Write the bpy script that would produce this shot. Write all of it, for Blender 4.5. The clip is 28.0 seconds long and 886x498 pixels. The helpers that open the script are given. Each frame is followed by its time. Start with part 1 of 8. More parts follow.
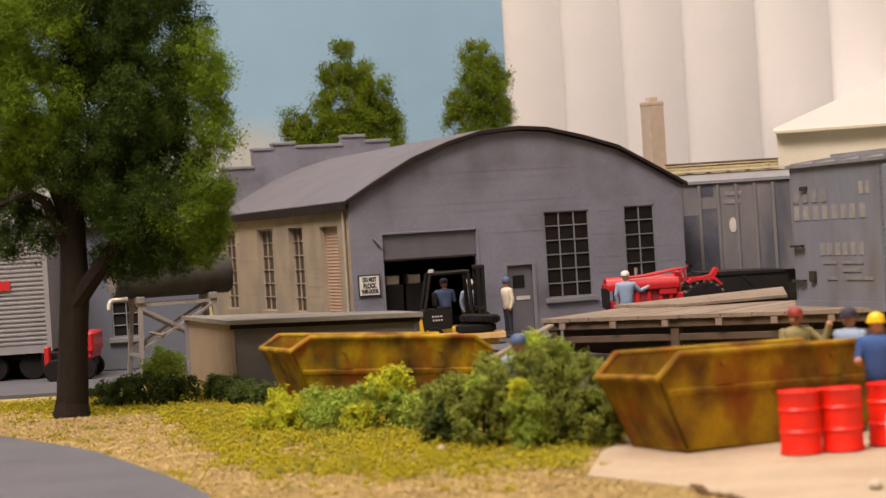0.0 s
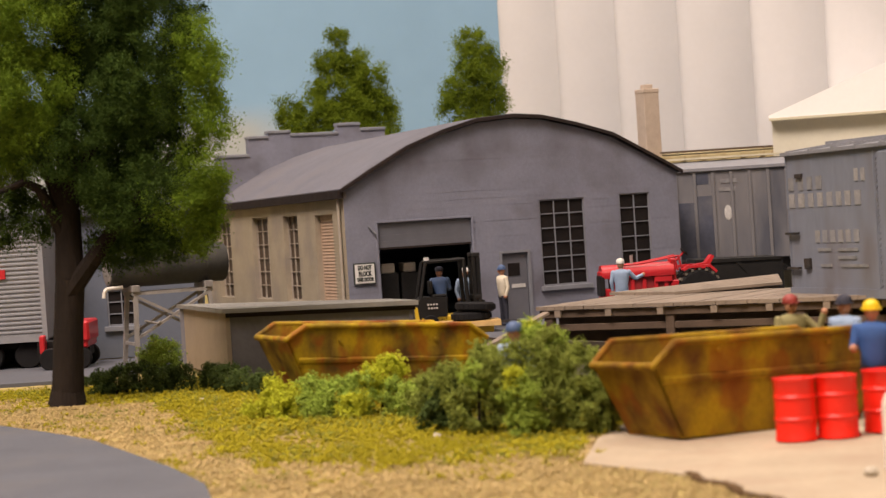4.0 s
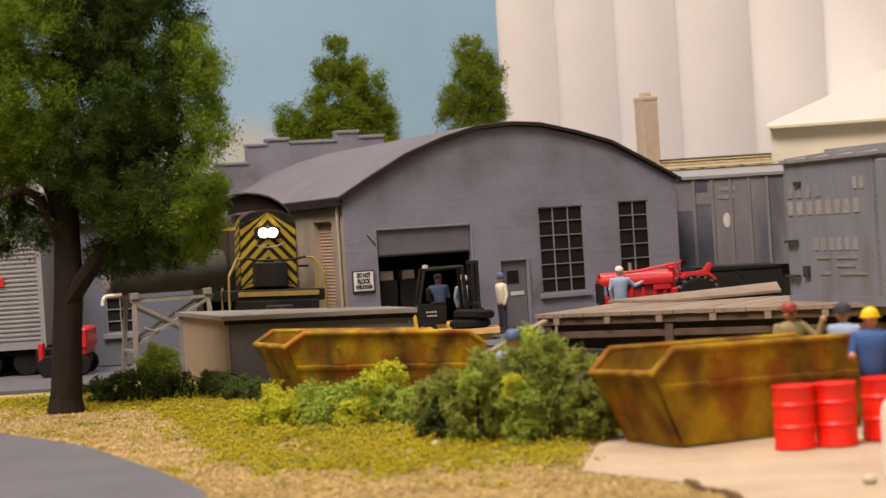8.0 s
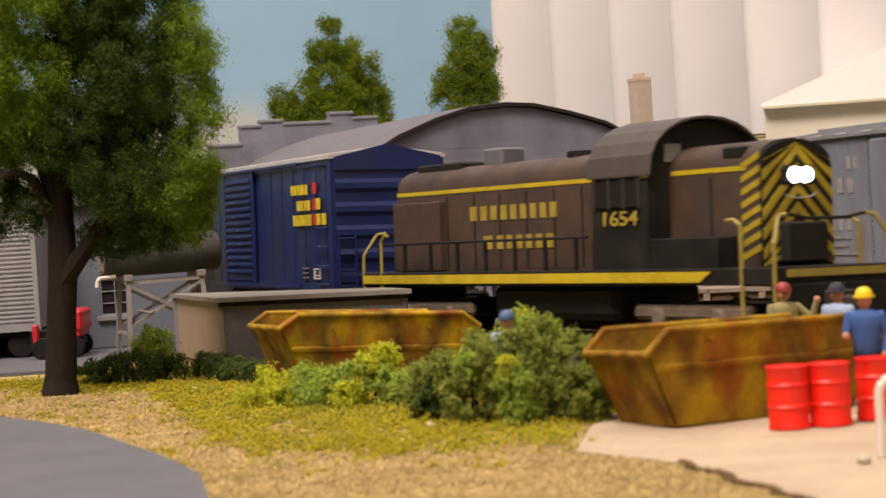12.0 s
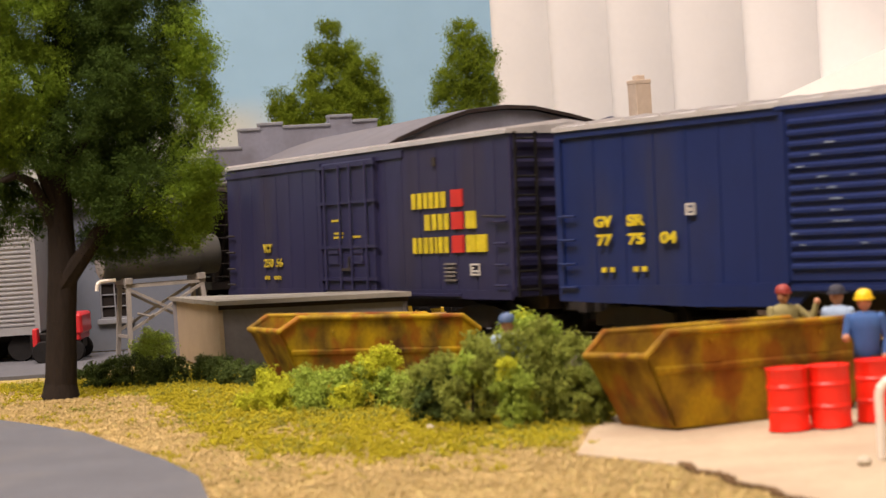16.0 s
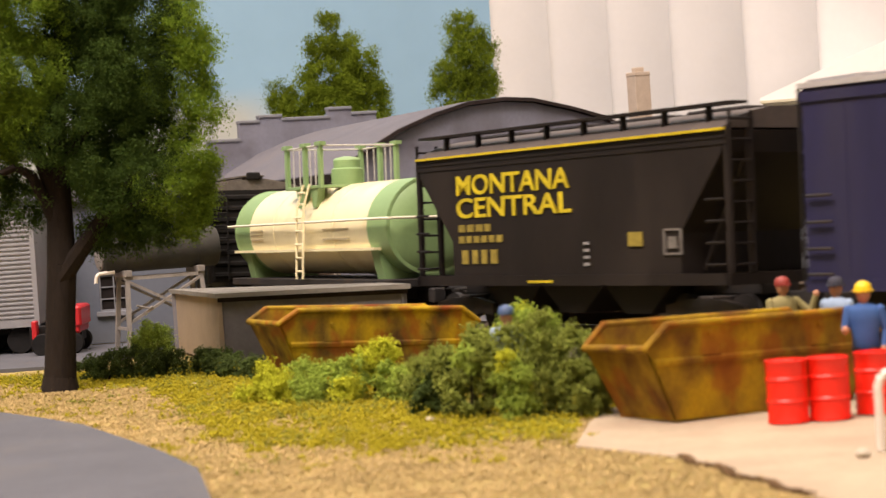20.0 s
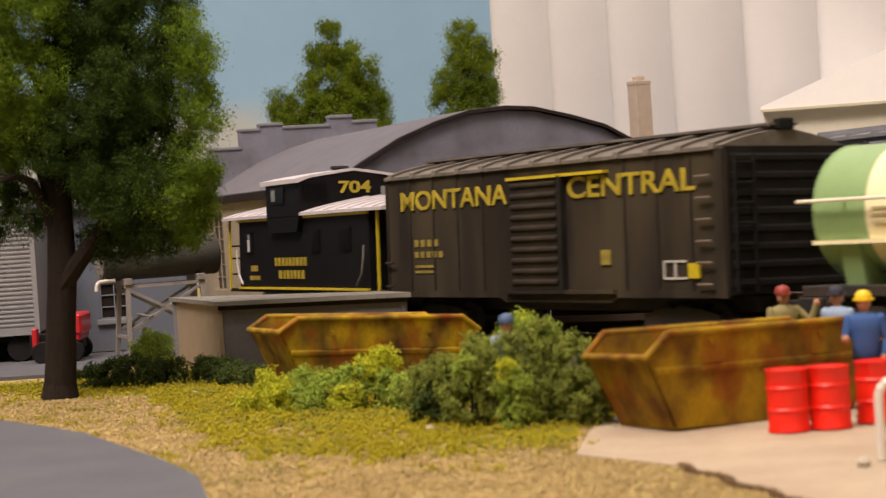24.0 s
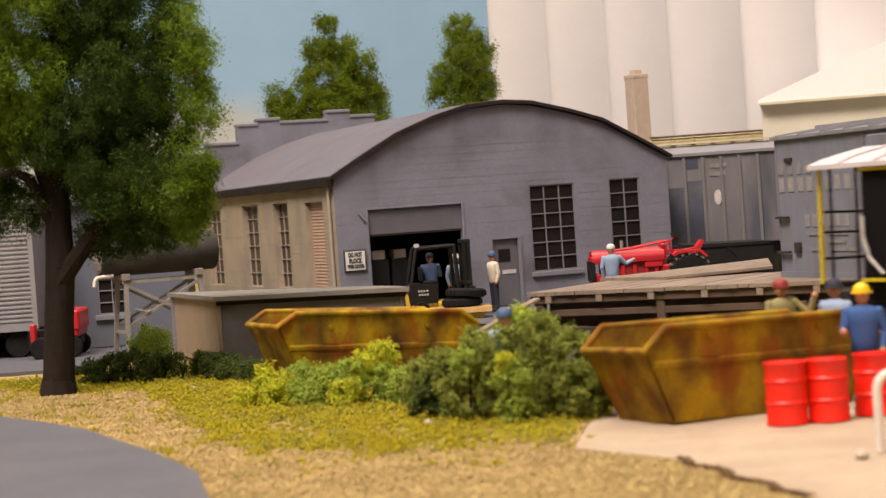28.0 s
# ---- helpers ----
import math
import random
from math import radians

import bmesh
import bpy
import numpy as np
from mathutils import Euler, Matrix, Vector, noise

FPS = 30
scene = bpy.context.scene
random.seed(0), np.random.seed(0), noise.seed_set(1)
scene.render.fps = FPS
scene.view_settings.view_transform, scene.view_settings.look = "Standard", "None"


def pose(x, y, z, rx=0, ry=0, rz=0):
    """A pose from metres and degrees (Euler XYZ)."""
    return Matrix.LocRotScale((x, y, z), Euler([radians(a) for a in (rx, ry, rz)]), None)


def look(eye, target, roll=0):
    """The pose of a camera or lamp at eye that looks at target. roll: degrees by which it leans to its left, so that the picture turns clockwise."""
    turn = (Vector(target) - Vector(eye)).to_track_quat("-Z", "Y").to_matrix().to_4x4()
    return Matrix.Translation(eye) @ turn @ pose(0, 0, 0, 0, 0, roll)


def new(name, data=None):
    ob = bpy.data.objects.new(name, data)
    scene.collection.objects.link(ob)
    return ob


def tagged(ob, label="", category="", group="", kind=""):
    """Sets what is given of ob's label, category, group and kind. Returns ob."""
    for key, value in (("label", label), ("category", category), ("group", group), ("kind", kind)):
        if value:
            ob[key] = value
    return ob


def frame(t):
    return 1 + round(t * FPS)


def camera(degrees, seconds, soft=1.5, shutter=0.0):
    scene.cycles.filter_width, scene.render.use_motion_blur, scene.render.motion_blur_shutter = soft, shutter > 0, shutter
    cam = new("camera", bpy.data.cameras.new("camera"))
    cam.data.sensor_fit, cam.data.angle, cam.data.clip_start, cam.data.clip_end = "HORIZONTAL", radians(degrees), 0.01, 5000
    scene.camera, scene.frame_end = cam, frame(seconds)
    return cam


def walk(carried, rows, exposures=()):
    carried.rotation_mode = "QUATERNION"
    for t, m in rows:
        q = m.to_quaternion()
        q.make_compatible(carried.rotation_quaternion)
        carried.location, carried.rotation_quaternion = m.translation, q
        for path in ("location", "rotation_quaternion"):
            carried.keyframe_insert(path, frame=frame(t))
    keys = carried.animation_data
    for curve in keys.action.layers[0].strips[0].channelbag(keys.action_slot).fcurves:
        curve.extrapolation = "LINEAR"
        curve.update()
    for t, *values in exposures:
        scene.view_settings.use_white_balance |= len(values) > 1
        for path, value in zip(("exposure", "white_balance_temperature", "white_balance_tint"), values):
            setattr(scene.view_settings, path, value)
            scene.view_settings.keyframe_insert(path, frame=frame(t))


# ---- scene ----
S = 1 / 87  # the layout is an HO model: lengths below are prototype metres
EYE = 3.3
FOV = 25.39


def P(x, y, z=0.0, rz=0.0, rx=0.0, ry=0.0):
    return pose(x * S, y * S, z * S, rx, ry, rz)


def aim(yaw, pitch, roll):
    ya, pi = radians(yaw), radians(pitch)
    way = Vector((-math.sin(ya) * math.cos(pi), math.cos(ya) * math.cos(pi), math.sin(pi)))
    eye = Vector((0, 0, EYE * S))
    return look(eye, eye + way, roll)


# ---- camera: it stands on the layout and sways a little ----
SWAY = [
    (0.0, 0.256, -0.433, -3.55), (0.5, 0.216, -0.464, -3.64), (1.0, 0.227, -0.492, -3.64), (1.5, 0.130, -0.563, -3.68),
    (2.0, 0.138, -0.718, -3.68), (2.5, 0.126, -0.828, -3.62), (3.0, 0.116, -0.843, -3.68), (3.5, 0.147, -0.820, -3.66),
    (5.5, 0.068, -0.751, -3.64), (6.0, 0.044, -0.776, -3.64), (6.5, 0.078, -0.746, -3.65), (7.0, 0.164, -0.650, -3.63),
    (7.5, 0.174, -0.563, -3.68), (8.0, 0.092, -0.573, -3.63), (8.5, 0.060, -0.655, -3.73), (9.0, 0.018, -0.789, -3.71),
    (9.5, 0.030, -0.945, -3.76), (10.0, 0.001, -0.983, -3.75), (10.5, -0.004, -1.008, -3.77), (11.0, -0.025, -1.041, -3.77),
    (11.5, -0.031, -1.081, -3.70), (12.0, -0.043, -1.132, -3.75), (12.5, -0.027, -1.124, -3.81), (14.5, -0.047, -1.058, -3.84),
    (15.0, -0.026, -1.019, -3.82), (15.5, -0.036, -1.021, -3.78), (16.0, -0.054, -1.053, -3.87), (16.5, -0.072, -1.112, -3.85),
    (17.0, 0.000, -1.106, -3.84), (17.5, -0.023, -1.156, -3.85), (18.0, -0.069, -1.236, -3.86), (18.5, -0.055, -1.282, -3.87),
    (19.0, -0.084, -1.285, -3.87), (19.5, -0.065, -1.285, -3.85), (20.0, -0.063, -1.280, -3.88), (20.5, -0.116, -1.243, -3.95),
    (21.0, -0.069, -1.215, -3.95), (21.5, -0.087, -1.234, -3.89), (23.5, -0.023, -1.043, -3.78), (24.0, -0.065, -1.034, -3.81),
    (24.5, -0.076, -1.095, -3.89), (25.0, -0.092, -1.142, -3.95), (25.5, -0.090, -1.151, -3.92), (26.0, -0.023, -1.069, -3.91),
    (26.5, -0.050, -1.017, -3.93), (27.0, -0.093, -1.044, -3.96), (27.5, -0.075, -1.119, -3.94), (28.0, -0.113, -1.203, -4.03),
]
cam = camera(FOV, 28.0, soft=1.4, shutter=0.5)
cam.data.dof.use_dof, cam.data.dof.focus_distance, cam.data.dof.aperture_fstop = True, 54 * S, 62.0
walk(cam, [(t, aim(ya, pi, ro)) for t, ya, pi, ro in SWAY],
     [(0, -0.03, 6500, 10), (12, 0.0, 6500, 10), (15, 0.17, 6500, 10), (18, 0.2, 6500, 10), (20, 0.22, 6500, 10), (21, 0.15, 6500, 10), (23.5, -0.15, 6500, 10), (24, -0.17, 6500, 10), (25, 0.0, 6500, 10), (28, 0.05, 6500, 10)])

# ---- light: the room's ceiling lamps and one added fill ----
world = bpy.data.worlds.new("room_air")
scene.world = world
world.use_nodes = True
world.node_tree.nodes["Background"].inputs[0].default_value = (1.0, 0.93, 0.85, 1)
world.node_tree.nodes["Background"].inputs[1].default_value = 0.20


def area_lamp(name, x, y, z, tx, ty, tz, sx, sy, watts, colour):
    d = bpy.data.lights.new(name, "AREA")
    d.shape, d.size, d.size_y, d.energy, d.color = "RECTANGLE", sx * S, sy * S, watts, colour
    ob = new(name, d)
    ob.matrix_basis = look((x * S, y * S, z * S), (tx * S, ty * S, tz * S))
    return ob


WARM = (1.0, 0.84, 0.765)
area_lamp("ceiling_lamp", -38, -10, 114, 0, 50, 0, 80, 45, 41, WARM)
area_lamp("ceiling_lamp", 14, 88, 119, 4, 50, 0, 60, 30, 9, (1.0, 0.86, 0.78))
# invented fill from the front right, only to lift the shadows
area_lamp("ceiling_lamp", 55, -70, 112, 4, 45, 0, 60, 40, 5, (1.0, 0.85, 0.77))

# ---- materials ----
def mat(name, colour, rough=0.7, metal=0.0, vary=0.25, scale=2.0, bump=0.0, bscale=30.0, dirt=None, dscale=0.6, dlow=0.5, dhigh=0.7, emit=0.0, spec=0.5, island=0.0, stretch=(1, 1, 1), coat=0.0, glow_through=0.0, rust=None):
    m = bpy.data.materials.new(name)
    m.use_nodes = True
    nt = m.node_tree
    N, Lk = nt.nodes, nt.links
    bsdf = N["Principled BSDF"]
    tc = N.new("ShaderNodeTexCoord")
    mp = N.new("ShaderNodeMapping")
    mp.inputs["Scale"].default_value = (87 * stretch[0], 87 * stretch[1], 87 * stretch[2])
    Lk.new(tc.outputs["Object"], mp.inputs["Vector"])

    def noisy(sc, detail=5):
        n = N.new("ShaderNodeTexNoise")
        n.inputs["Scale"].default_value = sc
        n.inputs["Detail"].default_value = detail
        Lk.new(mp.outputs["Vector"], n.inputs["Vector"])
        return n.outputs["Fac"]

    def mixed(fac, a, b, kind="MIX"):
        x = N.new("ShaderNodeMix")
        x.data_type, x.blend_type = "RGBA", kind
        for sock, v in ((x.inputs[0], fac), (x.inputs[6], a), (x.inputs[7], b)):
            if isinstance(v, (int, float)):
                sock.default_value = v
            elif isinstance(v, tuple):
                sock.default_value = (*v, 1)
            else:
                Lk.new(v, sock)
        return x.outputs[2]

    def ramp(v, lo, hi):
        r = N.new("ShaderNodeMapRange")
        r.inputs[1].default_value, r.inputs[2].default_value = lo, hi
        Lk.new(v, r.inputs[0])
        return r.outputs[0]

    dark = tuple(c * (1 - vary) for c in colour)
    light = tuple(min(1, c * (1 + vary)) for c in colour)
    col = mixed(ramp(noisy(scale), 0.3, 0.7), dark, light)
    col = mixed(0.35, col, mixed(ramp(noisy(scale * 9, 3), 0.3, 0.7), dark, light))
    if island:
        g = N.new("ShaderNodeNewGeometry")
        col = mixed(island, col, mixed(g.outputs["Random Per Island"], dark, light))
    if dirt:
        d = ramp(noisy(dscale, 8), dlow, dhigh)
        col = mixed(d, col, dirt)
        rr = N.new("ShaderNodeMapRange")
        rr.inputs[3].default_value, rr.inputs[4].default_value = rough, min(1, rough + 0.25)
        Lk.new(d, rr.inputs[0])
        Lk.new(rr.outputs[0], bsdf.inputs["Roughness"])
    else:
        bsdf.inputs["Roughness"].default_value = rough
    if rust:
        col = mixed(ramp(noisy(dscale * 1.7, 3), 0.5, 0.62), col, mixed(0.6, col, rust))
    Lk.new(col, bsdf.inputs["Base Color"])
    if glow_through:  # thin leaves pass some light on
        tr, mx = N.new("ShaderNodeBsdfTranslucent"), N.new("ShaderNodeMixShader")
        Lk.new(col, tr.inputs["Color"])
        mx.inputs[0].default_value = glow_through
        Lk.new(bsdf.outputs[0], mx.inputs[1])
        Lk.new(tr.outputs[0], mx.inputs[2])
        Lk.new(mx.outputs[0], N["Material Output"].inputs["Surface"])
    bsdf.inputs["Metallic"].default_value = metal
    bsdf.inputs["Specular IOR Level"].default_value = spec
    bsdf.inputs["Coat Weight"].default_value = coat
    if emit:
        bsdf.inputs["Emission Color"].default_value = (*colour, 1)
        bsdf.inputs["Emission Strength"].default_value = emit
    if bump:
        b = N.new("ShaderNodeBump")
        b.inputs["Strength"].default_value = 0.8
        b.inputs["Distance"].default_value = bump * S
        Lk.new(noisy(bscale, 4), b.inputs["Height"])
        Lk.new(b.outputs[0], bsdf.inputs["Normal"])
    return m


# ---- mesh building ----
class Geo:
    """Vertices and faces in prototype metres."""

    def __init__(self):
        self.v, self.f = [], []

    def add(self, verts, faces):
        n = len(self.v)
        self.v += [tuple(p) for p in verts]
        self.f += [tuple(n + i for i in f) for f in faces]
        return self

    def box(self, x0, x1, y0, y1, z0, z1, c=0.0):
        if not c:
            v = [(x, y, z) for z in (z0, z1) for y in (y0, y1) for x in (x0, x1)]
            return self.add(v, [(0, 2, 3, 1), (4, 5, 7, 6), (0, 1, 5, 4), (2, 6, 7, 3), (0, 4, 6, 2), (1, 3, 7, 5)])
        c = min(c, (x1 - x0) * 0.45, (y1 - y0) * 0.45, (z1 - z0) * 0.45)
        bm = bmesh.new()
        bmesh.ops.create_cube(bm, size=1)
        for q in bm.verts:
            q.co = ((x0 + x1) / 2 + q.co.x * (x1 - x0), (y0 + y1) / 2 + q.co.y * (y1 - y0), (z0 + z1) / 2 + q.co.z * (z1 - z0))
        bmesh.ops.bevel(bm, geom=bm.edges[:], offset=c, segments=1, affect="EDGES")
        return self.take(bm)

    def take(self, bm):
        bm.verts.index_update()
        self.add([q.co[:] for q in bm.verts], [[q.index for q in f.verts] for f in bm.faces])
        bm.free()
        return self

    def rod(self, a, b, r, n=8, r2=None, cap=True):
        a, b = Vector(a), Vector(b)
        r2 = r if r2 is None else r2
        w = (b - a).normalized()
        u = w.orthogonal().normalized()
        t = w.cross(u)
        ring = [math.tau * i / n for i in range(n)]
        v = [a + (u * math.cos(k) + t * math.sin(k)) * r for k in ring] + [b + (u * math.cos(k) + t * math.sin(k)) * r2 for k in ring]
        f = [(i, (i + 1) % n, n + (i + 1) % n, n + i) for i in range(n)]
        if cap:
            f += [tuple(range(n))[::-1], tuple(range(n, 2 * n))]
        return self.add(v, f)

    def pipe(self, pts, r, n=6):
        for a, b in zip(pts[:-1], pts[1:]):
            self.rod(a, b, r, n)
        return self

    def prism(self, prof, axis, a, b):
        """A closed profile of 2-D points drawn out along an axis from a to b."""
        n = len(prof)

        def at(p, k):
            return {"x": (k, p[0], p[1]), "y": (p[0], k, p[1]), "z": (p[0], p[1], k)}[axis]
        v = [at(p, a) for p in prof] + [at(p, b) for p in prof]
        f = [(i, (i + 1) % n, n + (i + 1) % n, n + i) for i in range(n)]
        return self.add(v, f + [tuple(range(n))[::-1], tuple(range(n, 2 * n))])

    def lathe(self, prof, n=20, c=(0, 0, 0)):
        """A profile of (radius, z) turned about z."""
        m = len(prof)
        v = [(c[0] + r * math.cos(math.tau * i / n), c[1] + r * math.sin(math.tau * i / n), c[2] + z) for i in range(n) for r, z in prof]
        f = [(i * m + j, ((i + 1) % n) * m + j, ((i + 1) % n) * m + j + 1, i * m + j + 1) for i in range(n) for j in range(m - 1)]
        return self.add(v, f + [tuple(i * m for i in range(n))[::-1], tuple(i * m + m - 1 for i in range(n))])

    def ball(self, c, r, seg=10, rings=7, sz=1.0):
        prof = [(max(1e-4, r * math.sin(math.pi * j / rings)), -r * sz * math.cos(math.pi * j / rings)) for j in range(rings + 1)]
        return self.lathe(prof, seg, c)

    def turn(self, m, start=0):
        self.v[start:] = [tuple(m @ Vector(p)) for p in self.v[start:]]
        return self


def mesh_of(name, g, material, smooth=False):
    me = bpy.data.meshes.new(name)
    me.from_pydata([(x * S, y * S, z * S) for x, y, z in g.v], [], g.f)
    bm = bmesh.new()
    bm.from_mesh(me)
    bmesh.ops.recalc_face_normals(bm, faces=bm.faces)
    bm.to_mesh(me)
    bm.free()
    me.materials.append(material)
    if smooth:
        me.polygons.foreach_set("use_smooth", [True] * len(me.polygons))
        me.set_sharp_from_angle(angle=radians(38))
    return me


def part(name, g, material, parent=None, label="", smooth=False):
    ob = new(name, mesh_of(name, g, material, smooth))
    ob.parent = parent
    if label:
        ob["label"] = label
    return ob


def thing(name, m, label, category, group="", kind=""):
    ob = new(name)
    ob.empty_display_size = 0.005
    ob.matrix_basis = m
    return tagged(ob, label, category, group, kind)


def solo(name, g, material, m, label, category, group="", kind="", smooth=False):
    ob = new(name, mesh_of(name, g, material, smooth))
    ob.matrix_basis = m
    return tagged(ob, label, category, group, kind)


def lettering(name, text, size, material, parent, x, y, z, rz=0.0, bold=0.0, width=0.0, label="", centre=False):
    """Raised letters standing upright in the plane x-z of their thing, facing -y."""
    cu = bpy.data.curves.new(name, "FONT")
    cu.body, cu.size, cu.extrude, cu.offset = text, size * S, 0.012 * S, bold * S
    cu.align_x = "CENTER" if centre else "LEFT"
    tmp = bpy.data.objects.new(name, cu)
    scene.collection.objects.link(tmp)
    me = bpy.data.meshes.new_from_object(tmp.evaluated_get(bpy.context.evaluated_depsgraph_get()))
    bpy.data.objects.remove(tmp)
    me.materials.clear()
    me.materials.append(material)
    xs = [v.co.x for v in me.vertices]
    squeeze = width * S / (max(xs) - min(xs)) if width else 1.0
    me.transform(pose(x * S, y * S, z * S, 0, 0, rz) @ Matrix.Rotation(radians(90), 4, "X") @ Matrix.Diagonal((squeeze, 1, 1, 1)))
    ob = new(name, me)
    ob.parent = parent
    if label:
        ob["label"] = label
    return ob

M = {}
M["ground"] = mat("ground_cover", (0.37, 0.28, 0.11), 0.95, vary=0.35, scale=1.2, bump=0.08, bscale=9, dirt=(0.32, 0.26, 0.09), dscale=0.22, dlow=0.42, dhigh=0.6, spec=0.1)
M["road"] = mat("road_paint", (0.10, 0.102, 0.115), 0.8, vary=0.12, scale=0.8, bump=0.01, bscale=20, dirt=(0.125, 0.122, 0.125), dscale=0.5, spec=0.2)
M["slab"] = mat("pale_concrete", (0.40, 0.32, 0.225), 0.9, vary=0.12, scale=0.8, bump=0.02, bscale=12, dirt=(0.36, 0.27, 0.19), dscale=0.7, spec=0.15)
M["wall_grey"] = mat("grey_block_paint", (0.20, 0.204, 0.25), 0.8, vary=0.16, scale=1.0, bump=0.01, bscale=25, dirt=(0.13, 0.125, 0.145), dscale=0.5, spec=0.25)
M["wall_tan"] = mat("tan_block_paint", (0.345, 0.29, 0.21), 0.8, vary=0.12, scale=1.0, bump=0.01, bscale=25, dirt=(0.28, 0.24, 0.20), dscale=0.6, spec=0.2)
M["roof"] = mat("tar_paper_roof", (0.135, 0.13, 0.148), 0.85, vary=0.16, scale=0.7, bump=0.012, bscale=20, dirt=(0.15, 0.14, 0.15), dscale=0.35, spec=0.3)
M["fascia"] = mat("black_roof_edge", (0.030, 0.023, 0.021), 0.9, vary=0.3, scale=3, spec=0.08)
M["dark_glass"] = mat("dark_window_glass", (0.016, 0.013, 0.012), 0.55, vary=0.3, spec=0.12)
M["frame_grey"] = mat("grey_window_frame", (0.19, 0.195, 0.215), 0.6, vary=0.1, scale=3)
M["frame_tan"] = mat("tan_window_frame", (0.35, 0.30, 0.24), 0.6, vary=0.1, scale=3)
M["shutter"] = mat("tan_louvre", (0.42, 0.29, 0.20), 0.7, vary=0.12, scale=3)
M["black"] = mat("black_paint", (0.012, 0.011, 0.010), 0.6, vary=0.3, scale=2, dirt=(0.022, 0.018, 0.015), dscale=1.0, spec=0.2)
M["steel_dark"] = mat("dark_steel", (0.027, 0.024, 0.023), 0.6, vary=0.3, scale=3, dirt=(0.05, 0.036, 0.026), dscale=1.5, spec=0.3)
M["skip"] = mat("rusty_yellow_paint", (0.46, 0.30, 0.004), 0.6, vary=0.35, scale=2.0, bump=0.008, bscale=15, dirt=(0.08, 0.040, 0.010), dscale=1.4, dlow=0.38, dhigh=0.66, stretch=(1, 1, 0.75), spec=0.3, rust=(0.26, 0.05, 0.004))
M["skip_rust"] = mat("rust_brown_yellow_paint", (0.37, 0.228, 0.004), 0.65, vary=0.35, scale=2.0, bump=0.008, bscale=15, dirt=(0.11, 0.043, 0.008), dscale=1.2, dlow=0.40, dhigh=0.64, stretch=(1, 1, 0.8), spec=0.25, rust=(0.24, 0.06, 0.004))
M["barrel"] = mat("red_drum_paint", (0.80, 0.018, 0.006), 0.4, vary=0.08, scale=2)
M["sky"] = mat("painted_sky", (0.25, 0.40, 0.55), 0.95, vary=0.06, scale=0.06, dirt=(0.34, 0.46, 0.56), dscale=0.03, spec=0.05)
def painted_cloud(m):
    """A pale cloud bank low on the west of the painted sky."""
    N, Lk = m.node_tree.nodes, m.node_tree.links
    sock = N["Principled BSDF"].inputs["Base Color"]
    old = sock.links[0].from_socket
    tc, sp = N.new("ShaderNodeTexCoord"), N.new("ShaderNodeSeparateXYZ")
    Lk.new(tc.outputs["Object"], sp.inputs[0])
    fac = []
    for out, lo, hi in (("Z", 11.3 * S, 9.2 * S), ("X", -8.0 * S, -12.0 * S)):
        r = N.new("ShaderNodeMapRange")
        r.interpolation_type = "SMOOTHSTEP"
        r.inputs[1].default_value, r.inputs[2].default_value = lo, hi
        Lk.new(sp.outputs[out], r.inputs[0])
        fac.append(r.outputs[0])
    mul, mx = N.new("ShaderNodeMath"), N.new("ShaderNodeMix")
    mul.operation, mx.data_type = "MULTIPLY", "RGBA"
    Lk.new(fac[0], mul.inputs[0])
    Lk.new(fac[1], mul.inputs[1])
    Lk.new(mul.outputs[0], mx.inputs[0])
    Lk.new(old, mx.inputs[6])
    mx.inputs[7].default_value = (0.40, 0.425, 0.415, 1)
    Lk.new(mx.outputs[2], sock)


painted_cloud(M["sky"])
M["silo"] = mat("white_silo_paint", (0.595, 0.577, 0.562), 0.7, vary=0.03, scale=0.5, spec=0.2)
M["white_roof"] = mat("white_roof_sheet", (0.85, 0.83, 0.79), 0.6, vary=0.03, scale=1)
M["cream"] = mat("cream_paint", (0.55, 0.50, 0.36), 0.65, vary=0.1, scale=2)
M["chimney"] = mat("tan_brick_paint", (0.46, 0.37, 0.29), 0.85, vary=0.12, scale=3, bump=0.01)
M["bark"] = mat("dark_bark", (0.02, 0.0145, 0.011), 0.95, vary=0.35, scale=3, bump=0.05, bscale=8, stretch=(1, 1, 0.25), spec=0.15)
# near tree's green, darkened to hold the shade inside its crown
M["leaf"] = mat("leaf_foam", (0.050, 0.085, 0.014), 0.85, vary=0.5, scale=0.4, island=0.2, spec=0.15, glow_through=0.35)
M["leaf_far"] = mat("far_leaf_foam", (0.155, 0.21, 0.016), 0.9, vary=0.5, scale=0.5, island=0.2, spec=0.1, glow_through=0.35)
M["bush"] = mat("bush_foam", (0.215, 0.25, 0.045), 0.9, vary=0.5, scale=1.0, island=0.6, spec=0.1)
M["bush_lime"] = mat("lime_bush_foam", (0.45, 0.47, 0.03), 0.9, vary=0.4, scale=1.0, island=0.5, spec=0.1)
M["bush_dark"] = mat("dark_bush_foam", (0.07, 0.10, 0.025), 0.9, vary=0.5, scale=1.0, island=0.6, spec=0.1)
M["shed_top"] = mat("weathered_grey_board", (0.20, 0.185, 0.16), 0.85, vary=0.2, scale=1.5, dirt=(0.24, 0.225, 0.20), dscale=1.2)
M["dock"] = mat("weathered_dock_timber", (0.225, 0.175, 0.13), 0.85, vary=0.25, scale=1.5, stretch=(1, 0.3, 1), bump=0.01, bscale=20)
M["dock_dark"] = mat("dark_dock_timber", (0.085, 0.055, 0.035), 0.85, vary=0.3, scale=2)
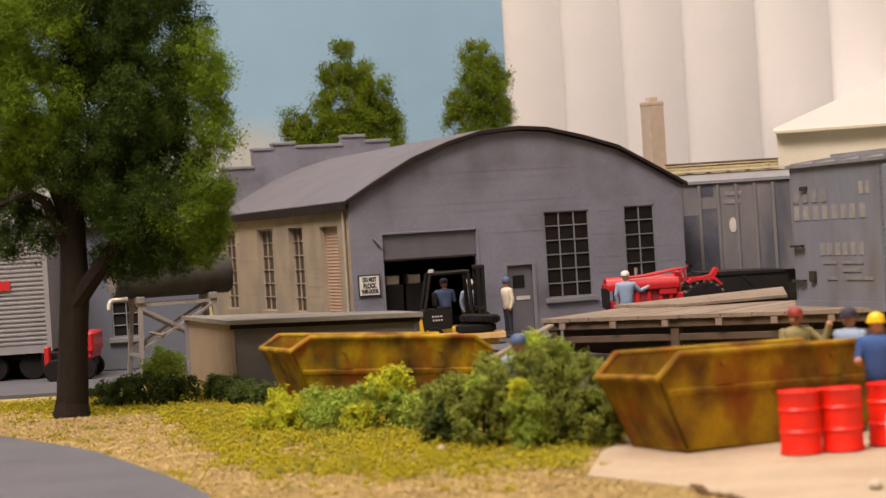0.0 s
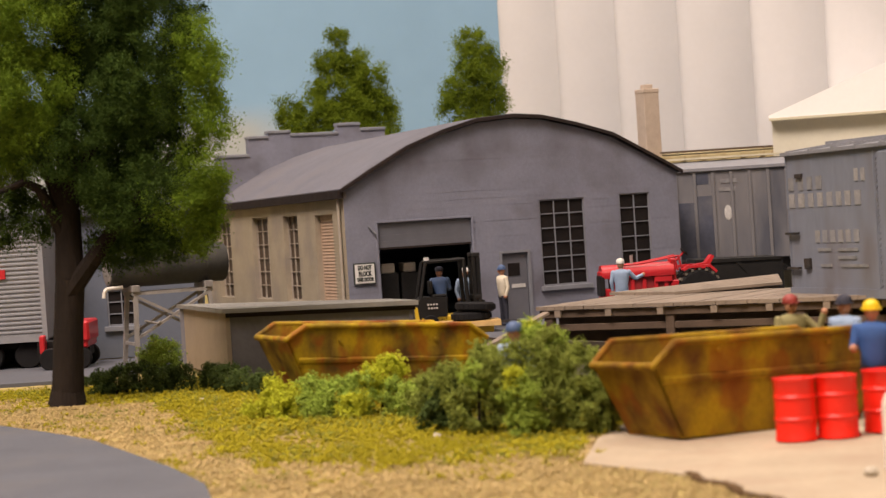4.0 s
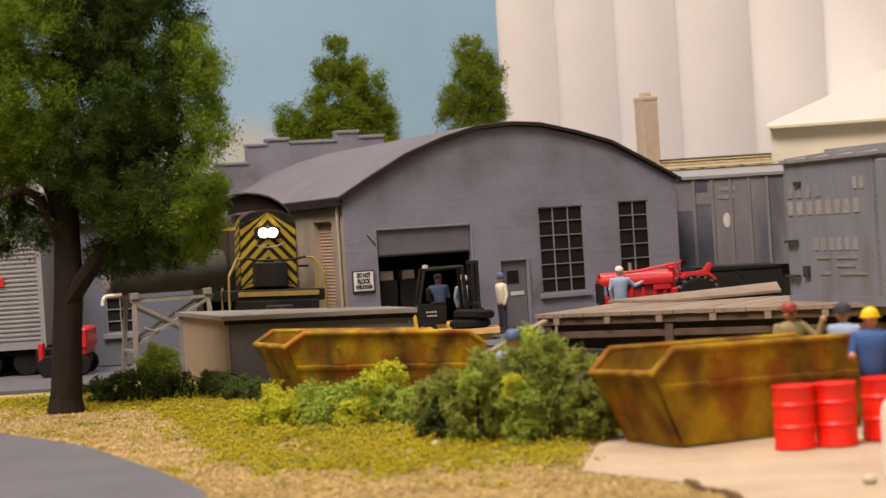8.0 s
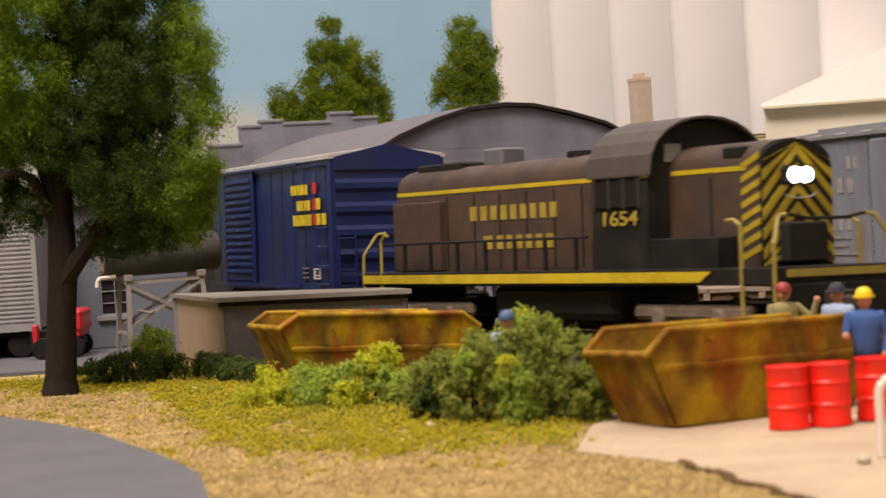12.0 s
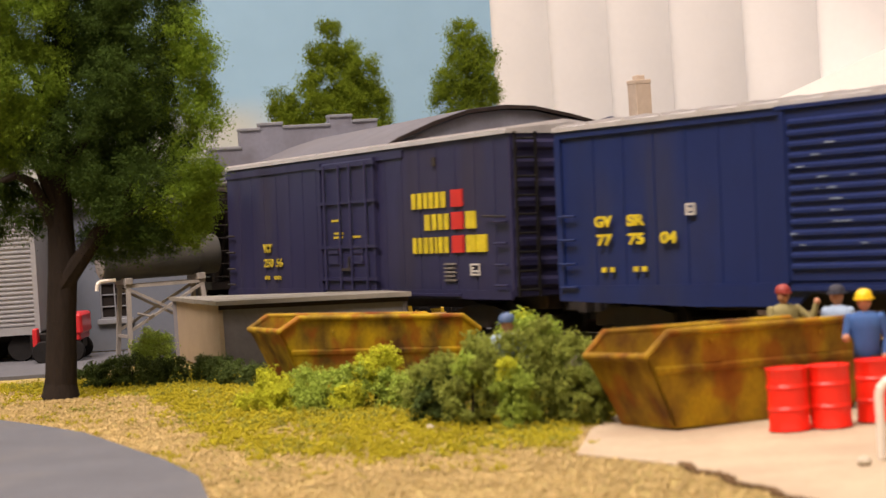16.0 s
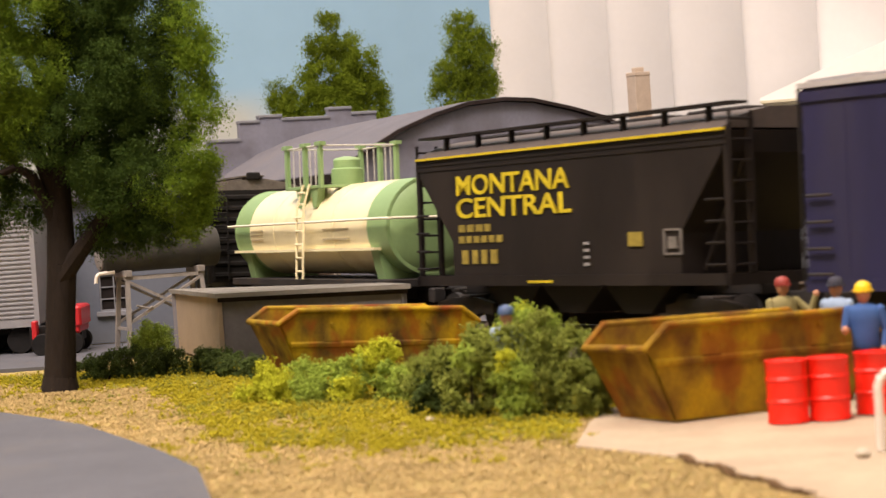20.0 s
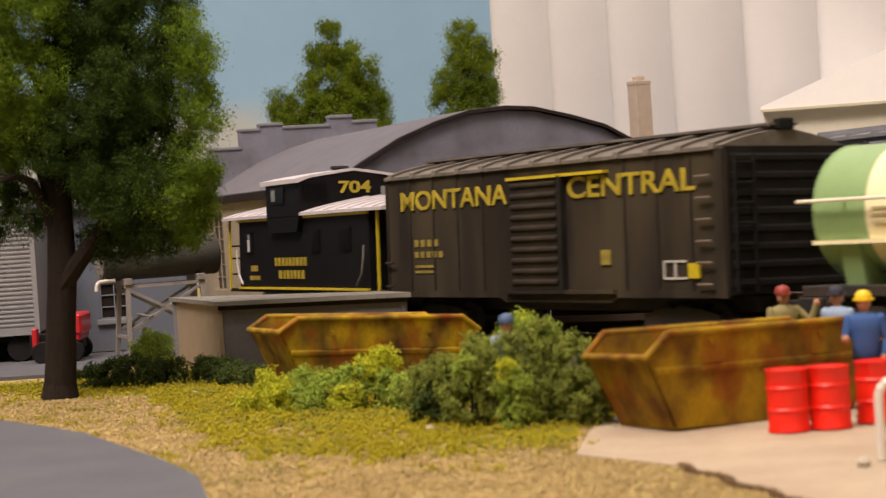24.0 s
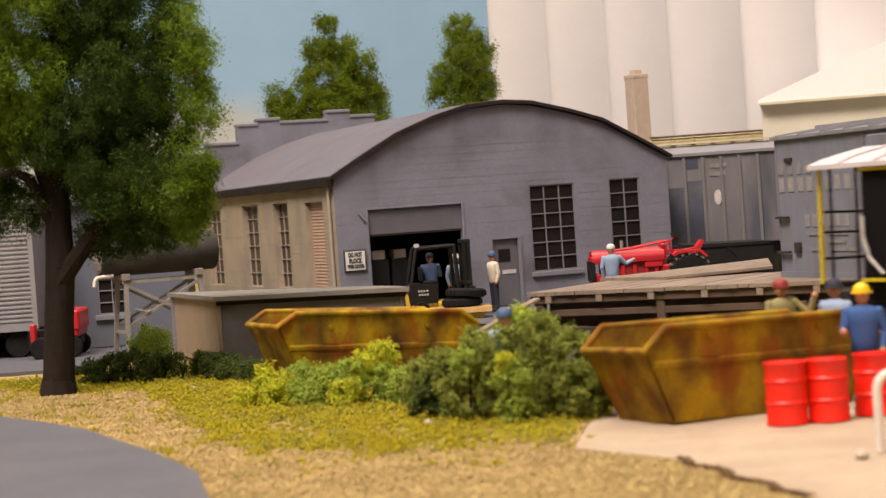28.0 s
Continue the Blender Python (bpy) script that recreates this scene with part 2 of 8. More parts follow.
M["gn"] = mat("faded_blue_grey_car", (0.175, 0.188, 0.225), 0.7, vary=0.15, scale=0.8, dirt=(0.15, 0.14, 0.15), dscale=0.9, stretch=(1, 1, 0.35))
M["gn_text"] = mat("faded_white_letters", (0.29, 0.275, 0.26), 0.8, vary=0.35, scale=2.5, dirt=(0.20, 0.20, 0.215), dscale=1.2, dlow=0.45, dhigh=0.7)
M["grey_car"] = mat("grey_car_paint", (0.16, 0.153, 0.157), 0.6, vary=0.15, scale=0.6, dirt=(0.075, 0.078, 0.095), dscale=0.5, stretch=(1, 1, 0.3))
M["black_glass"] = mat("black_window_glass", (0.004, 0.004, 0.004), 0.3, vary=0.2, spec=0.1)
M["worn_yellow"] = mat("worn_gold_lettering", (0.39, 0.30, 0.018), 0.65, vary=0.5, scale=2.2)
M["edge_crumb"] = mat("dark_brown_crumb", (0.15, 0.09, 0.045), 0.95, vary=0.5, scale=2, island=0.5, spec=0.1)
M["rail_cream"] = mat("cream_rail_paint", (0.78, 0.74, 0.58), 0.5, vary=0.08)
M["tank_stencil"] = mat("faded_tank_stencil", (0.50, 0.42, 0.26), 0.6, vary=0.3, scale=5)
# stripe yellow darkened for grime and for the nose lying in shade
M["nose_yellow"] = mat("grimy_shaded_nose_stripe", (0.33, 0.245, 0.012), 0.55, vary=0.35, scale=2)
M["pale_cream"] = mat("pale_cream_wall_paint", (0.60, 0.56, 0.44), 0.7, vary=0.06, scale=1)
M["caboose_gold"] = mat("worn_caboose_lettering", (0.33, 0.25, 0.02), 0.6, vary=0.4, scale=4)
M["scuff_glint"] = mat("pale_scuff_glint", (0.16, 0.20, 0.27), 0.6, vary=0.4, scale=5)
M["soot"] = mat("soot_stained_paint", (0.055, 0.06, 0.085), 0.7, vary=0.3, scale=1.0, dirt=(0.12, 0.12, 0.135), dscale=0.8, dlow=0.5, dhigh=0.7)
M["roof_sheen"] = mat("galvanised_roof", (0.55, 0.53, 0.53), 0.42, vary=0.12, scale=2, metal=0.35)
M["rail"] = mat("rail_steel", (0.18, 0.15, 0.13), 0.35, metal=0.8, vary=0.2)
M["ballast"] = mat("ballast", (0.10, 0.085, 0.07), 0.95, vary=0.5, scale=6, bump=0.08, bscale=6, spec=0.1)
M["tie"] = mat("dark_tie", (0.05, 0.037, 0.028), 0.9, vary=0.3, scale=4)
M["door_grey"] = mat("grey_door_paint", (0.115, 0.115, 0.13), 0.55, vary=0.12, scale=2)
M["sign_white"] = mat("white_notice", (0.72, 0.70, 0.66), 0.6, vary=0.05, scale=4)
M["sign_dark"] = mat("black_notice_paint", (0.03, 0.035, 0.03), 0.6, vary=0.2, scale=4)
M["crate"] = mat("pale_box_tone", (0.32, 0.28, 0.23), 0.8, vary=0.2, scale=2)
M["tyre"] = mat("black_rubber", (0.014, 0.013, 0.013), 0.85, vary=0.3, scale=5, bump=0.01, spec=0.15)
M["red"] = mat("red_tractor_paint", (0.48, 0.012, 0.018), 0.45, vary=0.12, scale=3, coat=0.2)
M["forklift"] = mat("yellow_forklift_paint", (0.62, 0.40, 0.02), 0.5, vary=0.12, scale=3)
M["pallet"] = mat("fresh_pallet_wood", (0.55, 0.36, 0.14), 0.8, vary=0.2, scale=3, stretch=(1, 0.3, 1))
M["trailer"] = mat("silver_trailer_skin", (0.30, 0.30, 0.315), 0.5, vary=0.12, scale=2, metal=0.3)
M["tank_grey"] = mat("grey_oil_tank", (0.042, 0.042, 0.038), 0.7, vary=0.25, scale=1.2, dirt=(0.075, 0.07, 0.06), dscale=0.8, spec=0.2)
M["wood_grey"] = mat("weathered_stand_wood", (0.24, 0.22, 0.20), 0.85, vary=0.25, scale=3, stretch=(1, 1, 0.3))
M["white_pipe"] = mat("white_pipe_paint", (0.72, 0.66, 0.58), 0.5, vary=0.08, scale=3)
M["skin"] = mat("doll_skin_paint", (0.42, 0.20, 0.11), 0.7, vary=0.1, scale=4)
M["shirt_white"] = mat("doll_cream_paint", (0.62, 0.55, 0.42), 0.8, vary=0.1, scale=4)
M["shirt_blue"] = mat("doll_blue_paint", (0.03, 0.085, 0.25), 0.8, vary=0.15, scale=4)
M["shirt_pale"] = mat("doll_pale_blue_paint", (0.26, 0.34, 0.46), 0.8, vary=0.12, scale=4)
M["shirt_olive"] = mat("doll_olive_paint", (0.22, 0.19, 0.075), 0.8, vary=0.15, scale=4)
M["trousers"] = mat("doll_dark_paint", (0.03, 0.03, 0.045), 0.8, vary=0.2, scale=4)
M["cap_yellow"] = mat("doll_yellow_paint", (0.75, 0.52, 0.01), 0.5, vary=0.08, scale=4)
M["cap_red"] = mat("doll_red_paint", (0.26, 0.035, 0.025), 0.6, vary=0.15, scale=4)
M["cap_blue"] = mat("doll_grey_blue_paint", (0.06, 0.10, 0.20), 0.6, vary=0.15, scale=4)
M["cap_white"] = mat("doll_white_paint", (0.68, 0.64, 0.58), 0.6, vary=0.08, scale=4)
M["panel_grey"] = mat("dark_grey_panel", (0.15, 0.143, 0.157), 0.8, vary=0.2, scale=1.2, dirt=(0.14, 0.13, 0.135), dscale=0.8)
M["panel_tan"] = mat("tan_panel", (0.30, 0.235, 0.165), 0.8, vary=0.1, scale=1.5, dirt=(0.26, 0.20, 0.14), dscale=0.8)
M["flock_tan"] = mat("tan_scatter", (0.45, 0.33, 0.145), 0.95, vary=0.38, scale=0.7, island=0.6, spec=0.1)
M["flock_olive"] = mat("olive_flock", (0.365, 0.315, 0.02), 0.95, vary=0.3, scale=0.5, island=0.45, spec=0.1)
M["flock_green"] = mat("green_flock", (0.26, 0.26, 0.04), 0.95, vary=0.45, scale=0.6, island=0.6, spec=0.1)
M["wash_blue"] = mat("blue_wash_building", (0.108, 0.122, 0.155), 0.8, vary=0.1, scale=0.8)
M["roof_dull"] = mat("dull_grey_roof", (0.22, 0.22, 0.235), 0.55, vary=0.15, scale=1.5)
M["gn_faint"] = mat("ghosted_letters", (0.205, 0.20, 0.20), 0.8, vary=0.25, scale=4)
M["lug"] = mat("worn_rubber_lug", (0.10, 0.085, 0.065), 0.85, vary=0.4, scale=4)
M["bush_mid"] = mat("mid_green_bush_foam", (0.29, 0.38, 0.055), 0.9, vary=0.45, scale=1.0, island=0.6, spec=0.1)
M["yellow"] = mat("yellow_lettering", (0.54, 0.43, 0.012), 0.6, vary=0.35, scale=3)
M["yellow_stripe"] = mat("yellow_stripe_paint", (0.56, 0.43, 0.012), 0.5, vary=0.22, scale=3)
M["red_mark"] = mat("red_mark_paint", (0.48, 0.02, 0.012), 0.55, vary=0.12, scale=3)
M["white_mark"] = mat("pale_stencil", (0.5, 0.48, 0.45), 0.7, vary=0.2, scale=6)
M["loco"] = mat("brown_black_loco_paint", (0.056, 0.032, 0.019), 0.55, vary=0.35, scale=1.2, dirt=(0.030, 0.020, 0.016), dscale=0.7, dlow=0.42, dhigh=0.68, bump=0.004)
M["loco_roof"] = mat("dark_loco_roof", (0.058, 0.048, 0.043), 0.65, vary=0.2, scale=1.5)
M["blue_car"] = mat("bright_blue_car_paint", (0.0075, 0.017, 0.084), 0.42, vary=0.15, scale=0.7, dirt=(0.010, 0.015, 0.055), dscale=0.6, stretch=(1, 1, 0.4), bump=0.003)
M["indigo_car"] = mat("faded_indigo_car_paint", (0.0172, 0.0162, 0.056), 0.5, vary=0.18, scale=0.7, dirt=(0.0185, 0.0158, 0.042), dscale=0.5, stretch=(1, 1, 0.3), bump=0.003)
M["hopper"] = mat("satin_black_hopper_paint", (0.016, 0.0122, 0.0108), 0.55, vary=0.3, scale=0.8, spec=0.2, dirt=(0.025, 0.019, 0.0155), dscale=0.6, stretch=(1, 1, 0.4))
M["brown_car"] = mat("weathered_dark_brown_car", (0.019, 0.0138, 0.0098), 0.75, spec=0.25, vary=0.45, scale=0.9, dirt=(0.056, 0.044, 0.025), dscale=0.6, dlow=0.45, dhigh=0.66, stretch=(1, 1, 0.25), bump=0.004)
M["brown_roof"] = mat("dusty_brown_roof", (0.13, 0.112, 0.09), 0.85, vary=0.35, scale=1.6, dirt=(0.09, 0.075, 0.06), dscale=1.2)
M["tank_cream"] = mat("cream_tank_paint", (0.88, 0.79, 0.50), 0.35, vary=0.05, scale=1, dirt=(0.78, 0.67, 0.40), dscale=0.7, spec=0.6, coat=0.4)
M["tank_green"] = mat("pale_green_tank_paint", (0.24, 0.365, 0.155), 0.45, vary=0.1, scale=1)
M["caboose"] = mat("black_caboose_paint", (0.0078, 0.007, 0.0076), 0.55, vary=0.2, scale=1, spec=0.1)
M["caboose_roof"] = mat("pale_caboose_roof", (0.54, 0.50, 0.51), 0.5, vary=0.1, scale=2)
M["lamp_glass"] = mat("lit_headlight", (1.0, 0.93, 0.80), 0.3, emit=25.0)
M["cab_glass"] = mat("grey_cab_glass", (0.20, 0.20, 0.19), 0.2, vary=0.2, scale=2)
M["truck_dust"] = mat("dusty_truck_casting", (0.14, 0.105, 0.075), 0.8, vary=0.35, scale=3)
M["room"] = mat("cream_room_paint", (0.75, 0.70, 0.62), 0.9, vary=0.03, scale=0.05, spec=0.1)
M["loco_gold"] = mat("dull_gold_lettering", (0.30, 0.22, 0.025), 0.65, vary=0.3, scale=4)
M["rail_yellow"] = mat("dull_yellow_rail_paint", (0.27, 0.21, 0.04), 0.6, vary=0.25, scale=3)
M["hopper_roof"] = mat("brown_hopper_roof", (0.075, 0.058, 0.05), 0.7, vary=0.25, scale=1.2)
M["stencil_dim"] = mat("dim_stencil_paint", (0.16, 0.145, 0.13), 0.75, vary=0.35, scale=5)
M["stencil_gold"] = mat("dim_gold_stencil", (0.26, 0.20, 0.03), 0.75, vary=0.4, scale=5)
M["bush_fresh"] = mat("fresh_green_bush_foam", (0.42, 0.55, 0.1), 0.9, vary=0.45, scale=1.0, island=0.6, spec=0.1)
M["reefer"] = mat("weathered_ochre_car_paint", (0.42, 0.34, 0.17), 0.7, vary=0.2, scale=2, dirt=(0.25, 0.17, 0.09), dscale=1.0)
M["loco_stripe"] = mat("yellow_loco_stripe_paint", (0.46, 0.35, 0.012), 0.5, vary=0.3, scale=2)
# yellower leaf, lightened as well for the light on the outer boughs
M["leaf_lit"] = mat("lit_yellow_green_leaf_foam", (0.18, 0.275, 0.025), 0.85, vary=0.5, scale=0.5, island=0.2, spec=0.15, glow_through=0.35)
M["stone"] = mat("pale_loose_stone", (0.45, 0.39, 0.30), 0.85, vary=0.15, scale=3)
M["brown_glass"] = mat("brown_window_glass", (0.075, 0.052, 0.036), 0.5, vary=0.3, scale=1.0, spec=0.2)
M["red_dark"] = mat("dark_red_engine_paint", (0.24, 0.012, 0.014), 0.6, vary=0.3, scale=4)

# ---- the track's line: an easy curve, by the length s along the near side of the cars ----
TH0, CURVE, TX, TY, RAIL, CANT, SIDE = 59.81, -0.0082, 0.562, 43.0, 0.47, 0.037, 1.5
RAILZ, BEND = RAIL, -32.0


def curve_at(s, w=0.0):
    """Place and heading of the line, w metres beyond the near side of the cars."""
    th, k, s0 = radians(TH0), CURVE, max(s, BEND)
    a = th + k * s0
    x, y = TX + (math.sin(a) - math.sin(th)) / k, TY + (math.cos(a) - math.cos(th)) / k
    if s < BEND:  # behind the yard the line swings away to the west
        s1, k, th = max(s, BEND - 40), 1 / 32, a
        a = th + k * (s1 - BEND)
        x, y = x + (math.sin(a) - math.sin(th)) / k, y + (math.cos(a) - math.cos(th)) / k
        x, y = x + (s - s1) * math.cos(a), y - (s - s1) * math.sin(a)
    return x + w * math.sin(a), y + w * math.cos(a), a


def ground_height(x, y):
    h = 0.06 * noise.noise((x * 0.35, y * 0.35, 3.0)) + 0.03 * noise.noise((x * 1.3, y * 1.3, 7.0))
    # level beside the slab
    k = min(1.0, max(0.0, (x - 0.2 + 0.35 * max(0.0, y - 26)) / 1.2)) * min(1.0, max(0.0, (31.5 - y) / 1.5))
    return h + (0.05 - h) * k


g = Geo()
NX, NY = 150, 170
xs = [-310, -300, -200, -120, -70, -45] + [-32 + 64 * i / NX for i in range(NX + 1)] + [45, 70, 120, 200, 300, 310]
ys = [-130, -120, -60, -20, 0, 8] + [12 + 70 * i / NY for i in range(NY + 1)] + [95, 122]
g.v = [(x, y, ground_height(x, y) - 0.07) for y in ys for x in xs]
w = len(xs)
g.f = [(j * w + i, j * w + i + 1, (j + 1) * w + i + 1, (j + 1) * w + i) for j in range(len(ys) - 1) for i in range(w - 1)]
solo("ground", g, M["ground"], P(0, 0), "tan and olive scatter ground of a model railway layout", "ground", kind="structure", smooth=True)

# roads, slab
def sheet(pts, z, thick=0.12):
    return Geo().prism(pts, "z", z - thick, z)


solo("road", sheet([(-30, 10), (-2.1, 10), (-2.7, 22), (-3.42, 26.1), (-4.2, 28.3), (-4.96, 30.1), (-6.2, 33), (-7.3, 34.8), (-8.7, 36.9), (-12, 38.5), (-30, 41)], 0.03), M["road"], P(0, 0), "smooth grey painted road with worn edge", "road", kind="structure")
solo("yard_road", sheet([(-40, 48.5), (-9.5, 48.0), (-7.6, 50.5), (-7.2, 55.6), (-40, 55.6)], 0.02), M["road"], P(0, 0), "dark grey yard road beside the sheds", "road", kind="structure")
solo("concrete_slab", sheet([(1.6, 25.9), (2.3, 24.9), (2.8, 24.1), (3.3, 22.0), (4.4, 18), (16, 18), (14, 31), (2.6, 30.5), (2.0, 28.6)], 0.01, 0.2), M["slab"], P(0, 0), "pale sandy concrete slab with a broken edge", "pavement", kind="structure")
solo("yard_ground", sheet([(-2.2, 52), (1.5, 46.6), (9, 43), (30, 40), (30, 92), (-12, 92), (-11.3, 74), (-5.2, 64)], 0.1), M["road"], P(0, 0), "grey hard standing before the workshop", "pavement", kind="structure")

# backdrop and room
g = Geo()
N = 40
arc = [(-260 * math.cos(math.pi * i / N) * 1.0, 40 + 78 * math.sin(math.pi * i / N) ** 0.6) for i in range(N + 1)]
for (xa, ya), (xb, yb) in zip(arc[:-1], arc[1:]):
    g.add([(xa, ya, -1), (xb, yb, -1), (xb, yb, 90), (xa, ya, 90)], [(0, 1, 2, 3)])
solo("backdrop", g, M["sky"], P(0, 0), "pale blue hand-painted sky backdrop", "backdrop", kind="structure", smooth=True)

# the room that the layout stands in
for nm, box in (("wall_west", (-314, -310, -130, 122)), ("wall_east", (310, 314, -130, 122)), ("wall_south", (-314, 314, -134, -130)), ("wall_north", (-314, 314, 122, 126))):
    solo(nm, Geo().box(*box, -2, 130), M["room"], P(0, 0), "plain cream painted room wall", "wall", kind="structure")
solo("ceiling", Geo().box(-314, 314, -134, 126, 130, 134), M["room"], P(0, 0), "plain white painted room ceiling", "ceiling", kind="structure")

# ---- workshop with the bowed roof: x along its front, y inwards ----
BX, BY, BR = -3.09, 60.0, 21.2
BW, BD, EAVE = 11.45, 15.5, 4.42
ARC = [(-0.12, 4.40), (0.86, 4.96), (2.1, 5.62), (3.35, 6.08), (4.51, 6.38), (5.75, 6.47), (6.74, 6.40), (8.0, 6.10), (9.19, 5.74), (10.56, 5.00), (11.6, 4.42)]


def arc_z(x):
    for (xa, za), (xb, zb) in zip(ARC[:-1], ARC[1:]):
        if xa <= x <= xb:
            return za + (zb - za) * (x - xa) / (xb - xa)
    return ARC[-1][1]


def wall_panels(parent, width, top, holes, thick, material, m=Matrix.Identity(4)):
    """A wall along x with its outer face at y=0 and holes (x0, x1, z0, z1) right through it."""
    cuts = sorted({0.0, width, *[h[0] for h in holes], *[h[1] for h in holes], *[p[0] for p in ARC if 0 < p[0] < width]})
    for a, b in zip(cuts[:-1], cuts[1:]):
        mid = (a + b) / 2
        spans, z = [], 0.0
        for h in sorted((h for h in holes if h[0] <= mid <= h[1]), key=lambda h: h[2]):
            spans.append((z, z, h[2], h[2]))
            z = h[3]
        spans.append((z, z, top(a), top(b)))
        for za, zb, zc, zd in spans:
            if zc - za < 0.01:
                continue
            v = [(a, 0, za), (b, 0, zb), (b, 0, zd), (a, 0, zc), (a, thick, za), (b, thick, zb), (b, thick, zd), (a, thick, zc)]
            g = Geo().add(v, [(0, 1, 2, 3), (7, 6, 5, 4), (0, 4, 5, 1), (1, 5, 6, 2), (2, 6, 7, 3), (3, 7, 4, 0)])
            part("wall_panel", g.turn(m), material, parent)


def siding(parent, width, top, holes, pitch, material, m=Matrix.Identity(4), name="siding_board"):
    """Lapped boards in front of a wall, cut at the holes and under the roof."""
    z = 0.04
    rnd = random.Random(4)
    while z < 6.4:
        xs = [x * 0.05 for x in range(int(width / 0.05) + 1)]
        ok = [x for x in xs if top(x) > z + pitch]
        if not ok:
            break
        x0, x1 = ok[0], ok[-1]
        spans = [(x0, x1)]
        for h in holes:
            if h[2] - 0.04 < z + pitch * 0.6 and h[3] + 0.04 > z + pitch * 0.4:
                spans = [s for a, b in spans for s in ((a, min(b, h[0] - 0.06)), (max(a, h[1] + 0.06), b)) if s[1] - s[0] > 0.05]
        for a, b in spans:
            d = 0.001 + 0.003 * rnd.random()
            v = [(a, -d - 0.003, z + 0.002), (b, -d - 0.003, z + 0.002), (b, -d, z + pitch - 0.002), (a, -d, z + pitch - 0.002),
                 (a, 0.0, z + 0.006), (b, 0.0, z + 0.006), (b, 0.0, z + pitch - 0.002), (a, 0.0, z + pitch - 0.002)]
            g = Geo().add(v, [(0, 1, 2, 3), (7, 6, 5, 4), (0, 4, 5, 1), (1, 5, 6, 2), (2, 6, 7, 3), (3, 7, 4, 0)])
            part(name, g.turn(m), material, parent)
        z += pitch


def pane_window(parent, x0, x1, z0, z1, cols, rows, frame_mat, m=Matrix.Identity(4), sill=True, glass="dark_glass"):
    fr = Geo()
    b = 0.04
    for a in ((x0, x1, z1 - b, z1), (x0, x1, z0, z0 + b), (x0, x0 + b, z0 + b, z1 - b), (x1 - b, x1, z0 + b, z1 - b)):
        fr.box(a[0], a[1], 0.03, 0.12, a[2], a[3])
    w = part("window", fr.turn(m), frame_mat, parent)
    for i in range(1, cols):
        x = x0 + (x1 - x0) * i / cols
        part("glazing_bar", Geo().box(x - 0.016, x + 0.016, 0.04, 0.1, z0 + b, z1 - b).turn(m), frame_mat, w)
    for j in range(1, rows):
        z = z0 + (z1 - z0) * j / rows
        part("glazing_bar", Geo().box(x0 + b, x1 - b, 0.035, 0.1, z - 0.016, z + 0.016).turn(m), frame_mat, w)
    for i in range(cols):
        for j in range(rows):
            xa, xb = x0 + (x1 - x0) * i / cols, x0 + (x1 - x0) * (i + 1) / cols
            za, zb = z0 + (z1 - z0) * j / rows, z0 + (z1 - z0) * (j + 1) / rows
            part("pane", Geo().box(xa + 0.02, xb - 0.02, 0.085, 0.095, za + 0.02, zb - 0.02).turn(m), M[glass], w)
    if sill:
        part("sill", Geo().box(x0 - 0.1, x1 + 0.1, -0.12, 0.08, z0 - 0.16, z0 - 0.01, 0.015).turn(m), frame_mat, w)
    return w


workshop = thing("workshop_building", P(BX, BY, 0, BR), "grey boarded workshop with bowed tar-paper roof and half-open door", "building")
SIDE_M = Matrix.Rotation(radians(90), 4, "Z") @ Matrix.Diagonal((1, -1, 1, 1))
FH = [(1.05, 4.15, 0.0, 3.38), (5.1, 6.0, 0.0, 2.19), (6.5, 8.08, 1.06, 3.8), (9.32, 10.42, 1.06, 3.84)]
front_top = lambda x: arc_z(x) - 0.06
wall_panels(workshop, BW, front_top, FH, 0.25, M["wall_grey"])
siding(workshop, BW, front_top, FH, 0.245, M["wall_grey"])
SHL = [(1.2, 3.0, 1.0, 3.76), (4.95, 6.6, 1.0, 3.82), (8.45, 10.5, 1.0, 3.85), (13.5, 15.4, 1.0, 3.85)]
side_top = lambda x: EAVE - 0.03
wall_panels(workshop, 17.0, side_top, SHL, 0.25, M["wall_tan"], SIDE_M)
siding(workshop, 17.0, side_top, SHL, 0.3, M["wall_tan"], SIDE_M)
part("side_wall", Geo().box(BW - 0.25, BW, 0.25, BD, 0, EAVE - 0.05), M["wall_grey"], workshop)
part("annex", Geo().box(0.25, BW - 0.3, BD + 0.36, 17.0, 0, EAVE - 0.06), M["wall_grey"], workshop, "low flat-roofed rear annex")
part("rear_wall", Geo().box(0.25, BW - 0.25, BD - 0.25, BD, 0, EAVE), M["wall_grey"], workshop)
part("inner_floor", Geo().box(0.3, BW - 0.3, 0.0, BD - 0.3, 0.0, 0.06), M["steel_dark"], workshop)
part("roof", Geo().prism(ARC + [(x, z + 0.10) for x, z in ARC[::-1]], "y", -0.08, BD), M["roof"], workshop, "bowed dark grey tar-paper roof", smooth=True)
part("roof_edge", Geo().prism([(x, z - 0.03) for x, z in ARC] + [(x, z + 0.08) for x, z in ARC[::-1]], "y", -0.20, -0.08), M["fascia"], workshop, "black bargeboard along the roof edge")
# eave board, made deep and dark to include the shade below the roof
part("eave_board", Geo().box(-0.22, -0.02, -0.1, BD, 4.2, 4.46), M["fascia"], workshop, "dark eave board that also carries the shade under the roof")
part("downpipe", Geo().pipe([(-0.09, 0.28, 4.2), (-0.09, 0.28, 0.1)], 0.05, 8), M["frame_tan"], workshop, "thin pale downpipe")
pane_window(workshop, 6.5, 8.08, 1.06, 3.8, 3, 6, M["frame_grey"])
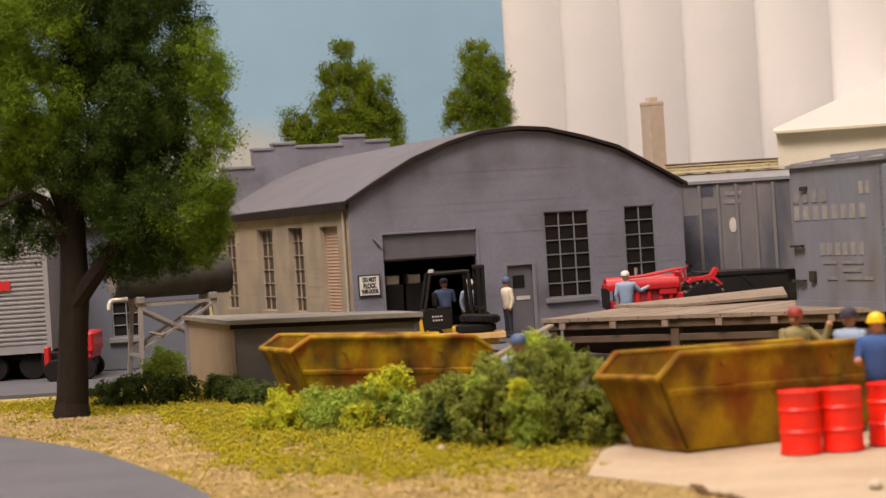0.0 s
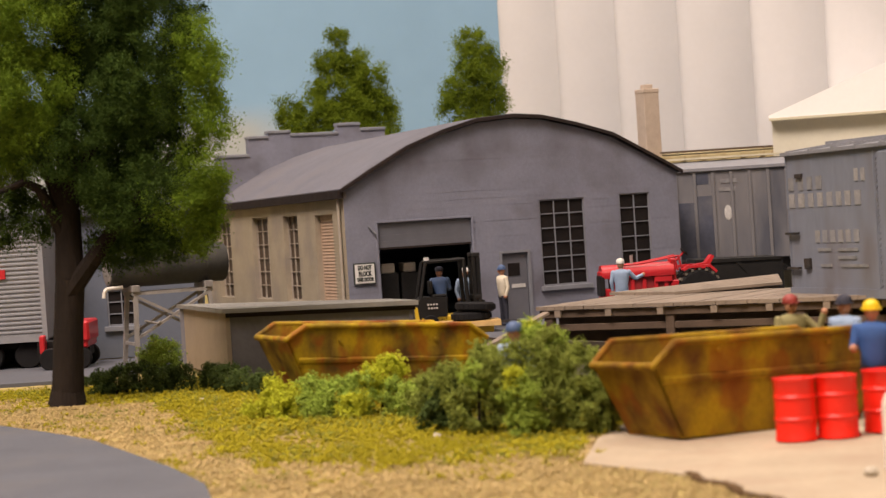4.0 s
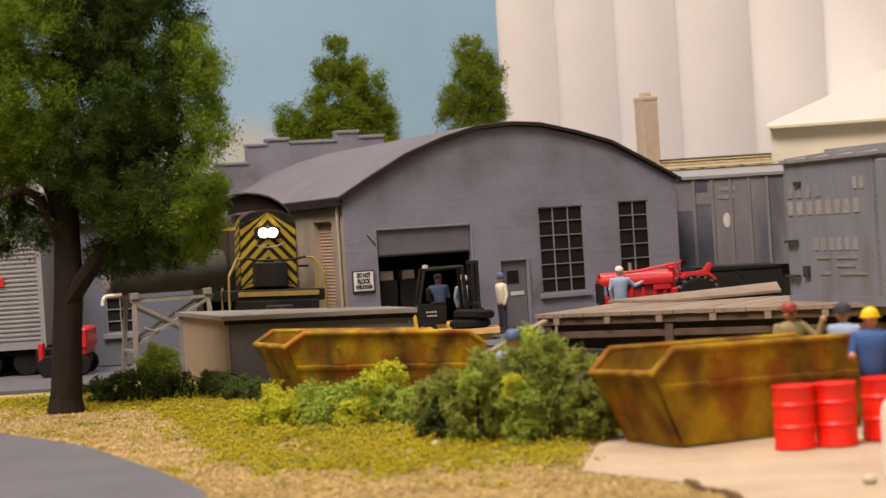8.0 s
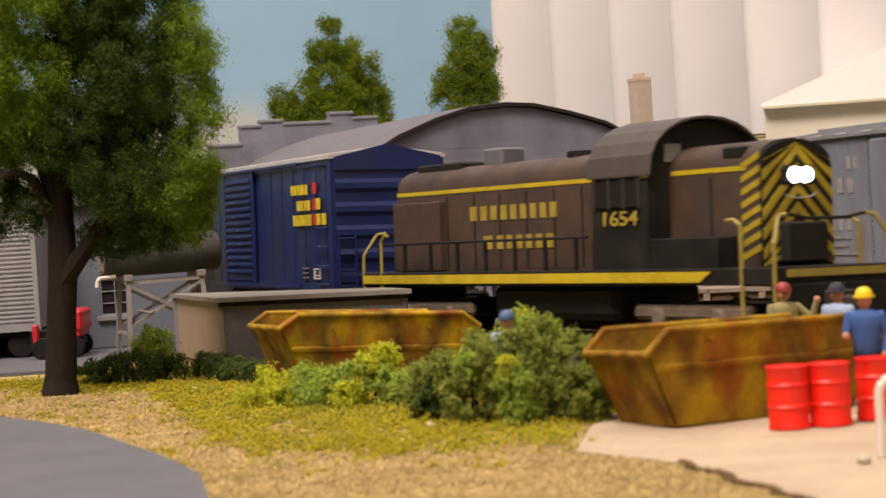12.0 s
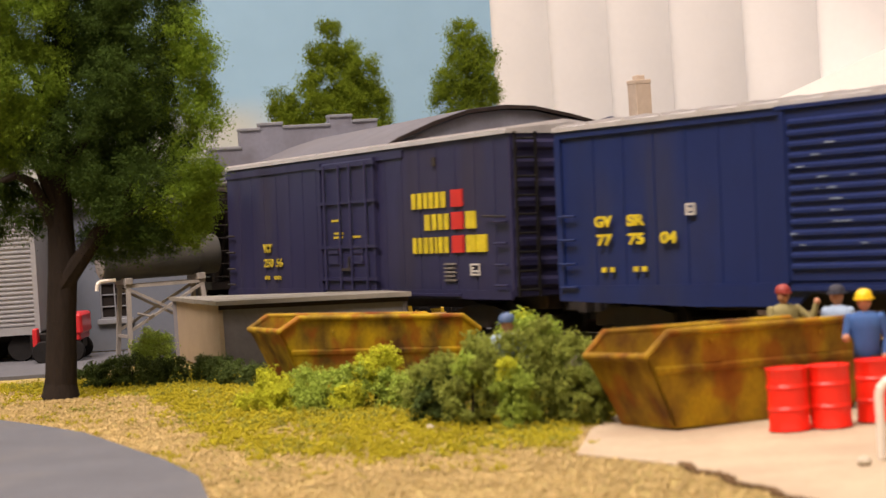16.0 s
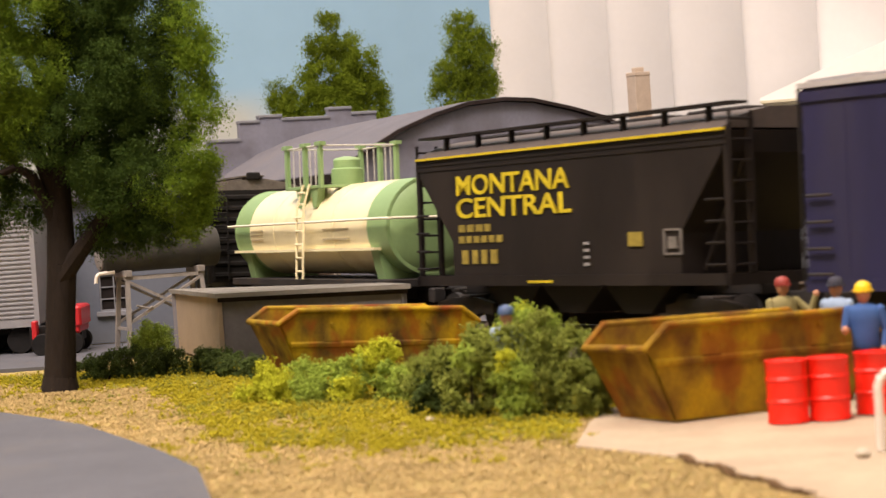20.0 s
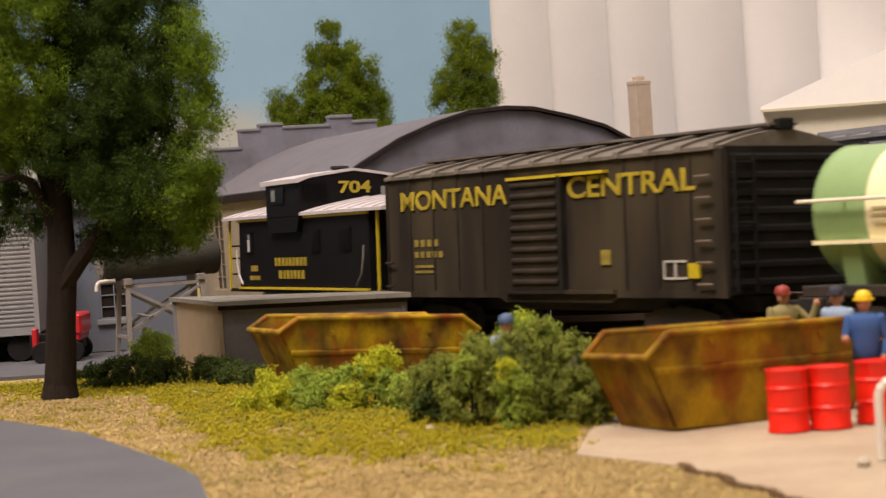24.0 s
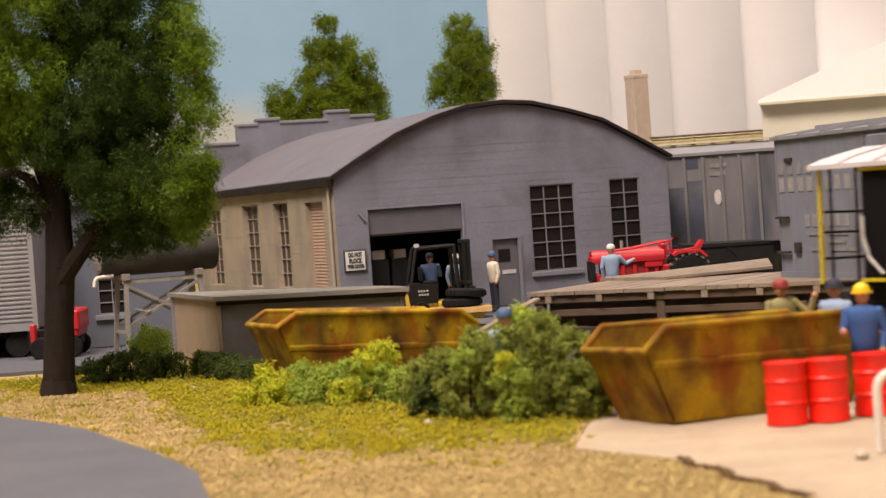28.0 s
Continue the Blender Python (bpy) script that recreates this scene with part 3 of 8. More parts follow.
pane_window(workshop, 9.32, 10.42, 1.06, 3.84, 2, 6, M["frame_grey"])
for x0, x1 in ((4.95, 6.6), (8.45, 10.5), (13.5, 15.4)):
    pane_window(workshop, x0, x1, 1.0, 3.83, 3, 6, M["frame_tan"], SIDE_M @ Matrix.Translation((0, 0.13, 0)), sill=False, glass="brown_glass")
sh = part("louvred_shutter", Geo().box(1.2, 3.0, 0.17, 0.23, 1.0, 3.76).turn(SIDE_M), M["shutter"], workshop, "tan louvred shutter")
for i in range(26):
    part("slat", Geo().prism([(0.162, 0.0), (0.156, 0.02), (0.18, 0.095), (0.18, 0.03)], "x", 1.28, 2.92).turn(Matrix.Translation((0, 0, 1.06 + 0.102 * i))).turn(SIDE_M), M["shutter"], sh)
# vehicle door, half open
fr = Geo()
for a in ((0.97, 1.05, 0, 3.45), (4.15, 4.23, 0, 3.45), (1.05, 4.15, 3.38, 3.45)):
    fr.box(a[0], a[1], -0.03, 0.06, a[2], a[3], 0.01)
dr = part("vehicle_door", fr, M["wall_grey"], workshop, "grey framed vehicle door, half raised")
# panels take the darker door grey so its colour holds the header's shade
for i in range(4):
    part("door_panel", Geo().box(1.06, 4.14, 0.07, 0.11, 2.62 + 0.19 * i, 2.808 + 0.19 * i), M["door_grey"], dr)
part("door_panel", Geo().box(1.06, 4.14, 0.06, 0.12, 2.56, 2.62), M["fascia"], dr)
# side door
d = part("door", Geo().box(5.12, 5.98, 0.06, 0.12, 0.05, 2.17, 0.01), M["door_grey"], workshop, "grey steel door with a small dark window")
part("door_window", Geo().box(5.32, 5.72, 0.045, 0.07, 1.46, 1.86), M["dark_glass"], d)
part("door_plate", Geo().box(5.42, 5.88, 0.04, 0.065, 1.08, 1.2), M["white_mark"], d)
part("door_handle", Geo().box(5.18, 5.24, 0.0, 0.07, 0.98, 1.12), M["steel_dark"], d)
fr = Geo()
for a in ((5.03, 5.11, 0, 2.26), (5.99, 6.08, 0, 2.26), (5.11, 5.99, 2.18, 2.26)):
    fr.box(a[0], a[1], -0.05, 0.05, a[2], a[3])
part("door_frame", fr, M["frame_grey"], d)
# notice by the vehicle door
sg = part("notice_board", Geo().box(0.16, 0.88, -0.07, -0.035, 1.53, 2.2, 0.01), M["sign_dark"], workshop, "white notice with black lettering")
part("notice_face", Geo().box(0.205, 0.835, -0.078, -0.068, 1.575, 2.155), M["sign_white"], sg)
for i, line in enumerate(("DO NOT", "BLOCK", "THIS DOOR")):
    lettering("notice_line", line, 0.19 if i < 2 else 0.15, M["sign_dark"], sg, 0.52, -0.082, (1.99, 1.8, 1.64)[i], width=(0.44, 0.42, 0.56)[i], centre=True, bold=0.008)
part("rail_bracket", Geo().pipe([(0.75, -0.05, 3.3), (0.95, -0.1, 3.05)], 0.03), M["frame_grey"], workshop)
# stepped parapet at the rear gable
for x0, x1, z in ((0.2, 1.45, 6.35), (1.45, 2.25, 7.02), (2.25, 3.15, 7.2), (3.15, 5.05, 7.06), (5.05, 5.98, 7.38), (5.98, 7.0, 7.16)):
    pb = part("parapet", Geo().box(x0, x1, BD, BD + 0.35, 4.2, z - 0.12), M["wall_grey"], workshop)
    part("coping", Geo().box(x0 - 0.02, x1 + 0.02, BD - 0.06, BD + 0.41, z - 0.12, z, 0.02), M["frame_grey"], pb, "pale coping stone")
# pale boxes in the dark inside, each raised on an added dark block
for x, y, w in ((1.5, 0.8, 0.45), (2.25, 0.9, 0.42)):
    solo("locker", Geo().box(-w / 2 - 0.1, w / 2 + 0.1, -0.3, 0.3, 0, 1.75, 0.03), M["black"], P(BX, BY, 0.06, BR) @ P(x, y, 0), "dark block added under the pale box", "locker", "lockers in the workshop")
    solo("crate", Geo().box(-w / 2, w / 2, -0.25, 0.25, 0, 0.3, 0.03), M["crate"], P(BX, BY, 1.81, BR) @ P(x, y, 0), "pale box on an added dark block", "crate", "crates in the workshop")

# ---- chimney and the white-roofed building behind ----
ch = thing("chimney", P(7.62, 72.0, 0, 24), "tan brick chimney stack with a stepped cap", "chimney")
part("shaft", Geo().box(-0.315, 0.315, -0.315, 0.315, 0, 7.6, 0.02), M["chimney"], ch)
part("cap_ring", Geo().box(-0.33, 0.33, -0.33, 0.33, 7.5, 7.66, 0.02), M["chimney"], ch)
part("cap", Geo().box(-0.17, 0.17, -0.17, 0.17, 7.66, 7.83, 0.02), M["chimney"], ch)
hall = thing("storage_hall", P(12.0, 70.0, 0, -11), "cream storage hall with a white pitched roof", "building")
part("wall", Geo().box(-0.22, 14, 0, 9, 0, 6.2), M["pale_cream"], hall)
part("roof", Geo().prism([(-0.3, 6.31), (6.9, 9.05), (14.5, 6.3), (14.5, 6.2), (-0.3, 6.2)], "y", -0.4, 9.4), M["white_roof"], hall, "white pitched roof")
part("eave_trim", Geo().box(-0.3, 14.3, -0.44, -0.38, 6.12, 6.21), M["cream"], hall)

# ---- grain silos ----
elevator = thing("grain_elevator", P(0, 0, 0), "row of tall white concrete grain silos", "grain elevator")
for X, Y in ((5.65, 99.0), (8.21, 94.9), (10.63, 90.8), (12.93, 86.7), (15.43, 82.6), (17.67, 78.5), (19.72, 74.4), (21.59, 70.3)):
    part("silo", Geo().lathe([(2.45, 0.0), (2.45, 34.0), (2.35, 34.2)], 48).turn(Matrix.Translation((X, Y - 1.7, 0)) @ Matrix.Diagonal((1, 0.28, 1, 1))), M["silo"], elevator, "white concrete silo", smooth=True)

# ---- the train: x along the car, y from its near side inwards, z above the rail ----
def copies(name, g, material, parent, places, label="", smooth=False):
    """Alike parts on one mesh, each at its own place."""
    me = mesh_of(name, g, material, smooth)
    made = []
    for p in places:
        ob = new(name, me)
        ob.parent = parent
        ob.matrix_basis = p if isinstance(p, Matrix) else P(*p)
        if label:
            ob["label"] = label
        made.append(ob)
    return made


def bars(name, parent, x, z, widths, height, material, gap=0.09, y=-0.02):
    """A row of plain upright bars where a word stands, from x to the right."""
    for w in widths:
        part(name, Geo().box(x, x + w * 0.8, y, y + 0.03, z, z + height), material, parent)
        x += w + gap


def plate_outline(parent, x0, x1, z0, z1, y=-0.02, b=0.035):
    """A stencilled data box: a thin pale outline with two lines in it."""
    g = Geo()
    for a in ((x0, x1, z0, z0 + b), (x0, x1, z1 - b, z1), (x0, x0 + b, z0 + b, z1 - b), (x1 - b, x1, z0 + b, z1 - b), (x0 + 2 * b, x1 - 2 * b, z0 + 2.2 * b, z0 + 3.2 * b), (x0 + 2 * b, x0 + 4 * b, z1 - 3.4 * b, z1 - 2.2 * b)):
        g.box(a[0], a[1], y, y + 0.04, a[2], a[3])
    part("data_panel", g, M["white_mark"], parent)


def stencil_lines(parent, x0, x1, z0, z1, y=-0.02):
    """Small unreadable lines of stencilled print."""
    n = max(3, int((z1 - z0) / 0.09))
    for i in range(n):
        z = z0 + (z1 - z0) * i / n
        part("stencil_bar", Geo().box(x0, x1 - 0.12 * (i % 2) * (x1 - x0), y, y + 0.04, z, z + 0.04), M["stencil_dim"], parent)


def truck(parent, x, W):
    """A bogie with two wheelsets; returns the wheelsets."""
    t = new("truck")
    t.empty_display_size = 0.003
    t.parent = parent
    t.matrix_basis = P(x, W / 2, 0)
    for y in (-1.06, 1.06):
        g = Geo().prism([(-1.15, 0.36), (-1.15, 0.62), (-0.5, 0.74), (0.5, 0.74), (1.15, 0.62), (1.15, 0.36), (0.62, 0.40), (0.35, 0.26), (-0.35, 0.26), (-0.62, 0.40)], "y", y - 0.07, y + 0.07)
        part("side_frame", g, M["steel_dark"], t)
    part("bolster", Geo().box(-0.22, 0.22, -1.1, 1.1, 0.45, 0.8, 0.03), M["steel_dark"], t)
    sets = []
    for dx in (-0.85, 0.85):
        g = Geo()
        g.rod((0, -1.0, 0), (0, 1.0, 0), 0.08, 8)
        for y in (-0.8, 0.8):
            g.rod((0, y - 0.07, 0), (0, y + 0.07, 0), 0.42, 18)
            g.rod((0, y - (0.03 if y > 0 else 0.12), 0), (0, y + (0.12 if y > 0 else 0.03), 0), 0.2, 10)
        ws = part("wheelset", g, M["steel_dark"], t, smooth=True)
        ws.matrix_basis = P(dx, 0, 0.42)
        sets.append((ws, dx))
    return sets


WHEELS = []


def running_gear(car, base, L, W, z=0.95):
    for x in (-base / 2, base / 2):
        WHEELS.extend(truck(car, x, W))
    part("underframe", Geo().box(-L / 2 + 0.3, L / 2 - 0.3, W / 2 - 0.5, W / 2 + 0.5, z - 0.3, z + 0.02, 0.03), M["steel_dark"], car)
    for sx in (-1, 1):
        g = Geo().box(min(sx * (L / 2 - 0.3), sx * (L / 2 + 0.55)), max(sx * (L / 2 - 0.3), sx * (L / 2 + 0.55)), W / 2 - 0.11, W / 2 + 0.11, 0.6, 0.86, 0.03)
        g.box(min(sx * (L / 2 + 0.45), sx * (L / 2 + 0.75)), max(sx * (L / 2 + 0.45), sx * (L / 2 + 0.75)), W / 2 - 0.2, W / 2 + 0.14, 0.55, 0.92, 0.04)
        part("coupler", g, M["steel_dark"], car)


def ladder(parent, material, x0, x1, y, zs, stile=True):
    if stile:
        copies("ladder_stile", Geo().box(-0.025, 0.025, -0.03, 0.03, zs[0] - 0.15, zs[-1] + 0.15), material, parent, [(x0, y, 0), (x1, y, 0)])
    copies("ladder_rung", Geo().rod((x0, 0, 0), (x1, 0, 0), 0.028, 6), material, parent, [(0, y, z) for z in zs])


def end_ladder(parent, material, x, y0, y1, zs):
    copies("ladder_stile", Geo().box(-0.025, 0.025, -0.025, 0.025, zs[0] - 0.15, zs[-1] + 0.15), material, parent, [(x, y0, 0), (x, y1, 0)])
    copies("ladder_rung", Geo().rod((0, y0, 0), (0, y1, 0), 0.026, 6), material, parent, [(x, 0, z) for z in zs])


def gable_roof(car, L, W, z, rise, material, ribs, over=0.04, board=True, proud=0.05):
    g = Geo().prism([(-over, z - 0.06), (-over, z + 0.03), (W / 2, z + rise), (W + over, z + 0.03), (W + over, z - 0.06)], "x", -L / 2 - 0.03, L / 2 + 0.03)
    part("roof", g, material, car)
    n = ribs
    g = Geo().prism([(-over - 0.01, z), (-over - 0.01, z + 0.07), (W / 2, z + rise + proud), (W + over + 0.01, z + 0.07), (W + over + 0.01, z)], "x", -0.045, 0.045)
    copies("roof_rib", g, material, car, [(-L / 2 + 0.25 + (L - 0.5) * i / n, 0, 0) for i in range(n + 1)])
    if board:
        part("running_board", Geo().box(-L / 2 - 0.1, L / 2 + 0.1, W / 2 - 0.28, W / 2 + 0.28, z + rise + 0.09, z + rise + 0.14), material, car)


def ribbed_end(car, x, sgn, W, z0, z1, material, n, proud=0.07):
    h = (z1 - z0) / n
    g = Geo().prism([(0, -h * 0.30), (sgn * proud, -h * 0.12), (sgn * proud, h * 0.12), (0, h * 0.30)], "y", 0.12, W - 0.12)
    copies("end_rib", g, material, car, [(x, 0, z0 + h * (i + 0.5)) for i in range(n)])


# -- bright blue boxcar --
def blue_boxcar():
    L, W, z0, z1 = 15.45, 3.1, 0.88, 4.36
    c = thing("boxcar", P(0, 0), "bright blue model boxcar with ribbed door and silver roof", "boxcar", "train cars")
    m = M["blue_car"]
    g = Geo().box(-L / 2, L / 2, 0.06, W - 0.06, z0 + 0.1, z1, 0.02)
    part("body", g, m, c)
    # raised frame round the side sheets
    for y in (0.0, W - 0.06):
        part("top_chord", Geo().box(-L / 2, L / 2, y, y + 0.06, z1 - 0.2, z1), m, c)
        part("side_sill", Geo().prism([(-L / 2, z0 + 0.3), (-L / 2, z0), (-3.4, z0 - 0.12), (-0.9, z0 - 0.12), (-0.6, z0 + 0.1), (2.4, z0 + 0.1), (5.2, z0 + 0.1), (5.6, z0), (L / 2, z0), (L / 2, z0 + 0.3)], "y", y, y + 0.06), m, c)
        copies("corner_post", Geo().box(-0.09, 0.09, y, y + 0.06, z0 + 0.3, z1 - 0.2), m, c, [(-L / 2 + 0.09, 0, 0), (L / 2 - 0.09, 0, 0)])
    copies("side_seam", Geo().box(-0.025, 0.025, 0.045, 0.06, z0 + 0.3, z1 - 0.2), m, c, [(x, 0, 0) for x in (-6.4, -5.5, -4.6, -3.7, -2.8, -1.9, 2.9, 3.8, 4.7, 5.6, 6.5, 7.2)])
    door = part("door", Geo().box(-1.05, 1.55, -0.03, 0.05, z0 + 0.32, z1 - 0.12, 0.02), m, c, "blue corrugated sliding door")
    copies("door_rib", Geo().prism([(-0.03, 0), (-0.09, 0.05), (-0.09, 0.10), (-0.03, 0.15)], "x", -0.9, 1.4), m, door, [(0, 0, z0 + 0.5 + 0.195 * i) for i in range(14)])
    copies("door_post", Geo().box(-0.06, 0.06, -0.07, 0.0, z0 + 0.3, z1 - 0.1), m, door, [(-1.05, 0, 0), (1.55, 0, 0)])
    rnd = random.Random(17)
    # pale flecks: scuffs, and glints of light on the ribs done in colour
    for i in range(16):
        x, k = rnd.uniform(-0.85, 0.9) - (0.4 if i % 2 else 0.0) * (i > 3), rnd.randrange(2, 12)
        w = rnd.uniform(0.05, 0.3)
        x = max(-0.88, min(1.35 - w, x))
        part("paint_scuff", Geo().box(x, x + w, -0.096, -0.088, z0 + 0.56 + 0.195 * k, z0 + 0.59 + 0.195 * k), M["scuff_glint"], door)
    part("door_track", Geo().box(-1.2, 5.4, -0.09, 0.0, z0 + 0.16, z0 + 0.24), m, c)
    part("door_track", Geo().box(-1.2, 5.4, -0.09, 0.0, z1 - 0.12, z1 - 0.05), m, c)
    gable_roof(c, L, W, z1, 0.22, M["roof_sheen"], 14, board=False)
    for sx in (-1, 1):
        ribbed_end(c, sx * L / 2, sx, W, z0 + 0.1, z1 - 0.45, m, 5, 0.06)
        part("end_cap", Geo().prism([(0.1, z1 - 0.35), (W - 0.1, z1 - 0.35), (W - 0.1, z1 - 0.02), (W / 2, z1 + 0.3), (0.1, z1 - 0.02)], "x", min(sx * L / 2, sx * (L / 2 + 0.05)), max(sx * L / 2, sx * (L / 2 + 0.05))), m, c)
        end_ladder(c, m, sx * (L / 2 + 0.1), 0.15, 0.6, [1.1, 1.5, 1.9, 2.3])
    ladder(c, m, 6.75, 7.6, -0.05, [1.15, 1.62, 2.1, 2.58], stile=False)
    ladder(c, m, -7.6, -6.9, -0.05, [1.15, 1.62, 2.1, 2.58], stile=False)
    for x, z, ws, h in ((4.75, 3.46, (0.22, 0.22, 0.0, 0.22, 0.22, 0.22), 0.26), (5.18, 3.05, (0.24, 0.22, 0.22, 0.22), 0.26), (4.87, 2.66, (0.17, 0.17, 0.17, 0.17, 0.1, 0.17, 0.17), 0.28)):
        bars("lettering_bar", c, x, z, [w for w in ws if w], h, M["yellow"], 0.05)
    for x, z, k in ((6.45, 3.46, "red_mark"), (6.45, 3.05, "red_mark"), (6.45, 2.66, "red_mark"), (6.71, 3.05, "yellow"), (6.71, 2.66, "yellow"), (7.11, 2.66, "yellow")):
        part("logo_block", Geo().box(x, x + 0.25, -0.03, 0.0, z, z + 0.29), M[k], c)
    lettering("car_mark", "GV", 0.29, M["yellow"], c, -6.3, -0.03, 2.34, bold=0.012, width=0.52)
    lettering("car_mark", "SR", 0.29, M["yellow"], c, -5.33, -0.03, 2.34, bold=0.012, width=0.52)
    for i, n in enumerate(("77", "75", "04")):
        lettering("car_number", n, 0.29, M["yellow"], c, -6.25 + 0.94 * i, -0.03, 1.98, bold=0.012, width=0.46)
    bars("stencil_bar", c, -6.15, 1.44, (0.16, 0.16), 0.1, M["yellow"])
    bars("stencil_bar", c, -5.2, 1.44, (0.16, 0.16), 0.1, M["yellow"])
    plate_outline(c, -3.66, -3.42, 2.48, 2.7)
    plate_outline(c, 6.35, 6.8, 1.28, 1.56)
    stencil_lines(c, 5.5, 5.9, 1.3, 1.66)
    running_gear(c, 11.5, L, W)
    done = set()
    for ob in c.children_recursive:
        if ob.type == "MESH" and ob.parent == c:
            x = ob.matrix_basis.translation.x / S
            if x < -6.9:
                ob.matrix_basis.translation.x = (-6.9 + (x + 6.9) * 0.75) * S
            elif ob.data not in done:
                done.add(ob.data)
                for v in ob.data.vertices:
                    if v.co.x < -6.9 * S:
                        v.co.x = -6.9 * S + (v.co.x + 6.9 * S) * 0.75
    return c


# -- dull indigo boxcar with the plug door --
def indigo_boxcar():
    L, W, z0, z1 = 16.5, 3.05, 0.9, 4.48
    c = thing("boxcar", P(0, 0), "dull indigo model boxcar with plug door and pale roof", "boxcar", "train cars")
    m = M["indigo_car"]
    part("body", Geo().box(-L / 2, L / 2, 0.03, W - 0.03, z0 + 0.05, z1, 0.03), m, c)
    for y in (0.0, W - 0.03):
        part("top_chord", Geo().box(-L / 2, 3.2, y - 0.01, y + 0.05, z1 - 0.3, z1 - 0.12), m, c)
        part("side_sill", Geo().prism([(-L / 2, z0 + 0.2), (-L / 2, z0), (-2.4, z0), (-2.1, z0 - 0.15), (2.1, z0 - 0.15), (2.4, z0), (L / 2, z0), (L / 2, z0 + 0.2)], "y", y - 0.01, y + 0.05), m, c)
    copies("side_seam", Geo().box(-0.01, 0.01, 0.021, 0.05, z0 + 0.2, z1 - 0.15), m, c, [(x, 0, 0) for x in (-7.3, -6.4, -5.5, -4.6, -3.7, -2.8, -1.9, 2.2, 3.1, 4.0, 4.9, 5.8, 6.7, 7.6)])
    door = part("plug_door", Geo().box(-1.55, 1.5, -0.06, 0.03, z0 + 0.14, z1 - 0.22, 0.03), m, c, "indigo plug door with locking rods")
    copies("lock_rod", Geo().rod((0, -0.12, z0 + 0.2), (0, -0.12, z1 - 0.3), 0.035, 6), m, door, [(x, 0, 0) for x in (-1.25, -0.35, 0.3, 1.2)])
    copies("door_rail", Geo().box(-1.75, 1.7, -0.12, -0.05, -0.04, 0.04), m, door, [(0, 0, z) for z in (1.35, 2.15, 3.25, 4.15)])
    copies("door_post", Geo().box(-0.05, 0.05, -0.09, 0.03, z0 + 0.05, z1 - 0.2), m, door, [(-1.6, 0, 0), (1.55, 0, 0)])
    copies("door_plate", Geo().box(-0.3, 0.3, -0.1, -0.05, 0, 0.22), m, door, [(-0.85, 0, 1.72), (0.6, 0, 1.72), (-0.85, 0, 1.98), (0.6, 0, 1.98)])
    part("latch", Geo().box(-0.3, 0.2, -0.14, -0.05, 1.55, 1.62).box(0.1, 0.16, -0.14, -0.05, 1.62, 1.9), M["steel_dark"], door)
    copies("door_stencil", Geo().box(0, 0.55, -0.075, -0.05, 0, 0.055), M["worn_yellow"], door, [(-0.95, 0, 2.78), (-0.8, 0, 2.46), (-0.85, 0, 2.36), (0.2, 0, 2.36)])
    part("sill_step", Geo().box(1.6, 6.0, -0.08, -0.01, z0 + 0.06, z0 + 0.12), m, c)
    gable_roof(c, L, W, z1, 0.17, M["roof_sheen"], 15, board=False, proud=0.09)
    for sx in (-1, 1):
        ribbed_end(c, sx * L / 2, sx, W, z0 + 0.15, z1 - 0.1, m, 8, 0.07)
        end_ladder(c, M["black"], sx * (L / 2 + 0.12), 0.12, 0.62, [1.1, 1.5, 1.9, 2.3, 2.7, 3.1, 3.5, 3.9, 4.3])
    ladder(c, m, 7.65, 8.2, -0.06, [1.2, 1.64, 2.1, 2.56], stile=False)
    ladder(c, M["steel_dark"], -8.15, -7.6, -0.06, [1.2, 1.64, 2.1, 2.56], stile=False)
    part("grab_iron", Geo().rod((7.2, -0.08, 2.7), (8.2, -0.08, 2.66), 0.025, 6), M["steel_dark"], c)
    for x, z, ws in ((3.66, 2.95, (0.25, 0.25, 0.2, 0.25, 0.22, 0.25)), (4.3, 2.45, (0.32, 0.24, 0.24, 0.24)), (3.66, 1.93, (0.22, 0.22, 0.22, 0.22, 0.12, 0.22, 0.22))):
        bars("lettering_bar", c, x, z, ws, 0.36, M["yellow"], 0.06)
    for x, z, k in ((5.62, 2.95, "red_mark"), (5.62, 2.45, "red_mark"), (5.62, 1.93, "red_mark"), (6.3, 2.45, "yellow"), (6.3, 1.93, "yellow"), (6.78, 1.93, "yellow")):
        part("logo_block", Geo().box(x, x + (0.52 if k == "red_mark" else 0.42), -0.02, 0.03, z, z + 0.38), M[k], c)
    lettering("car_mark", "VCY", 0.30, M["worn_yellow"], c, -5.7, -0.01, 2.08, bold=0.015)
    lettering("car_number", "250", 0.31, M["worn_yellow"], c, -5.7, -0.01, 1.68, bold=0.006, width=0.66)
    lettering("car_number", "56", 0.31, M["worn_yellow"], c, -4.84, -0.01, 1.68, bold=0.006, width=0.44)
    bars("stencil_bar", c, -5.5, 1.34, (0.16, 0.16), 0.1, M["worn_yellow"], 0.03)
    bars("stencil_bar", c, -4.82, 1.34, (0.14, 0.14, 0.14), 0.1, M["worn_yellow"], 0.03)
    plate_outline(c, 6.45, 6.85, 1.42, 1.68)
    stencil_lines(c, 5.2, 5.75, 1.3, 1.75)
    part("card_holder", Geo().box(4.75, 4.9, -0.03, 0.03, 3.9, 4.1), M["steel_dark"], c)
    for ob in c.children:
        if ob == door or ob.name.startswith(("car_mark", "car_number")):
            ob.matrix_basis = P(0.17, 0, 0)
    running_gear(c, 12.2, L, W)
    return c


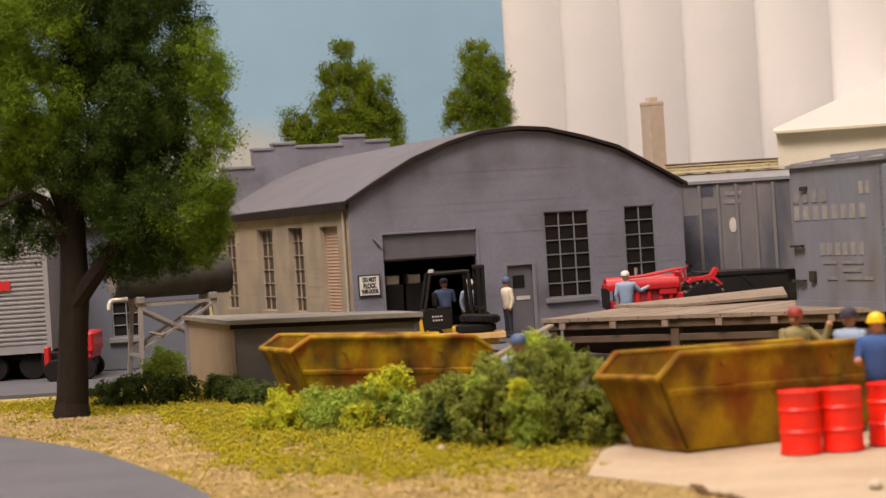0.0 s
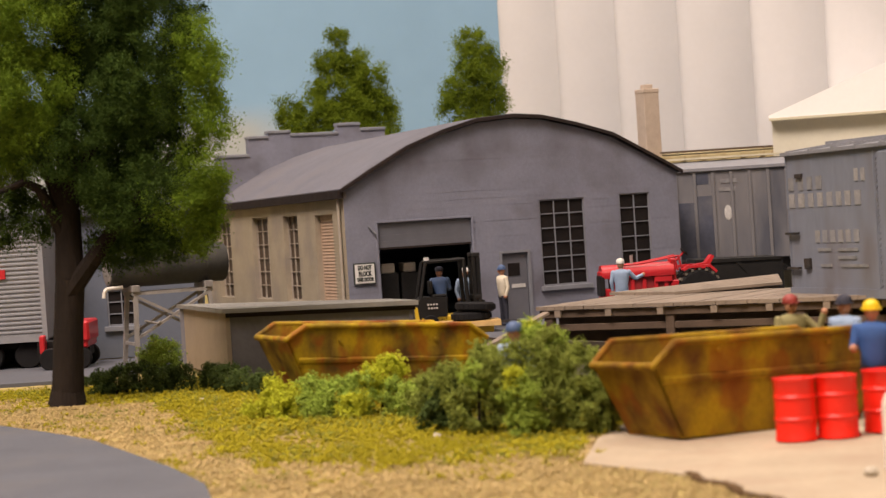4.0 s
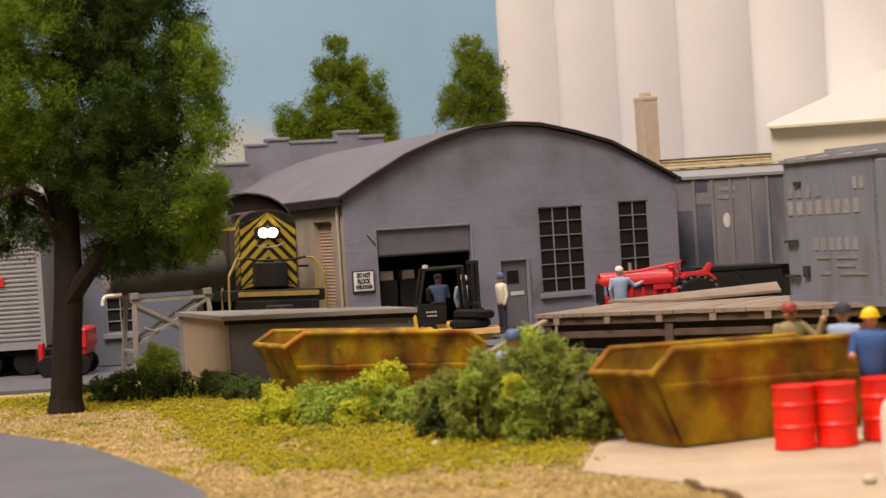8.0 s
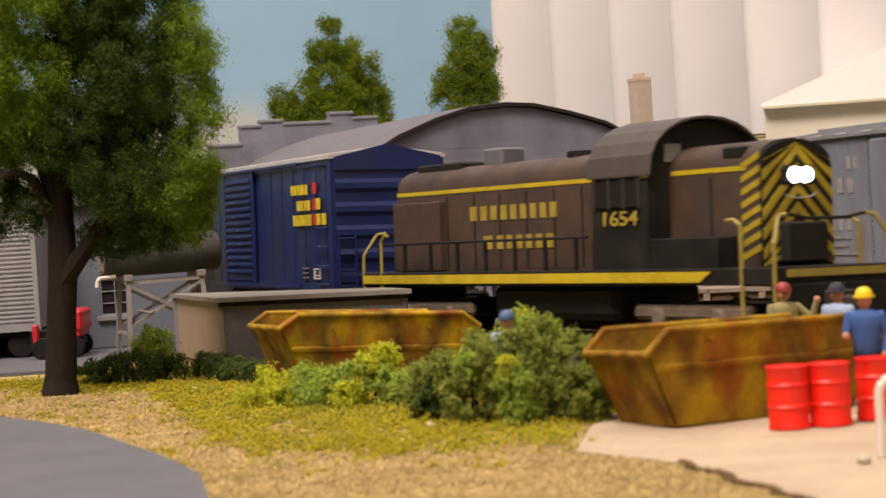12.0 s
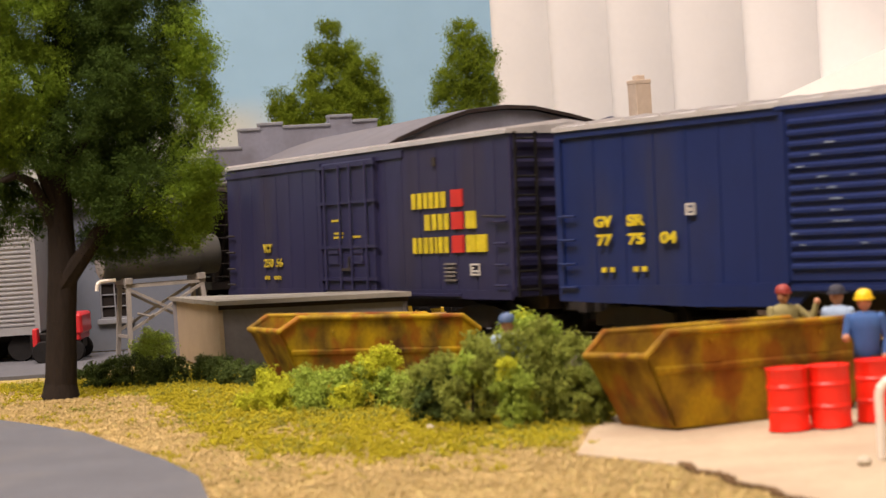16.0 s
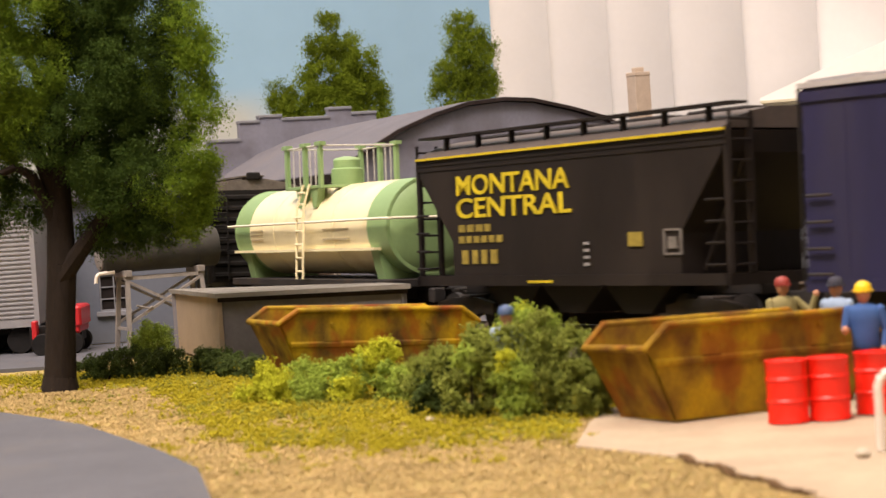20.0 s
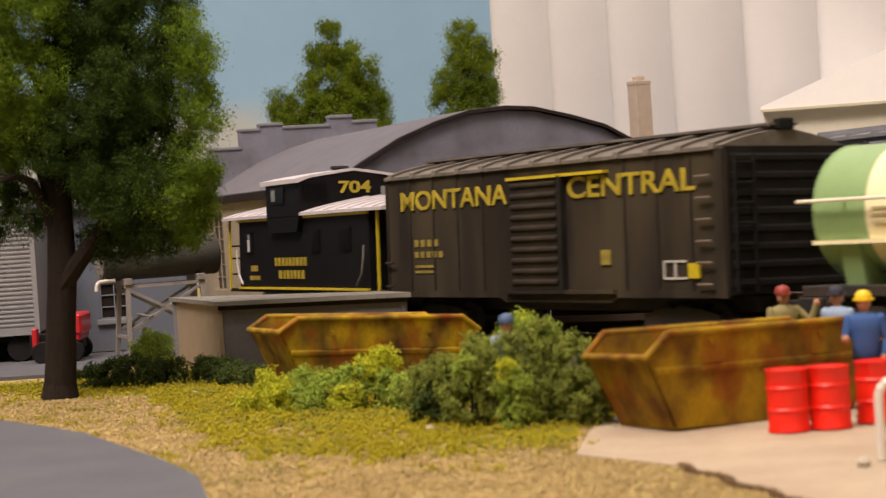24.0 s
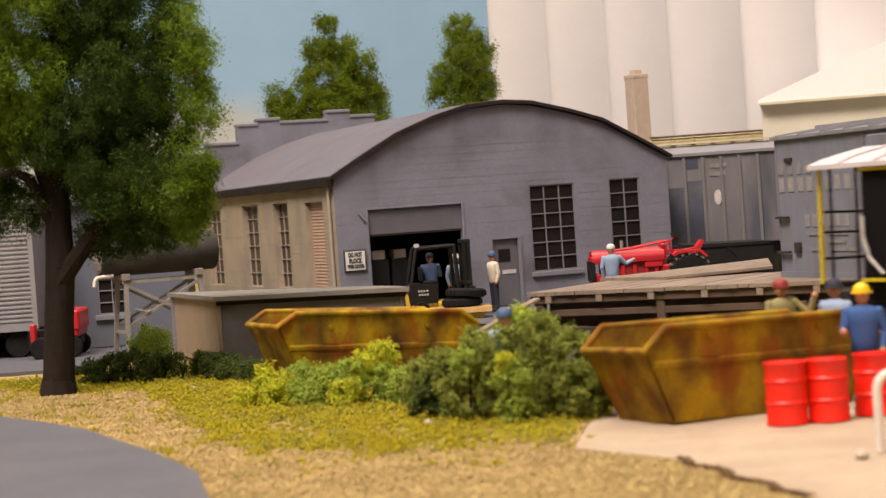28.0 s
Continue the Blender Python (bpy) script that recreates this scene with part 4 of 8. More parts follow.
# -- black covered hopper --
def hopper_car():
    L, W = 10.8, 3.1
    c = thing("hopper_car", P(0, 0), "black covered hopper model with yellow lettering and roofwalk", "hopper car", "train cars")
    m = M["hopper"]
    side = [(-4.0, 1.22), (4.05, 1.22), (4.05, 2.0), (5.3, 3.45), (5.4, 3.86), (-5.4, 3.86), (-5.3, 3.45), (-4.0, 2.0)]
    part("body", Geo().prism(side, "y", 0.05, W - 0.05), m, c)
    copies("body_rib", Geo().box(-5.45, 5.45, 0.03, 0.06, -0.02, 0.02), m, c, [(0, 0, 3.74), (0, 0, 3.62), (0, W - 0.06, 3.72)])
    part("yellow_line", Geo().box(-5.42, 5.42, -0.01, 0.05, 3.855, 3.905), M["yellow_stripe"], c, "thin yellow stripe")
    n = 8
    arc = [(0.0 + W * i / n, 3.9 + 0.42 * math.sin(math.pi * i / n) ** 0.8) for i in range(n + 1)]
    part("roof", Geo().prism(arc, "x", -5.4, 5.4), M["hopper_roof"], c, smooth=False)
    copies("roof_hatch", Geo().box(-0.9, 0.9, W / 2 - 0.35, W / 2 + 0.35, 4.25, 4.37, 0.04), m, c, [(x, 0, 0) for x in (-3.8, -1.3, 1.3, 3.8)])
    for y in (0.35, W - 0.35):
        part("roofwalk", Geo().box(-5.5, 5.5, y - 0.2, y + 0.2, 4.34, 4.39), m, c)
        copies("walk_bracket", Geo().box(-0.05, 0.05, y - 0.05, y + 0.05, 4.0, 4.35), m, c, [(-4.6 + 1.32 * i, 0, 0) for i in range(8)])
    part("side_sill", Geo().box(-5.5, 5.5, 0.0, 0.1, 1.02, 1.24), m, c)
    part("side_sill", Geo().box(-5.5, 5.5, W - 0.1, W, 1.02, 1.24), m, c)
    for sx in (-1, 1):
        a, b = sorted((sx * 5.35, sx * 5.48))
        part("end_sill", Geo().box(a, b, 0.0, W, 1.02, 1.24), m, c)
        part("slope_sheet", Geo().prism([(sx * 4.0, 2.0), (sx * 5.3, 3.45), (sx * 5.2, 3.5), (sx * 3.9, 2.05)], "y", 0.1, W - 0.1), m, c)
        copies("end_post", Geo().box(sx * 5.42 - 0.05, sx * 5.42 + 0.05, -0.05, 0.05, 1.2, 3.9), m, c, [(0, 0.1, 0), (0, 0.62, 0), (0, W - 0.1, 0), (0, W - 0.62, 0)])
        end_ladder(c, m, sx * 5.5, 0.1, 0.62, [1.4, 1.78, 2.16, 2.54, 2.92, 3.3, 3.68, 4.06])
        x0, x1 = sorted((sx * 4.9, sx * 5.42))
        ladder(c, m, x0, x1, -0.02, [1.4, 1.8, 2.2, 2.6], stile=False)
        part("brace", Geo().rod((sx * 4.1, 0.6, 1.3), (sx * 5.3, 0.6, 3.3), 0.06), m, c)
    copies("discharge_bay", Geo().prism([(-1.3, 1.2), (1.3, 1.2), (0.4, 0.45), (-0.4, 0.45)], "y", 0.4, W - 0.4), m, c, [(-2.2, 0, 0), (0, 0, 0), (2.2, 0, 0)])
    lettering("lettering", "MONTANA", 0.60, M["yellow"], c, -3.8, 0.035, 3.02, bold=0.010, width=4.3, label="yellow serif lettering")
    lettering("lettering", "CENTRAL", 0.60, M["yellow"], c, -3.8, 0.035, 2.52, bold=0.010, width=4.35, label="yellow serif lettering")
    bars("stencil_bar", c, -3.7, 2.2, (0.3, 0.3, 0.3, 0.25), 0.16, M["stencil_gold"], 0.05, 0.02)
    bars("stencil_bar", c, -3.7, 1.96, (0.25, 0.25, 0.25, 0.25, 0.25, 0.25), 0.15, M["stencil_gold"], 0.05, 0.02)
    bars("stencil_bar", c, -3.6, 1.5, (0.3, 0.25, 0.25, 0.3), 0.3, M["stencil_gold"], 0.12, 0.02)
    part("plate", Geo().box(2.45, 2.9, 0.02, 0.06, 1.78, 2.06), M["stencil_gold"], c)
    g = Geo()
    for a in ((3.55, 4.1, 2.06, 2.1), (3.55, 4.1, 1.6, 1.64), (3.55, 3.6, 1.6, 2.1), (4.05, 4.1, 1.6, 2.1), (3.7, 3.95, 1.72, 1.95)):
        g.box(a[0], a[1], 0.02, 0.06, a[2], a[3])
    part("data_panel", g, M["stencil_dim"], c)
    copies("data_strip", Geo().box(0.97, 1.15, 0.02, 0.06, 0, 0.06), M["gn_text"], c, [(0, 0, 1.42 + 0.14 * i) for i in range(4)])
    part("sill_mark", Geo().box(-1.0, -0.1, -0.02, 0.02, 1.08, 1.13), M["yellow"], c)
    running_gear(c, 8.4, L, W, 1.1)
    return c


# -- cream and green tank car --
def tank_car():
    L, W, r, cy, cz = 10.6, 2.95, 1.18, 1.475, 2.42
    c = thing("tank_car", P(0, 0), "cream tank car model with green ends and platform", "tank car", "train cars")

    def tube(x0, x1, rr, n=36):
        g = Geo()
        g.rod((x0, cy, cz), (x1, cy, cz), rr, n)
        return g
    part("tank_shell", tube(-3.85, 4.45, r), M["tank_cream"], c, "cream tank shell", smooth=True)
    for sx in (-1, 1):
        a, e = (4.45, 5.6) if sx > 0 else (3.85, 4.95)
        prof = [(r + 0.004, a), (r + 0.004, e), (r + 0.025, e + 0.01), (r + 0.025, e + 0.06), (r - 0.02, e + 0.07), (r * 0.94, e + 0.06), (r * 0.86, e + 0.12), (r * 0.6, e + 0.2), (r * 0.3, e + 0.24), (0.01, e + 0.25)]
        g = Geo().lathe(prof, 36)
        g.v = [(sx * z, cy + x, cz + y) for x, y, z in g.v]
        part("tank_head", g, M["tank_green"], c, "pale green tank end", smooth=True)
        g = Geo()
        g.prism([(cy - 0.9, 1.0), (cy + 0.9, 1.0), (cy + 1.12, 1.95), (cy - 1.12, 1.95)], "x", sx * 4.3 - 0.22 + 0.4 * (sx > 0), sx * 4.3 + 0.22 + 0.4 * (sx > 0))
        part("saddle", g, M["tank_green"], c)
    part("jacket_band", Geo().box(-5.0, 5.0, cy - r - 0.06, cy - r + 0.25, 1.86, 1.93), M["tank_cream"], c)
    copies("shell_band", tube(-0.03, 0.03, r + 0.012), M["tank_cream"], c, [(-2.0, 0, 0), (2.2, 0, 0)], smooth=True)
    # valve house, platform
    part("dome", Geo().lathe([(0.42, 0.0), (0.42, 0.5), (0.36, 0.54), (0.36, 0.74), (0.3, 0.8), (0.1, 0.84)], 20, (0.55, cy, 3.5)), M["tank_green"], c, smooth=True)
    part("dome_base", Geo().lathe([(0.95, -0.25), (0.8, 0.0), (0.66, 0.06)], 20, (0.35, cy, 3.5)), M["tank_cream"], c, smooth=True)
    g = Geo()
    g.box(-1.05, -0.1, 0.35, 2.6, 3.50, 3.58, 0.01)
    g.box(1.0, 1.4, 0.35, 2.6, 3.50, 3.58, 0.01)
    g.box(-0.1, 1.0, 0.35, 0.8, 3.50, 3.58, 0.01)
    g.box(-0.1, 1.0, 2.15, 2.6, 3.50, 3.58, 0.01)
    part("platform", g, M["tank_green"], c, "pale green platform")
    copies("platform_bracket", Geo().prism([(-0.12, 3.5), (0.45, 3.5), (0.25, 3.0), (0.05, 3.0)], "y", 0.4, 0.6), M["tank_green"], c, [(-0.3, 0, 0), (0.7, 0, 0), (-0.3, 1.9, 0), (0.7, 1.9, 0)])
    posts = [(x, y) for x in (-1.0, 0.3, 1.35) for y in (0.4, 2.55)]
    copies("railing_post", Geo().box(-0.08, 0.08, -0.05, 0.05, 3.5, 4.62).box(-0.18, 0.18, -0.09, 0.09, 4.6, 4.7), M["tank_green"], c, [(x, y, 0) for x, y in posts])
    for y in (0.4, 2.55):
        part("railing", Geo().rod((-1.0, y, 4.6), (1.35, y, 4.6), 0.025, 6), M["white_mark"], c)
    for x in (-1.0, 1.35):
        part("railing", Geo().rod((x, 0.4, 4.6), (x, 2.55, 4.6), 0.025, 6), M["white_mark"], c)
    copies("railing_bar", Geo().rod((0, 0, 3.55), (0, 0, 4.6), 0.018, 5), M["white_mark"], c, [(x, 0.4, 0) for x in (-0.55, -0.1, 0.65, 1.0)] + [(x, 2.55, 0) for x in (-0.55, -0.1, 0.65, 1.0)])
    lad = part("ladder", Geo().pipe([(0.36, 0.3, 3.62), (0.28, 0.12, 3.0), (0.28, 0.05, 1.15)], 0.035).pipe([(0.8, 0.3, 3.62), (0.74, 0.12, 3.0), (0.74, 0.05, 1.15)], 0.035), M["tank_cream"], c)
    copies("ladder_rung", Geo().rod((0.28, 0, 0), (0.74, 0, 0), 0.03, 6), M["tank_cream"], lad, [(0, 0.06 + (0.0 if z < 3.0 else 0.12), z) for z in (1.35, 1.7, 2.05, 2.4, 2.75, 3.1, 3.4)])
    rail = [(-5.3, W - 0.12, 2.62), (-5.3, 0.2, 2.62), (-5.15, 0.12, 2.62), (5.75, 0.12, 2.62), (5.95, 0.25, 2.62), (5.95, W - 0.12, 2.62)]
    part("handrail", Geo().pipe(rail, 0.033, 8), M["rail_cream"], c, "cream handrail round the tank", smooth=True)
    copies("handrail_bracket", Geo().rod((0, 0.12, 2.62), (0, 0.45, 2.6), 0.025, 5), M["tank_cream"], c, [(x, 0, 0) for x in (-4.3, -2.9, -1.4, 1.0, 2.4, 4.3)])
    copies("stencil_bar", Geo().box(0, 0.9, cy - r - 0.015, cy - r + 0.02, 2.2, 2.24), M["tank_stencil"], c, [(-3.7, 0, 0), (-3.7, 0, 0.12), (-3.7, 0, 0.24), (1.6, 0, -0.05), (2.4, 0, -0.05), (1.6, 0, 0.2), (2.4, 0, 0.2)])
    part("walkway_sill", Geo().box(-5.3, 5.75, 0.25, W - 0.25, 0.95, 1.15, 0.02), M["steel_dark"], c)
    running_gear(c, 7.6, L, W)
    return c


# -- weathered brown boxcar --
def brown_boxcar():
    L, W, z0, z1 = 12.4, 2.9, 0.95, 3.72
    c = thing("boxcar", P(0, 0), "weathered dark brown model boxcar with faded yellow lettering", "boxcar", "train cars")
    m = M["brown_car"]
    part("body", Geo().box(-L / 2, L / 2, 0.04, W - 0.04, z0 + 0.05, z1, 0.02), m, c)
    for y in (0.02, W - 0.08):
        part("side_sill", Geo().prism([(-L / 2, z0 + 0.14), (-L / 2, z0), (-1.4, z0), (-1.2, z0 - 0.1), (2.6, z0 - 0.1), (2.8, z0), (L / 2, z0), (L / 2, z0 + 0.14)], "y", y, y + 0.06), m, c)
    copies("rivet_seam", Geo().box(-0.03, 0.03, 0.015, 0.05, z0 + 0.15, z1 - 0.05), m, c, [(-6.15 + i * 1.03, 0, 0) for i in range(13) if not 4 < i < 9])
    door = part("door", Geo().box(-0.85, 1.0, -0.05, 0.04, z0 + 0.15, 3.42, 0.02), m, c, "ribbed sliding door")
    copies("door_rib", Geo().prism([(-0.05, 0), (-0.10, 0.05), (-0.10, 0.09), (-0.05, 0.14)], "x", -0.77, 0.92), m, door, [(0, 0, 1.2 + 0.225 * i) for i in range(10)])
    part("door_post", Geo().box(0.98, 1.12, -0.10, 0.04, z0 + 0.1, 3.45), M["black"], door)
    part("door_rail", Geo().box(-0.88, 2.6, -0.10, 0.04, 3.42, 3.48), M["yellow_stripe"], c, "yellow door rail")
    part("door_rail", Geo().box(-1.1, 2.8, -0.08, 0.04, z0 + 0.08, z0 + 0.16), m, c)
    n = 8
    arc = [(-0.02 + (W + 0.04) * i / n, z1 + 0.02 + 0.32 * (1 - abs(2 * i / n - 1)) ** 0.75) for i in range(n + 1)]
    part("roof", Geo().prism([(-0.02, z1 - 0.05), *arc, (W + 0.02, z1 - 0.05)], "x", -L / 2, L / 2), M["brown_roof"], c)
    rib = [(y, z + 0.06) for y, z in arc]
    copies("roof_rib", Geo().prism([(-0.05, z1 - 0.04), *rib, (W + 0.05, z1 - 0.04)], "x", -0.09, 0.09), M["brown_roof"], c, [(-5.9 + i * 0.983, 0, 0) for i in range(13)])
    copies("running_plank", Geo().box(-L / 2 - 0.1, L / 2 + 0.02, -0.1, 0.1, z1 + 0.38, z1 + 0.43), M["brown_roof"], c, [(0, W / 2 + d, 0) for d in (-0.23, 0, 0.23)])
    copies("plank_bracket", Geo().box(-0.05, 0.05, W / 2 - 0.3, W / 2 + 0.3, z1 + 0.34, z1 + 0.42), M["brown_roof"], c, [(-L / 2 + 0.1, 0, 0), (L / 2 - 0.1, 0, 0)])
    for sx in (-1, 1):
        ribbed_end(c, sx * L / 2, sx, W, z0 + 0.1, z1 - 0.05, M["black"], 8, 0.08)
        part("end_sheet", Geo().box(min(sx * L / 2, sx * (L / 2 + 0.02)), max(sx * L / 2, sx * (L / 2 + 0.02)), 0.02, W - 0.02, z0 + 0.05, z1), M["black"], c)
        end_ladder(c, M["black"], sx * (L / 2 + 0.12), 0.15, 0.6, [1.2, 1.57, 1.94, 2.31, 2.68, 3.05, 3.42])
    ladder(c, M["truck_dust"], 5.42, 5.85, -0.06, [1.2, 1.6, 2.0, 2.4, 2.8, 3.2], stile=False)
    ladder(c, m, -6.15, -5.8, -0.06, [1.2, 1.75], stile=False)
    part("corner_post", Geo().box(5.95, 6.2, -0.02, 0.05, z0, z1), m, c)
    part("roof_saddle", Geo().box(L / 2 - 0.06, L / 2 + 0.1, W / 2 - 0.2, W / 2 + 0.2, z1 + 0.3, z1 + 0.52, 0.03), M["black"], c, "dark bracket under the running board")
    lettering("lettering", "MONTANA", 0.60, M["worn_yellow"], c, -5.55, 0.02, 2.95, bold=0.010, width=4.5, label="worn yellow serif lettering")
    lettering("lettering", "CENTRAL", 0.60, M["worn_yellow"], c, 1.2, 0.02, 2.97, bold=0.010, width=4.1, label="worn yellow serif lettering")
    for z, ws, h in ((2.1, (0.22, 0.22, 0.22, 0.22), 0.16), (1.85, (0.2, 0.2, 0.2, 0.2, 0.2), 0.14), (1.62, (1.1,), 0.06), (1.5, (1.0,), 0.06)):
        bars("stencil_bar", c, -4.95, z, ws, h, M["stencil_gold"], 0.06, 0.02)
    g = Geo()
    for a in ((4.3, 5.0, 1.62, 1.66), (4.3, 5.0, 1.3, 1.34), (4.3, 4.34, 1.3, 1.66), (4.64, 4.68, 1.3, 1.66)):
        g.box(a[0], a[1], 0.01, 0.05, a[2], a[3])
    part("data_panel", g, M["white_mark"], c)
    part("yellow_plate", Geo().box(5.08, 5.4, -0.01, 0.05, 1.32, 1.6), M["yellow_stripe"], c)
    part("faded_plate", Geo().box(2.3, 2.62, 0.01, 0.05, 1.6, 1.9), M["stencil_gold"], c)
    running_gear(c, 8.8, L, W)
    return c


# -- black caboose --
def caboose():
    W, z0, ze = 2.95, 1.06, 3.06
    c = thing("caboose", P(0, 0), "black caboose model with cupola, pale roof and yellow trim", "caboose", "train cars")
    m = M["caboose"]
    part("body", Geo().box(-4.85, 4.45, 0.05, W - 0.05, z0, ze, 0.02), m, c)
    part("platform", Geo().box(-5.9, 5.5, 0.1, W - 0.1, z0 - 0.05, z0 + 0.04, 0.01), m, c)
    n = 8
    over = 0.09
    arc = [(-over + (W + 2 * over) * i / n, ze + 0.04 + 0.34 * (1 - abs(2 * i / n - 1)) ** 0.8) for i in range(n + 1)]
    shell = [(-over, ze - 0.04), *arc, (W + over, ze - 0.04), (W + over - 0.1, ze - 0.04), *[(y, z - 0.07) for y, z in arc[-2:0:-1]], (-over + 0.1, ze - 0.04)]
    part("roof", Geo().prism(shell, "x", -5.95, 5.55), M["caboose_roof"], c, "pale pinkish white roof")
    part("roof_end", Geo().prism([(0.03, ze - 0.02), *[(y, z - 0.075) for y, z in arc[1:-1]], (W - 0.03, ze - 0.02)], "x", -4.84, 4.46), m, c)
    copies("roof_seam", Geo().prism([(-over, ze + 0.03), *[(y, z + 0.035) for y, z in arc], (W + over, ze + 0.03)], "x", -0.025, 0.025), M["caboose_roof"], c, [(x, 0, 0) for x in (-5.2, -4.4, -3.6, -2.8, 1.2, 2.0, 2.8, 3.6, 4.4, 5.1)])
    cup = part("cupola", Geo().box(-2.12, 0.35, -0.1, W + 0.1, 3.0, 3.96, 0.02), m, c, "black cupola")
    part("cupola_side", Geo().prism([(-2.12, 3.0), (0.35, 3.0), (0.15, 2.6), (-1.9, 2.6)], "y", -0.1, 0.06), m, cup)
    arc2 = [(-0.2 + (W + 0.4) * i / n, 3.98 + 0.26 * (1 - abs(2 * i / n - 1)) ** 0.8) for i in range(n + 1)]
    shell = [(-0.2, 3.87), *arc2, (W + 0.2, 3.87), (W + 0.12, 3.87), *[(y, z - 0.07) for y, z in arc2[-2:0:-1]], (-0.12, 3.87)]
    part("cupola_roof", Geo().prism(shell, "x", -2.25, 0.38), M["caboose_roof"], cup)
    part("cupola_end", Geo().prism([(-0.1, 3.9), *[(y, z - 0.075) for y, z in arc2[1:-1]], (W + 0.1, 3.9)], "x", -2.1, 0.352), m, cup)
    part("vent", Geo().lathe([(0.2, 0), (0.2, 0.05), (0.26, 0.07), (0.24, 0.13)], 12, (-0.6, W / 2, 4.2)), M["black"], cup)
    # pale pane painted in place of light seen through the far window
    copies("cupola_window", Geo().box(-0.14, 0.14, -0.14, -0.08, 3.44, 3.74), M["cab_glass"], cup, [(-1.45, 0, 0)])
    copies("cupola_window", Geo().box(-0.5, 0.5, -0.13, -0.08, 3.36, 3.8), M["black_glass"], cup, [(-1.2, 0, 0)])
    part("cupola_window", Geo().box(0.33, 0.38, 2.25, 2.65, 3.45, 3.75), M["cab_glass"], cup)
    part("cupola_window", Geo().box(0.33, 0.38, 0.02, 0.7, 3.42, 3.84), M["black_glass"], cup)
    lettering("number", "704", 0.42, M["worn_yellow"], cup, 0.39, 1.02, 3.6, rz=90, bold=0.012, width=0.92)
    copies("trim_line", Geo().box(0, 2.75, -0.02, 0.06, ze - 0.11, ze - 0.05), M["yellow_stripe"], c, [(-4.85, 0, 0)])
    part("trim_line", Geo().box(0.4, 4.45, -0.02, 0.06, ze - 0.11, ze - 0.05), M["yellow_stripe"], c)
    part("sill_line", Geo().box(-4.85, 4.45, -0.02, 0.06, z0 + 0.03, z0 + 0.09), M["yellow_stripe"], c, "yellow sill stripe")
    for x, w in ((-4.2, 0.5), (0.9, 0.45), (2.75, 0.6)):
        win = part("window", Geo().box(x, x + w, 0.0, 0.06, 2.1, 2.62), M["black_glass"], c)
        g = Geo()
        for a in ((x - 0.05, x + w + 0.05, 2.05, 2.1), (x - 0.05, x + w + 0.05, 2.62, 2.67), (x - 0.05, x, 2.05, 2.67), (x + w, x + w + 0.05, 2.05, 2.67)):
            g.box(a[0], a[1], 0.02, 0.06, a[2], a[3])
        part("window_frame", g, m, win)
    part("window_pane", Geo().box(-3.98, -3.8, -0.01, 0.03, 2.15, 2.6), M["cab_glass"], c)
    part("number_board", Geo().box(-3.98, -3.82, -0.02, 0.04, 2.12, 2.45), M["white_mark"], c)
    # curved grab irons by the doors
    for sx, k in ((-1, "white_mark"), (1, "stencil_dim")):
        x = -4.75 if sx < 0 else 4.38
        pts = [(x, -0.06, 2.2), (x + sx * -0.02, -0.07, 1.85), (x - sx * 0.14, -0.07, 1.5), (x - sx * 0.45, -0.07, 1.22)]
        part("grab_iron", Geo().pipe(pts, 0.03), M[k], c, smooth=True)
    for x in (-5.85, 5.45):
        for y in (0.12, W - 0.12):
            xp = 4.85 if x > 0 and y < 1 else x
            part("roof_post", Geo().box(xp - 0.03, xp + 0.03, y - 0.03, y + 0.03, z0, ze), M["yellow_stripe"], c)
        g = Geo()
        for z in (1.5, 1.95, 2.3):
            g.rod((x, 0.12, z), (x, W - 0.12, z), 0.025, 5)
        part("end_railing", g, m, c)
        g = Geo()
        for yy in (0.12, 0.8):
            g.rod((x + (0.12 if x > 0 else -0.12), yy + 0.4, z0), (x + (0.12 if x > 0 else -0.12), yy + 0.4, ze + 0.2), 0.03, 5)
        part("end_ladder", g, m, c)
        copies("step", Geo().box(x - 0.35, x + 0.35, 0.05, 0.4, -0.02, 0.03), m, c, [(0, 0, 0.45), (0, 0, 0.75)])
    bars("lettering_bar", c, -1.9, 1.72, (0.2, 0.22, 0.2, 0.2, 0.2, 0.2, 0.2, 0.2, 0.2), 0.22, M["caboose_gold"], 0.07, 0.02)
    bars("lettering_bar", c, -1.62, 1.38, (0.3, 0.2, 0.2, 0.2, 0.2, 0.2, 0.2), 0.22, M["caboose_gold"], 0.07, 0.02)
    bars("stencil_bar", c, -3.85, 1.58, (0.14, 0.14, 0.14), 0.16, M["loco_gold"], 0.06, 0.02)
    bars("stencil_bar", c, -3.95, 1.34, (0.12, 0.12, 0.12, 0.12, 0.12), 0.12, M["loco_gold"], 0.05, 0.02)
    running_gear(c, 7.2, 11.6, W, 1.0)
    # the rear half is a little shorter
    done = set()
    for ob in c.children_recursive:
        if ob.parent == c or ob.parent.parent == c and ob.parent.type == "MESH":
            x = ob.matrix_basis.translation.x
            if x < 0:
                ob.matrix_basis.translation.x = x * 0.95
            elif ob.type == "MESH" and ob.data not in done:
                done.add(ob.data)
                for v in ob.data.vertices:
                    if v.co.x < 0:
                        v.co.x *= 0.95
    return c


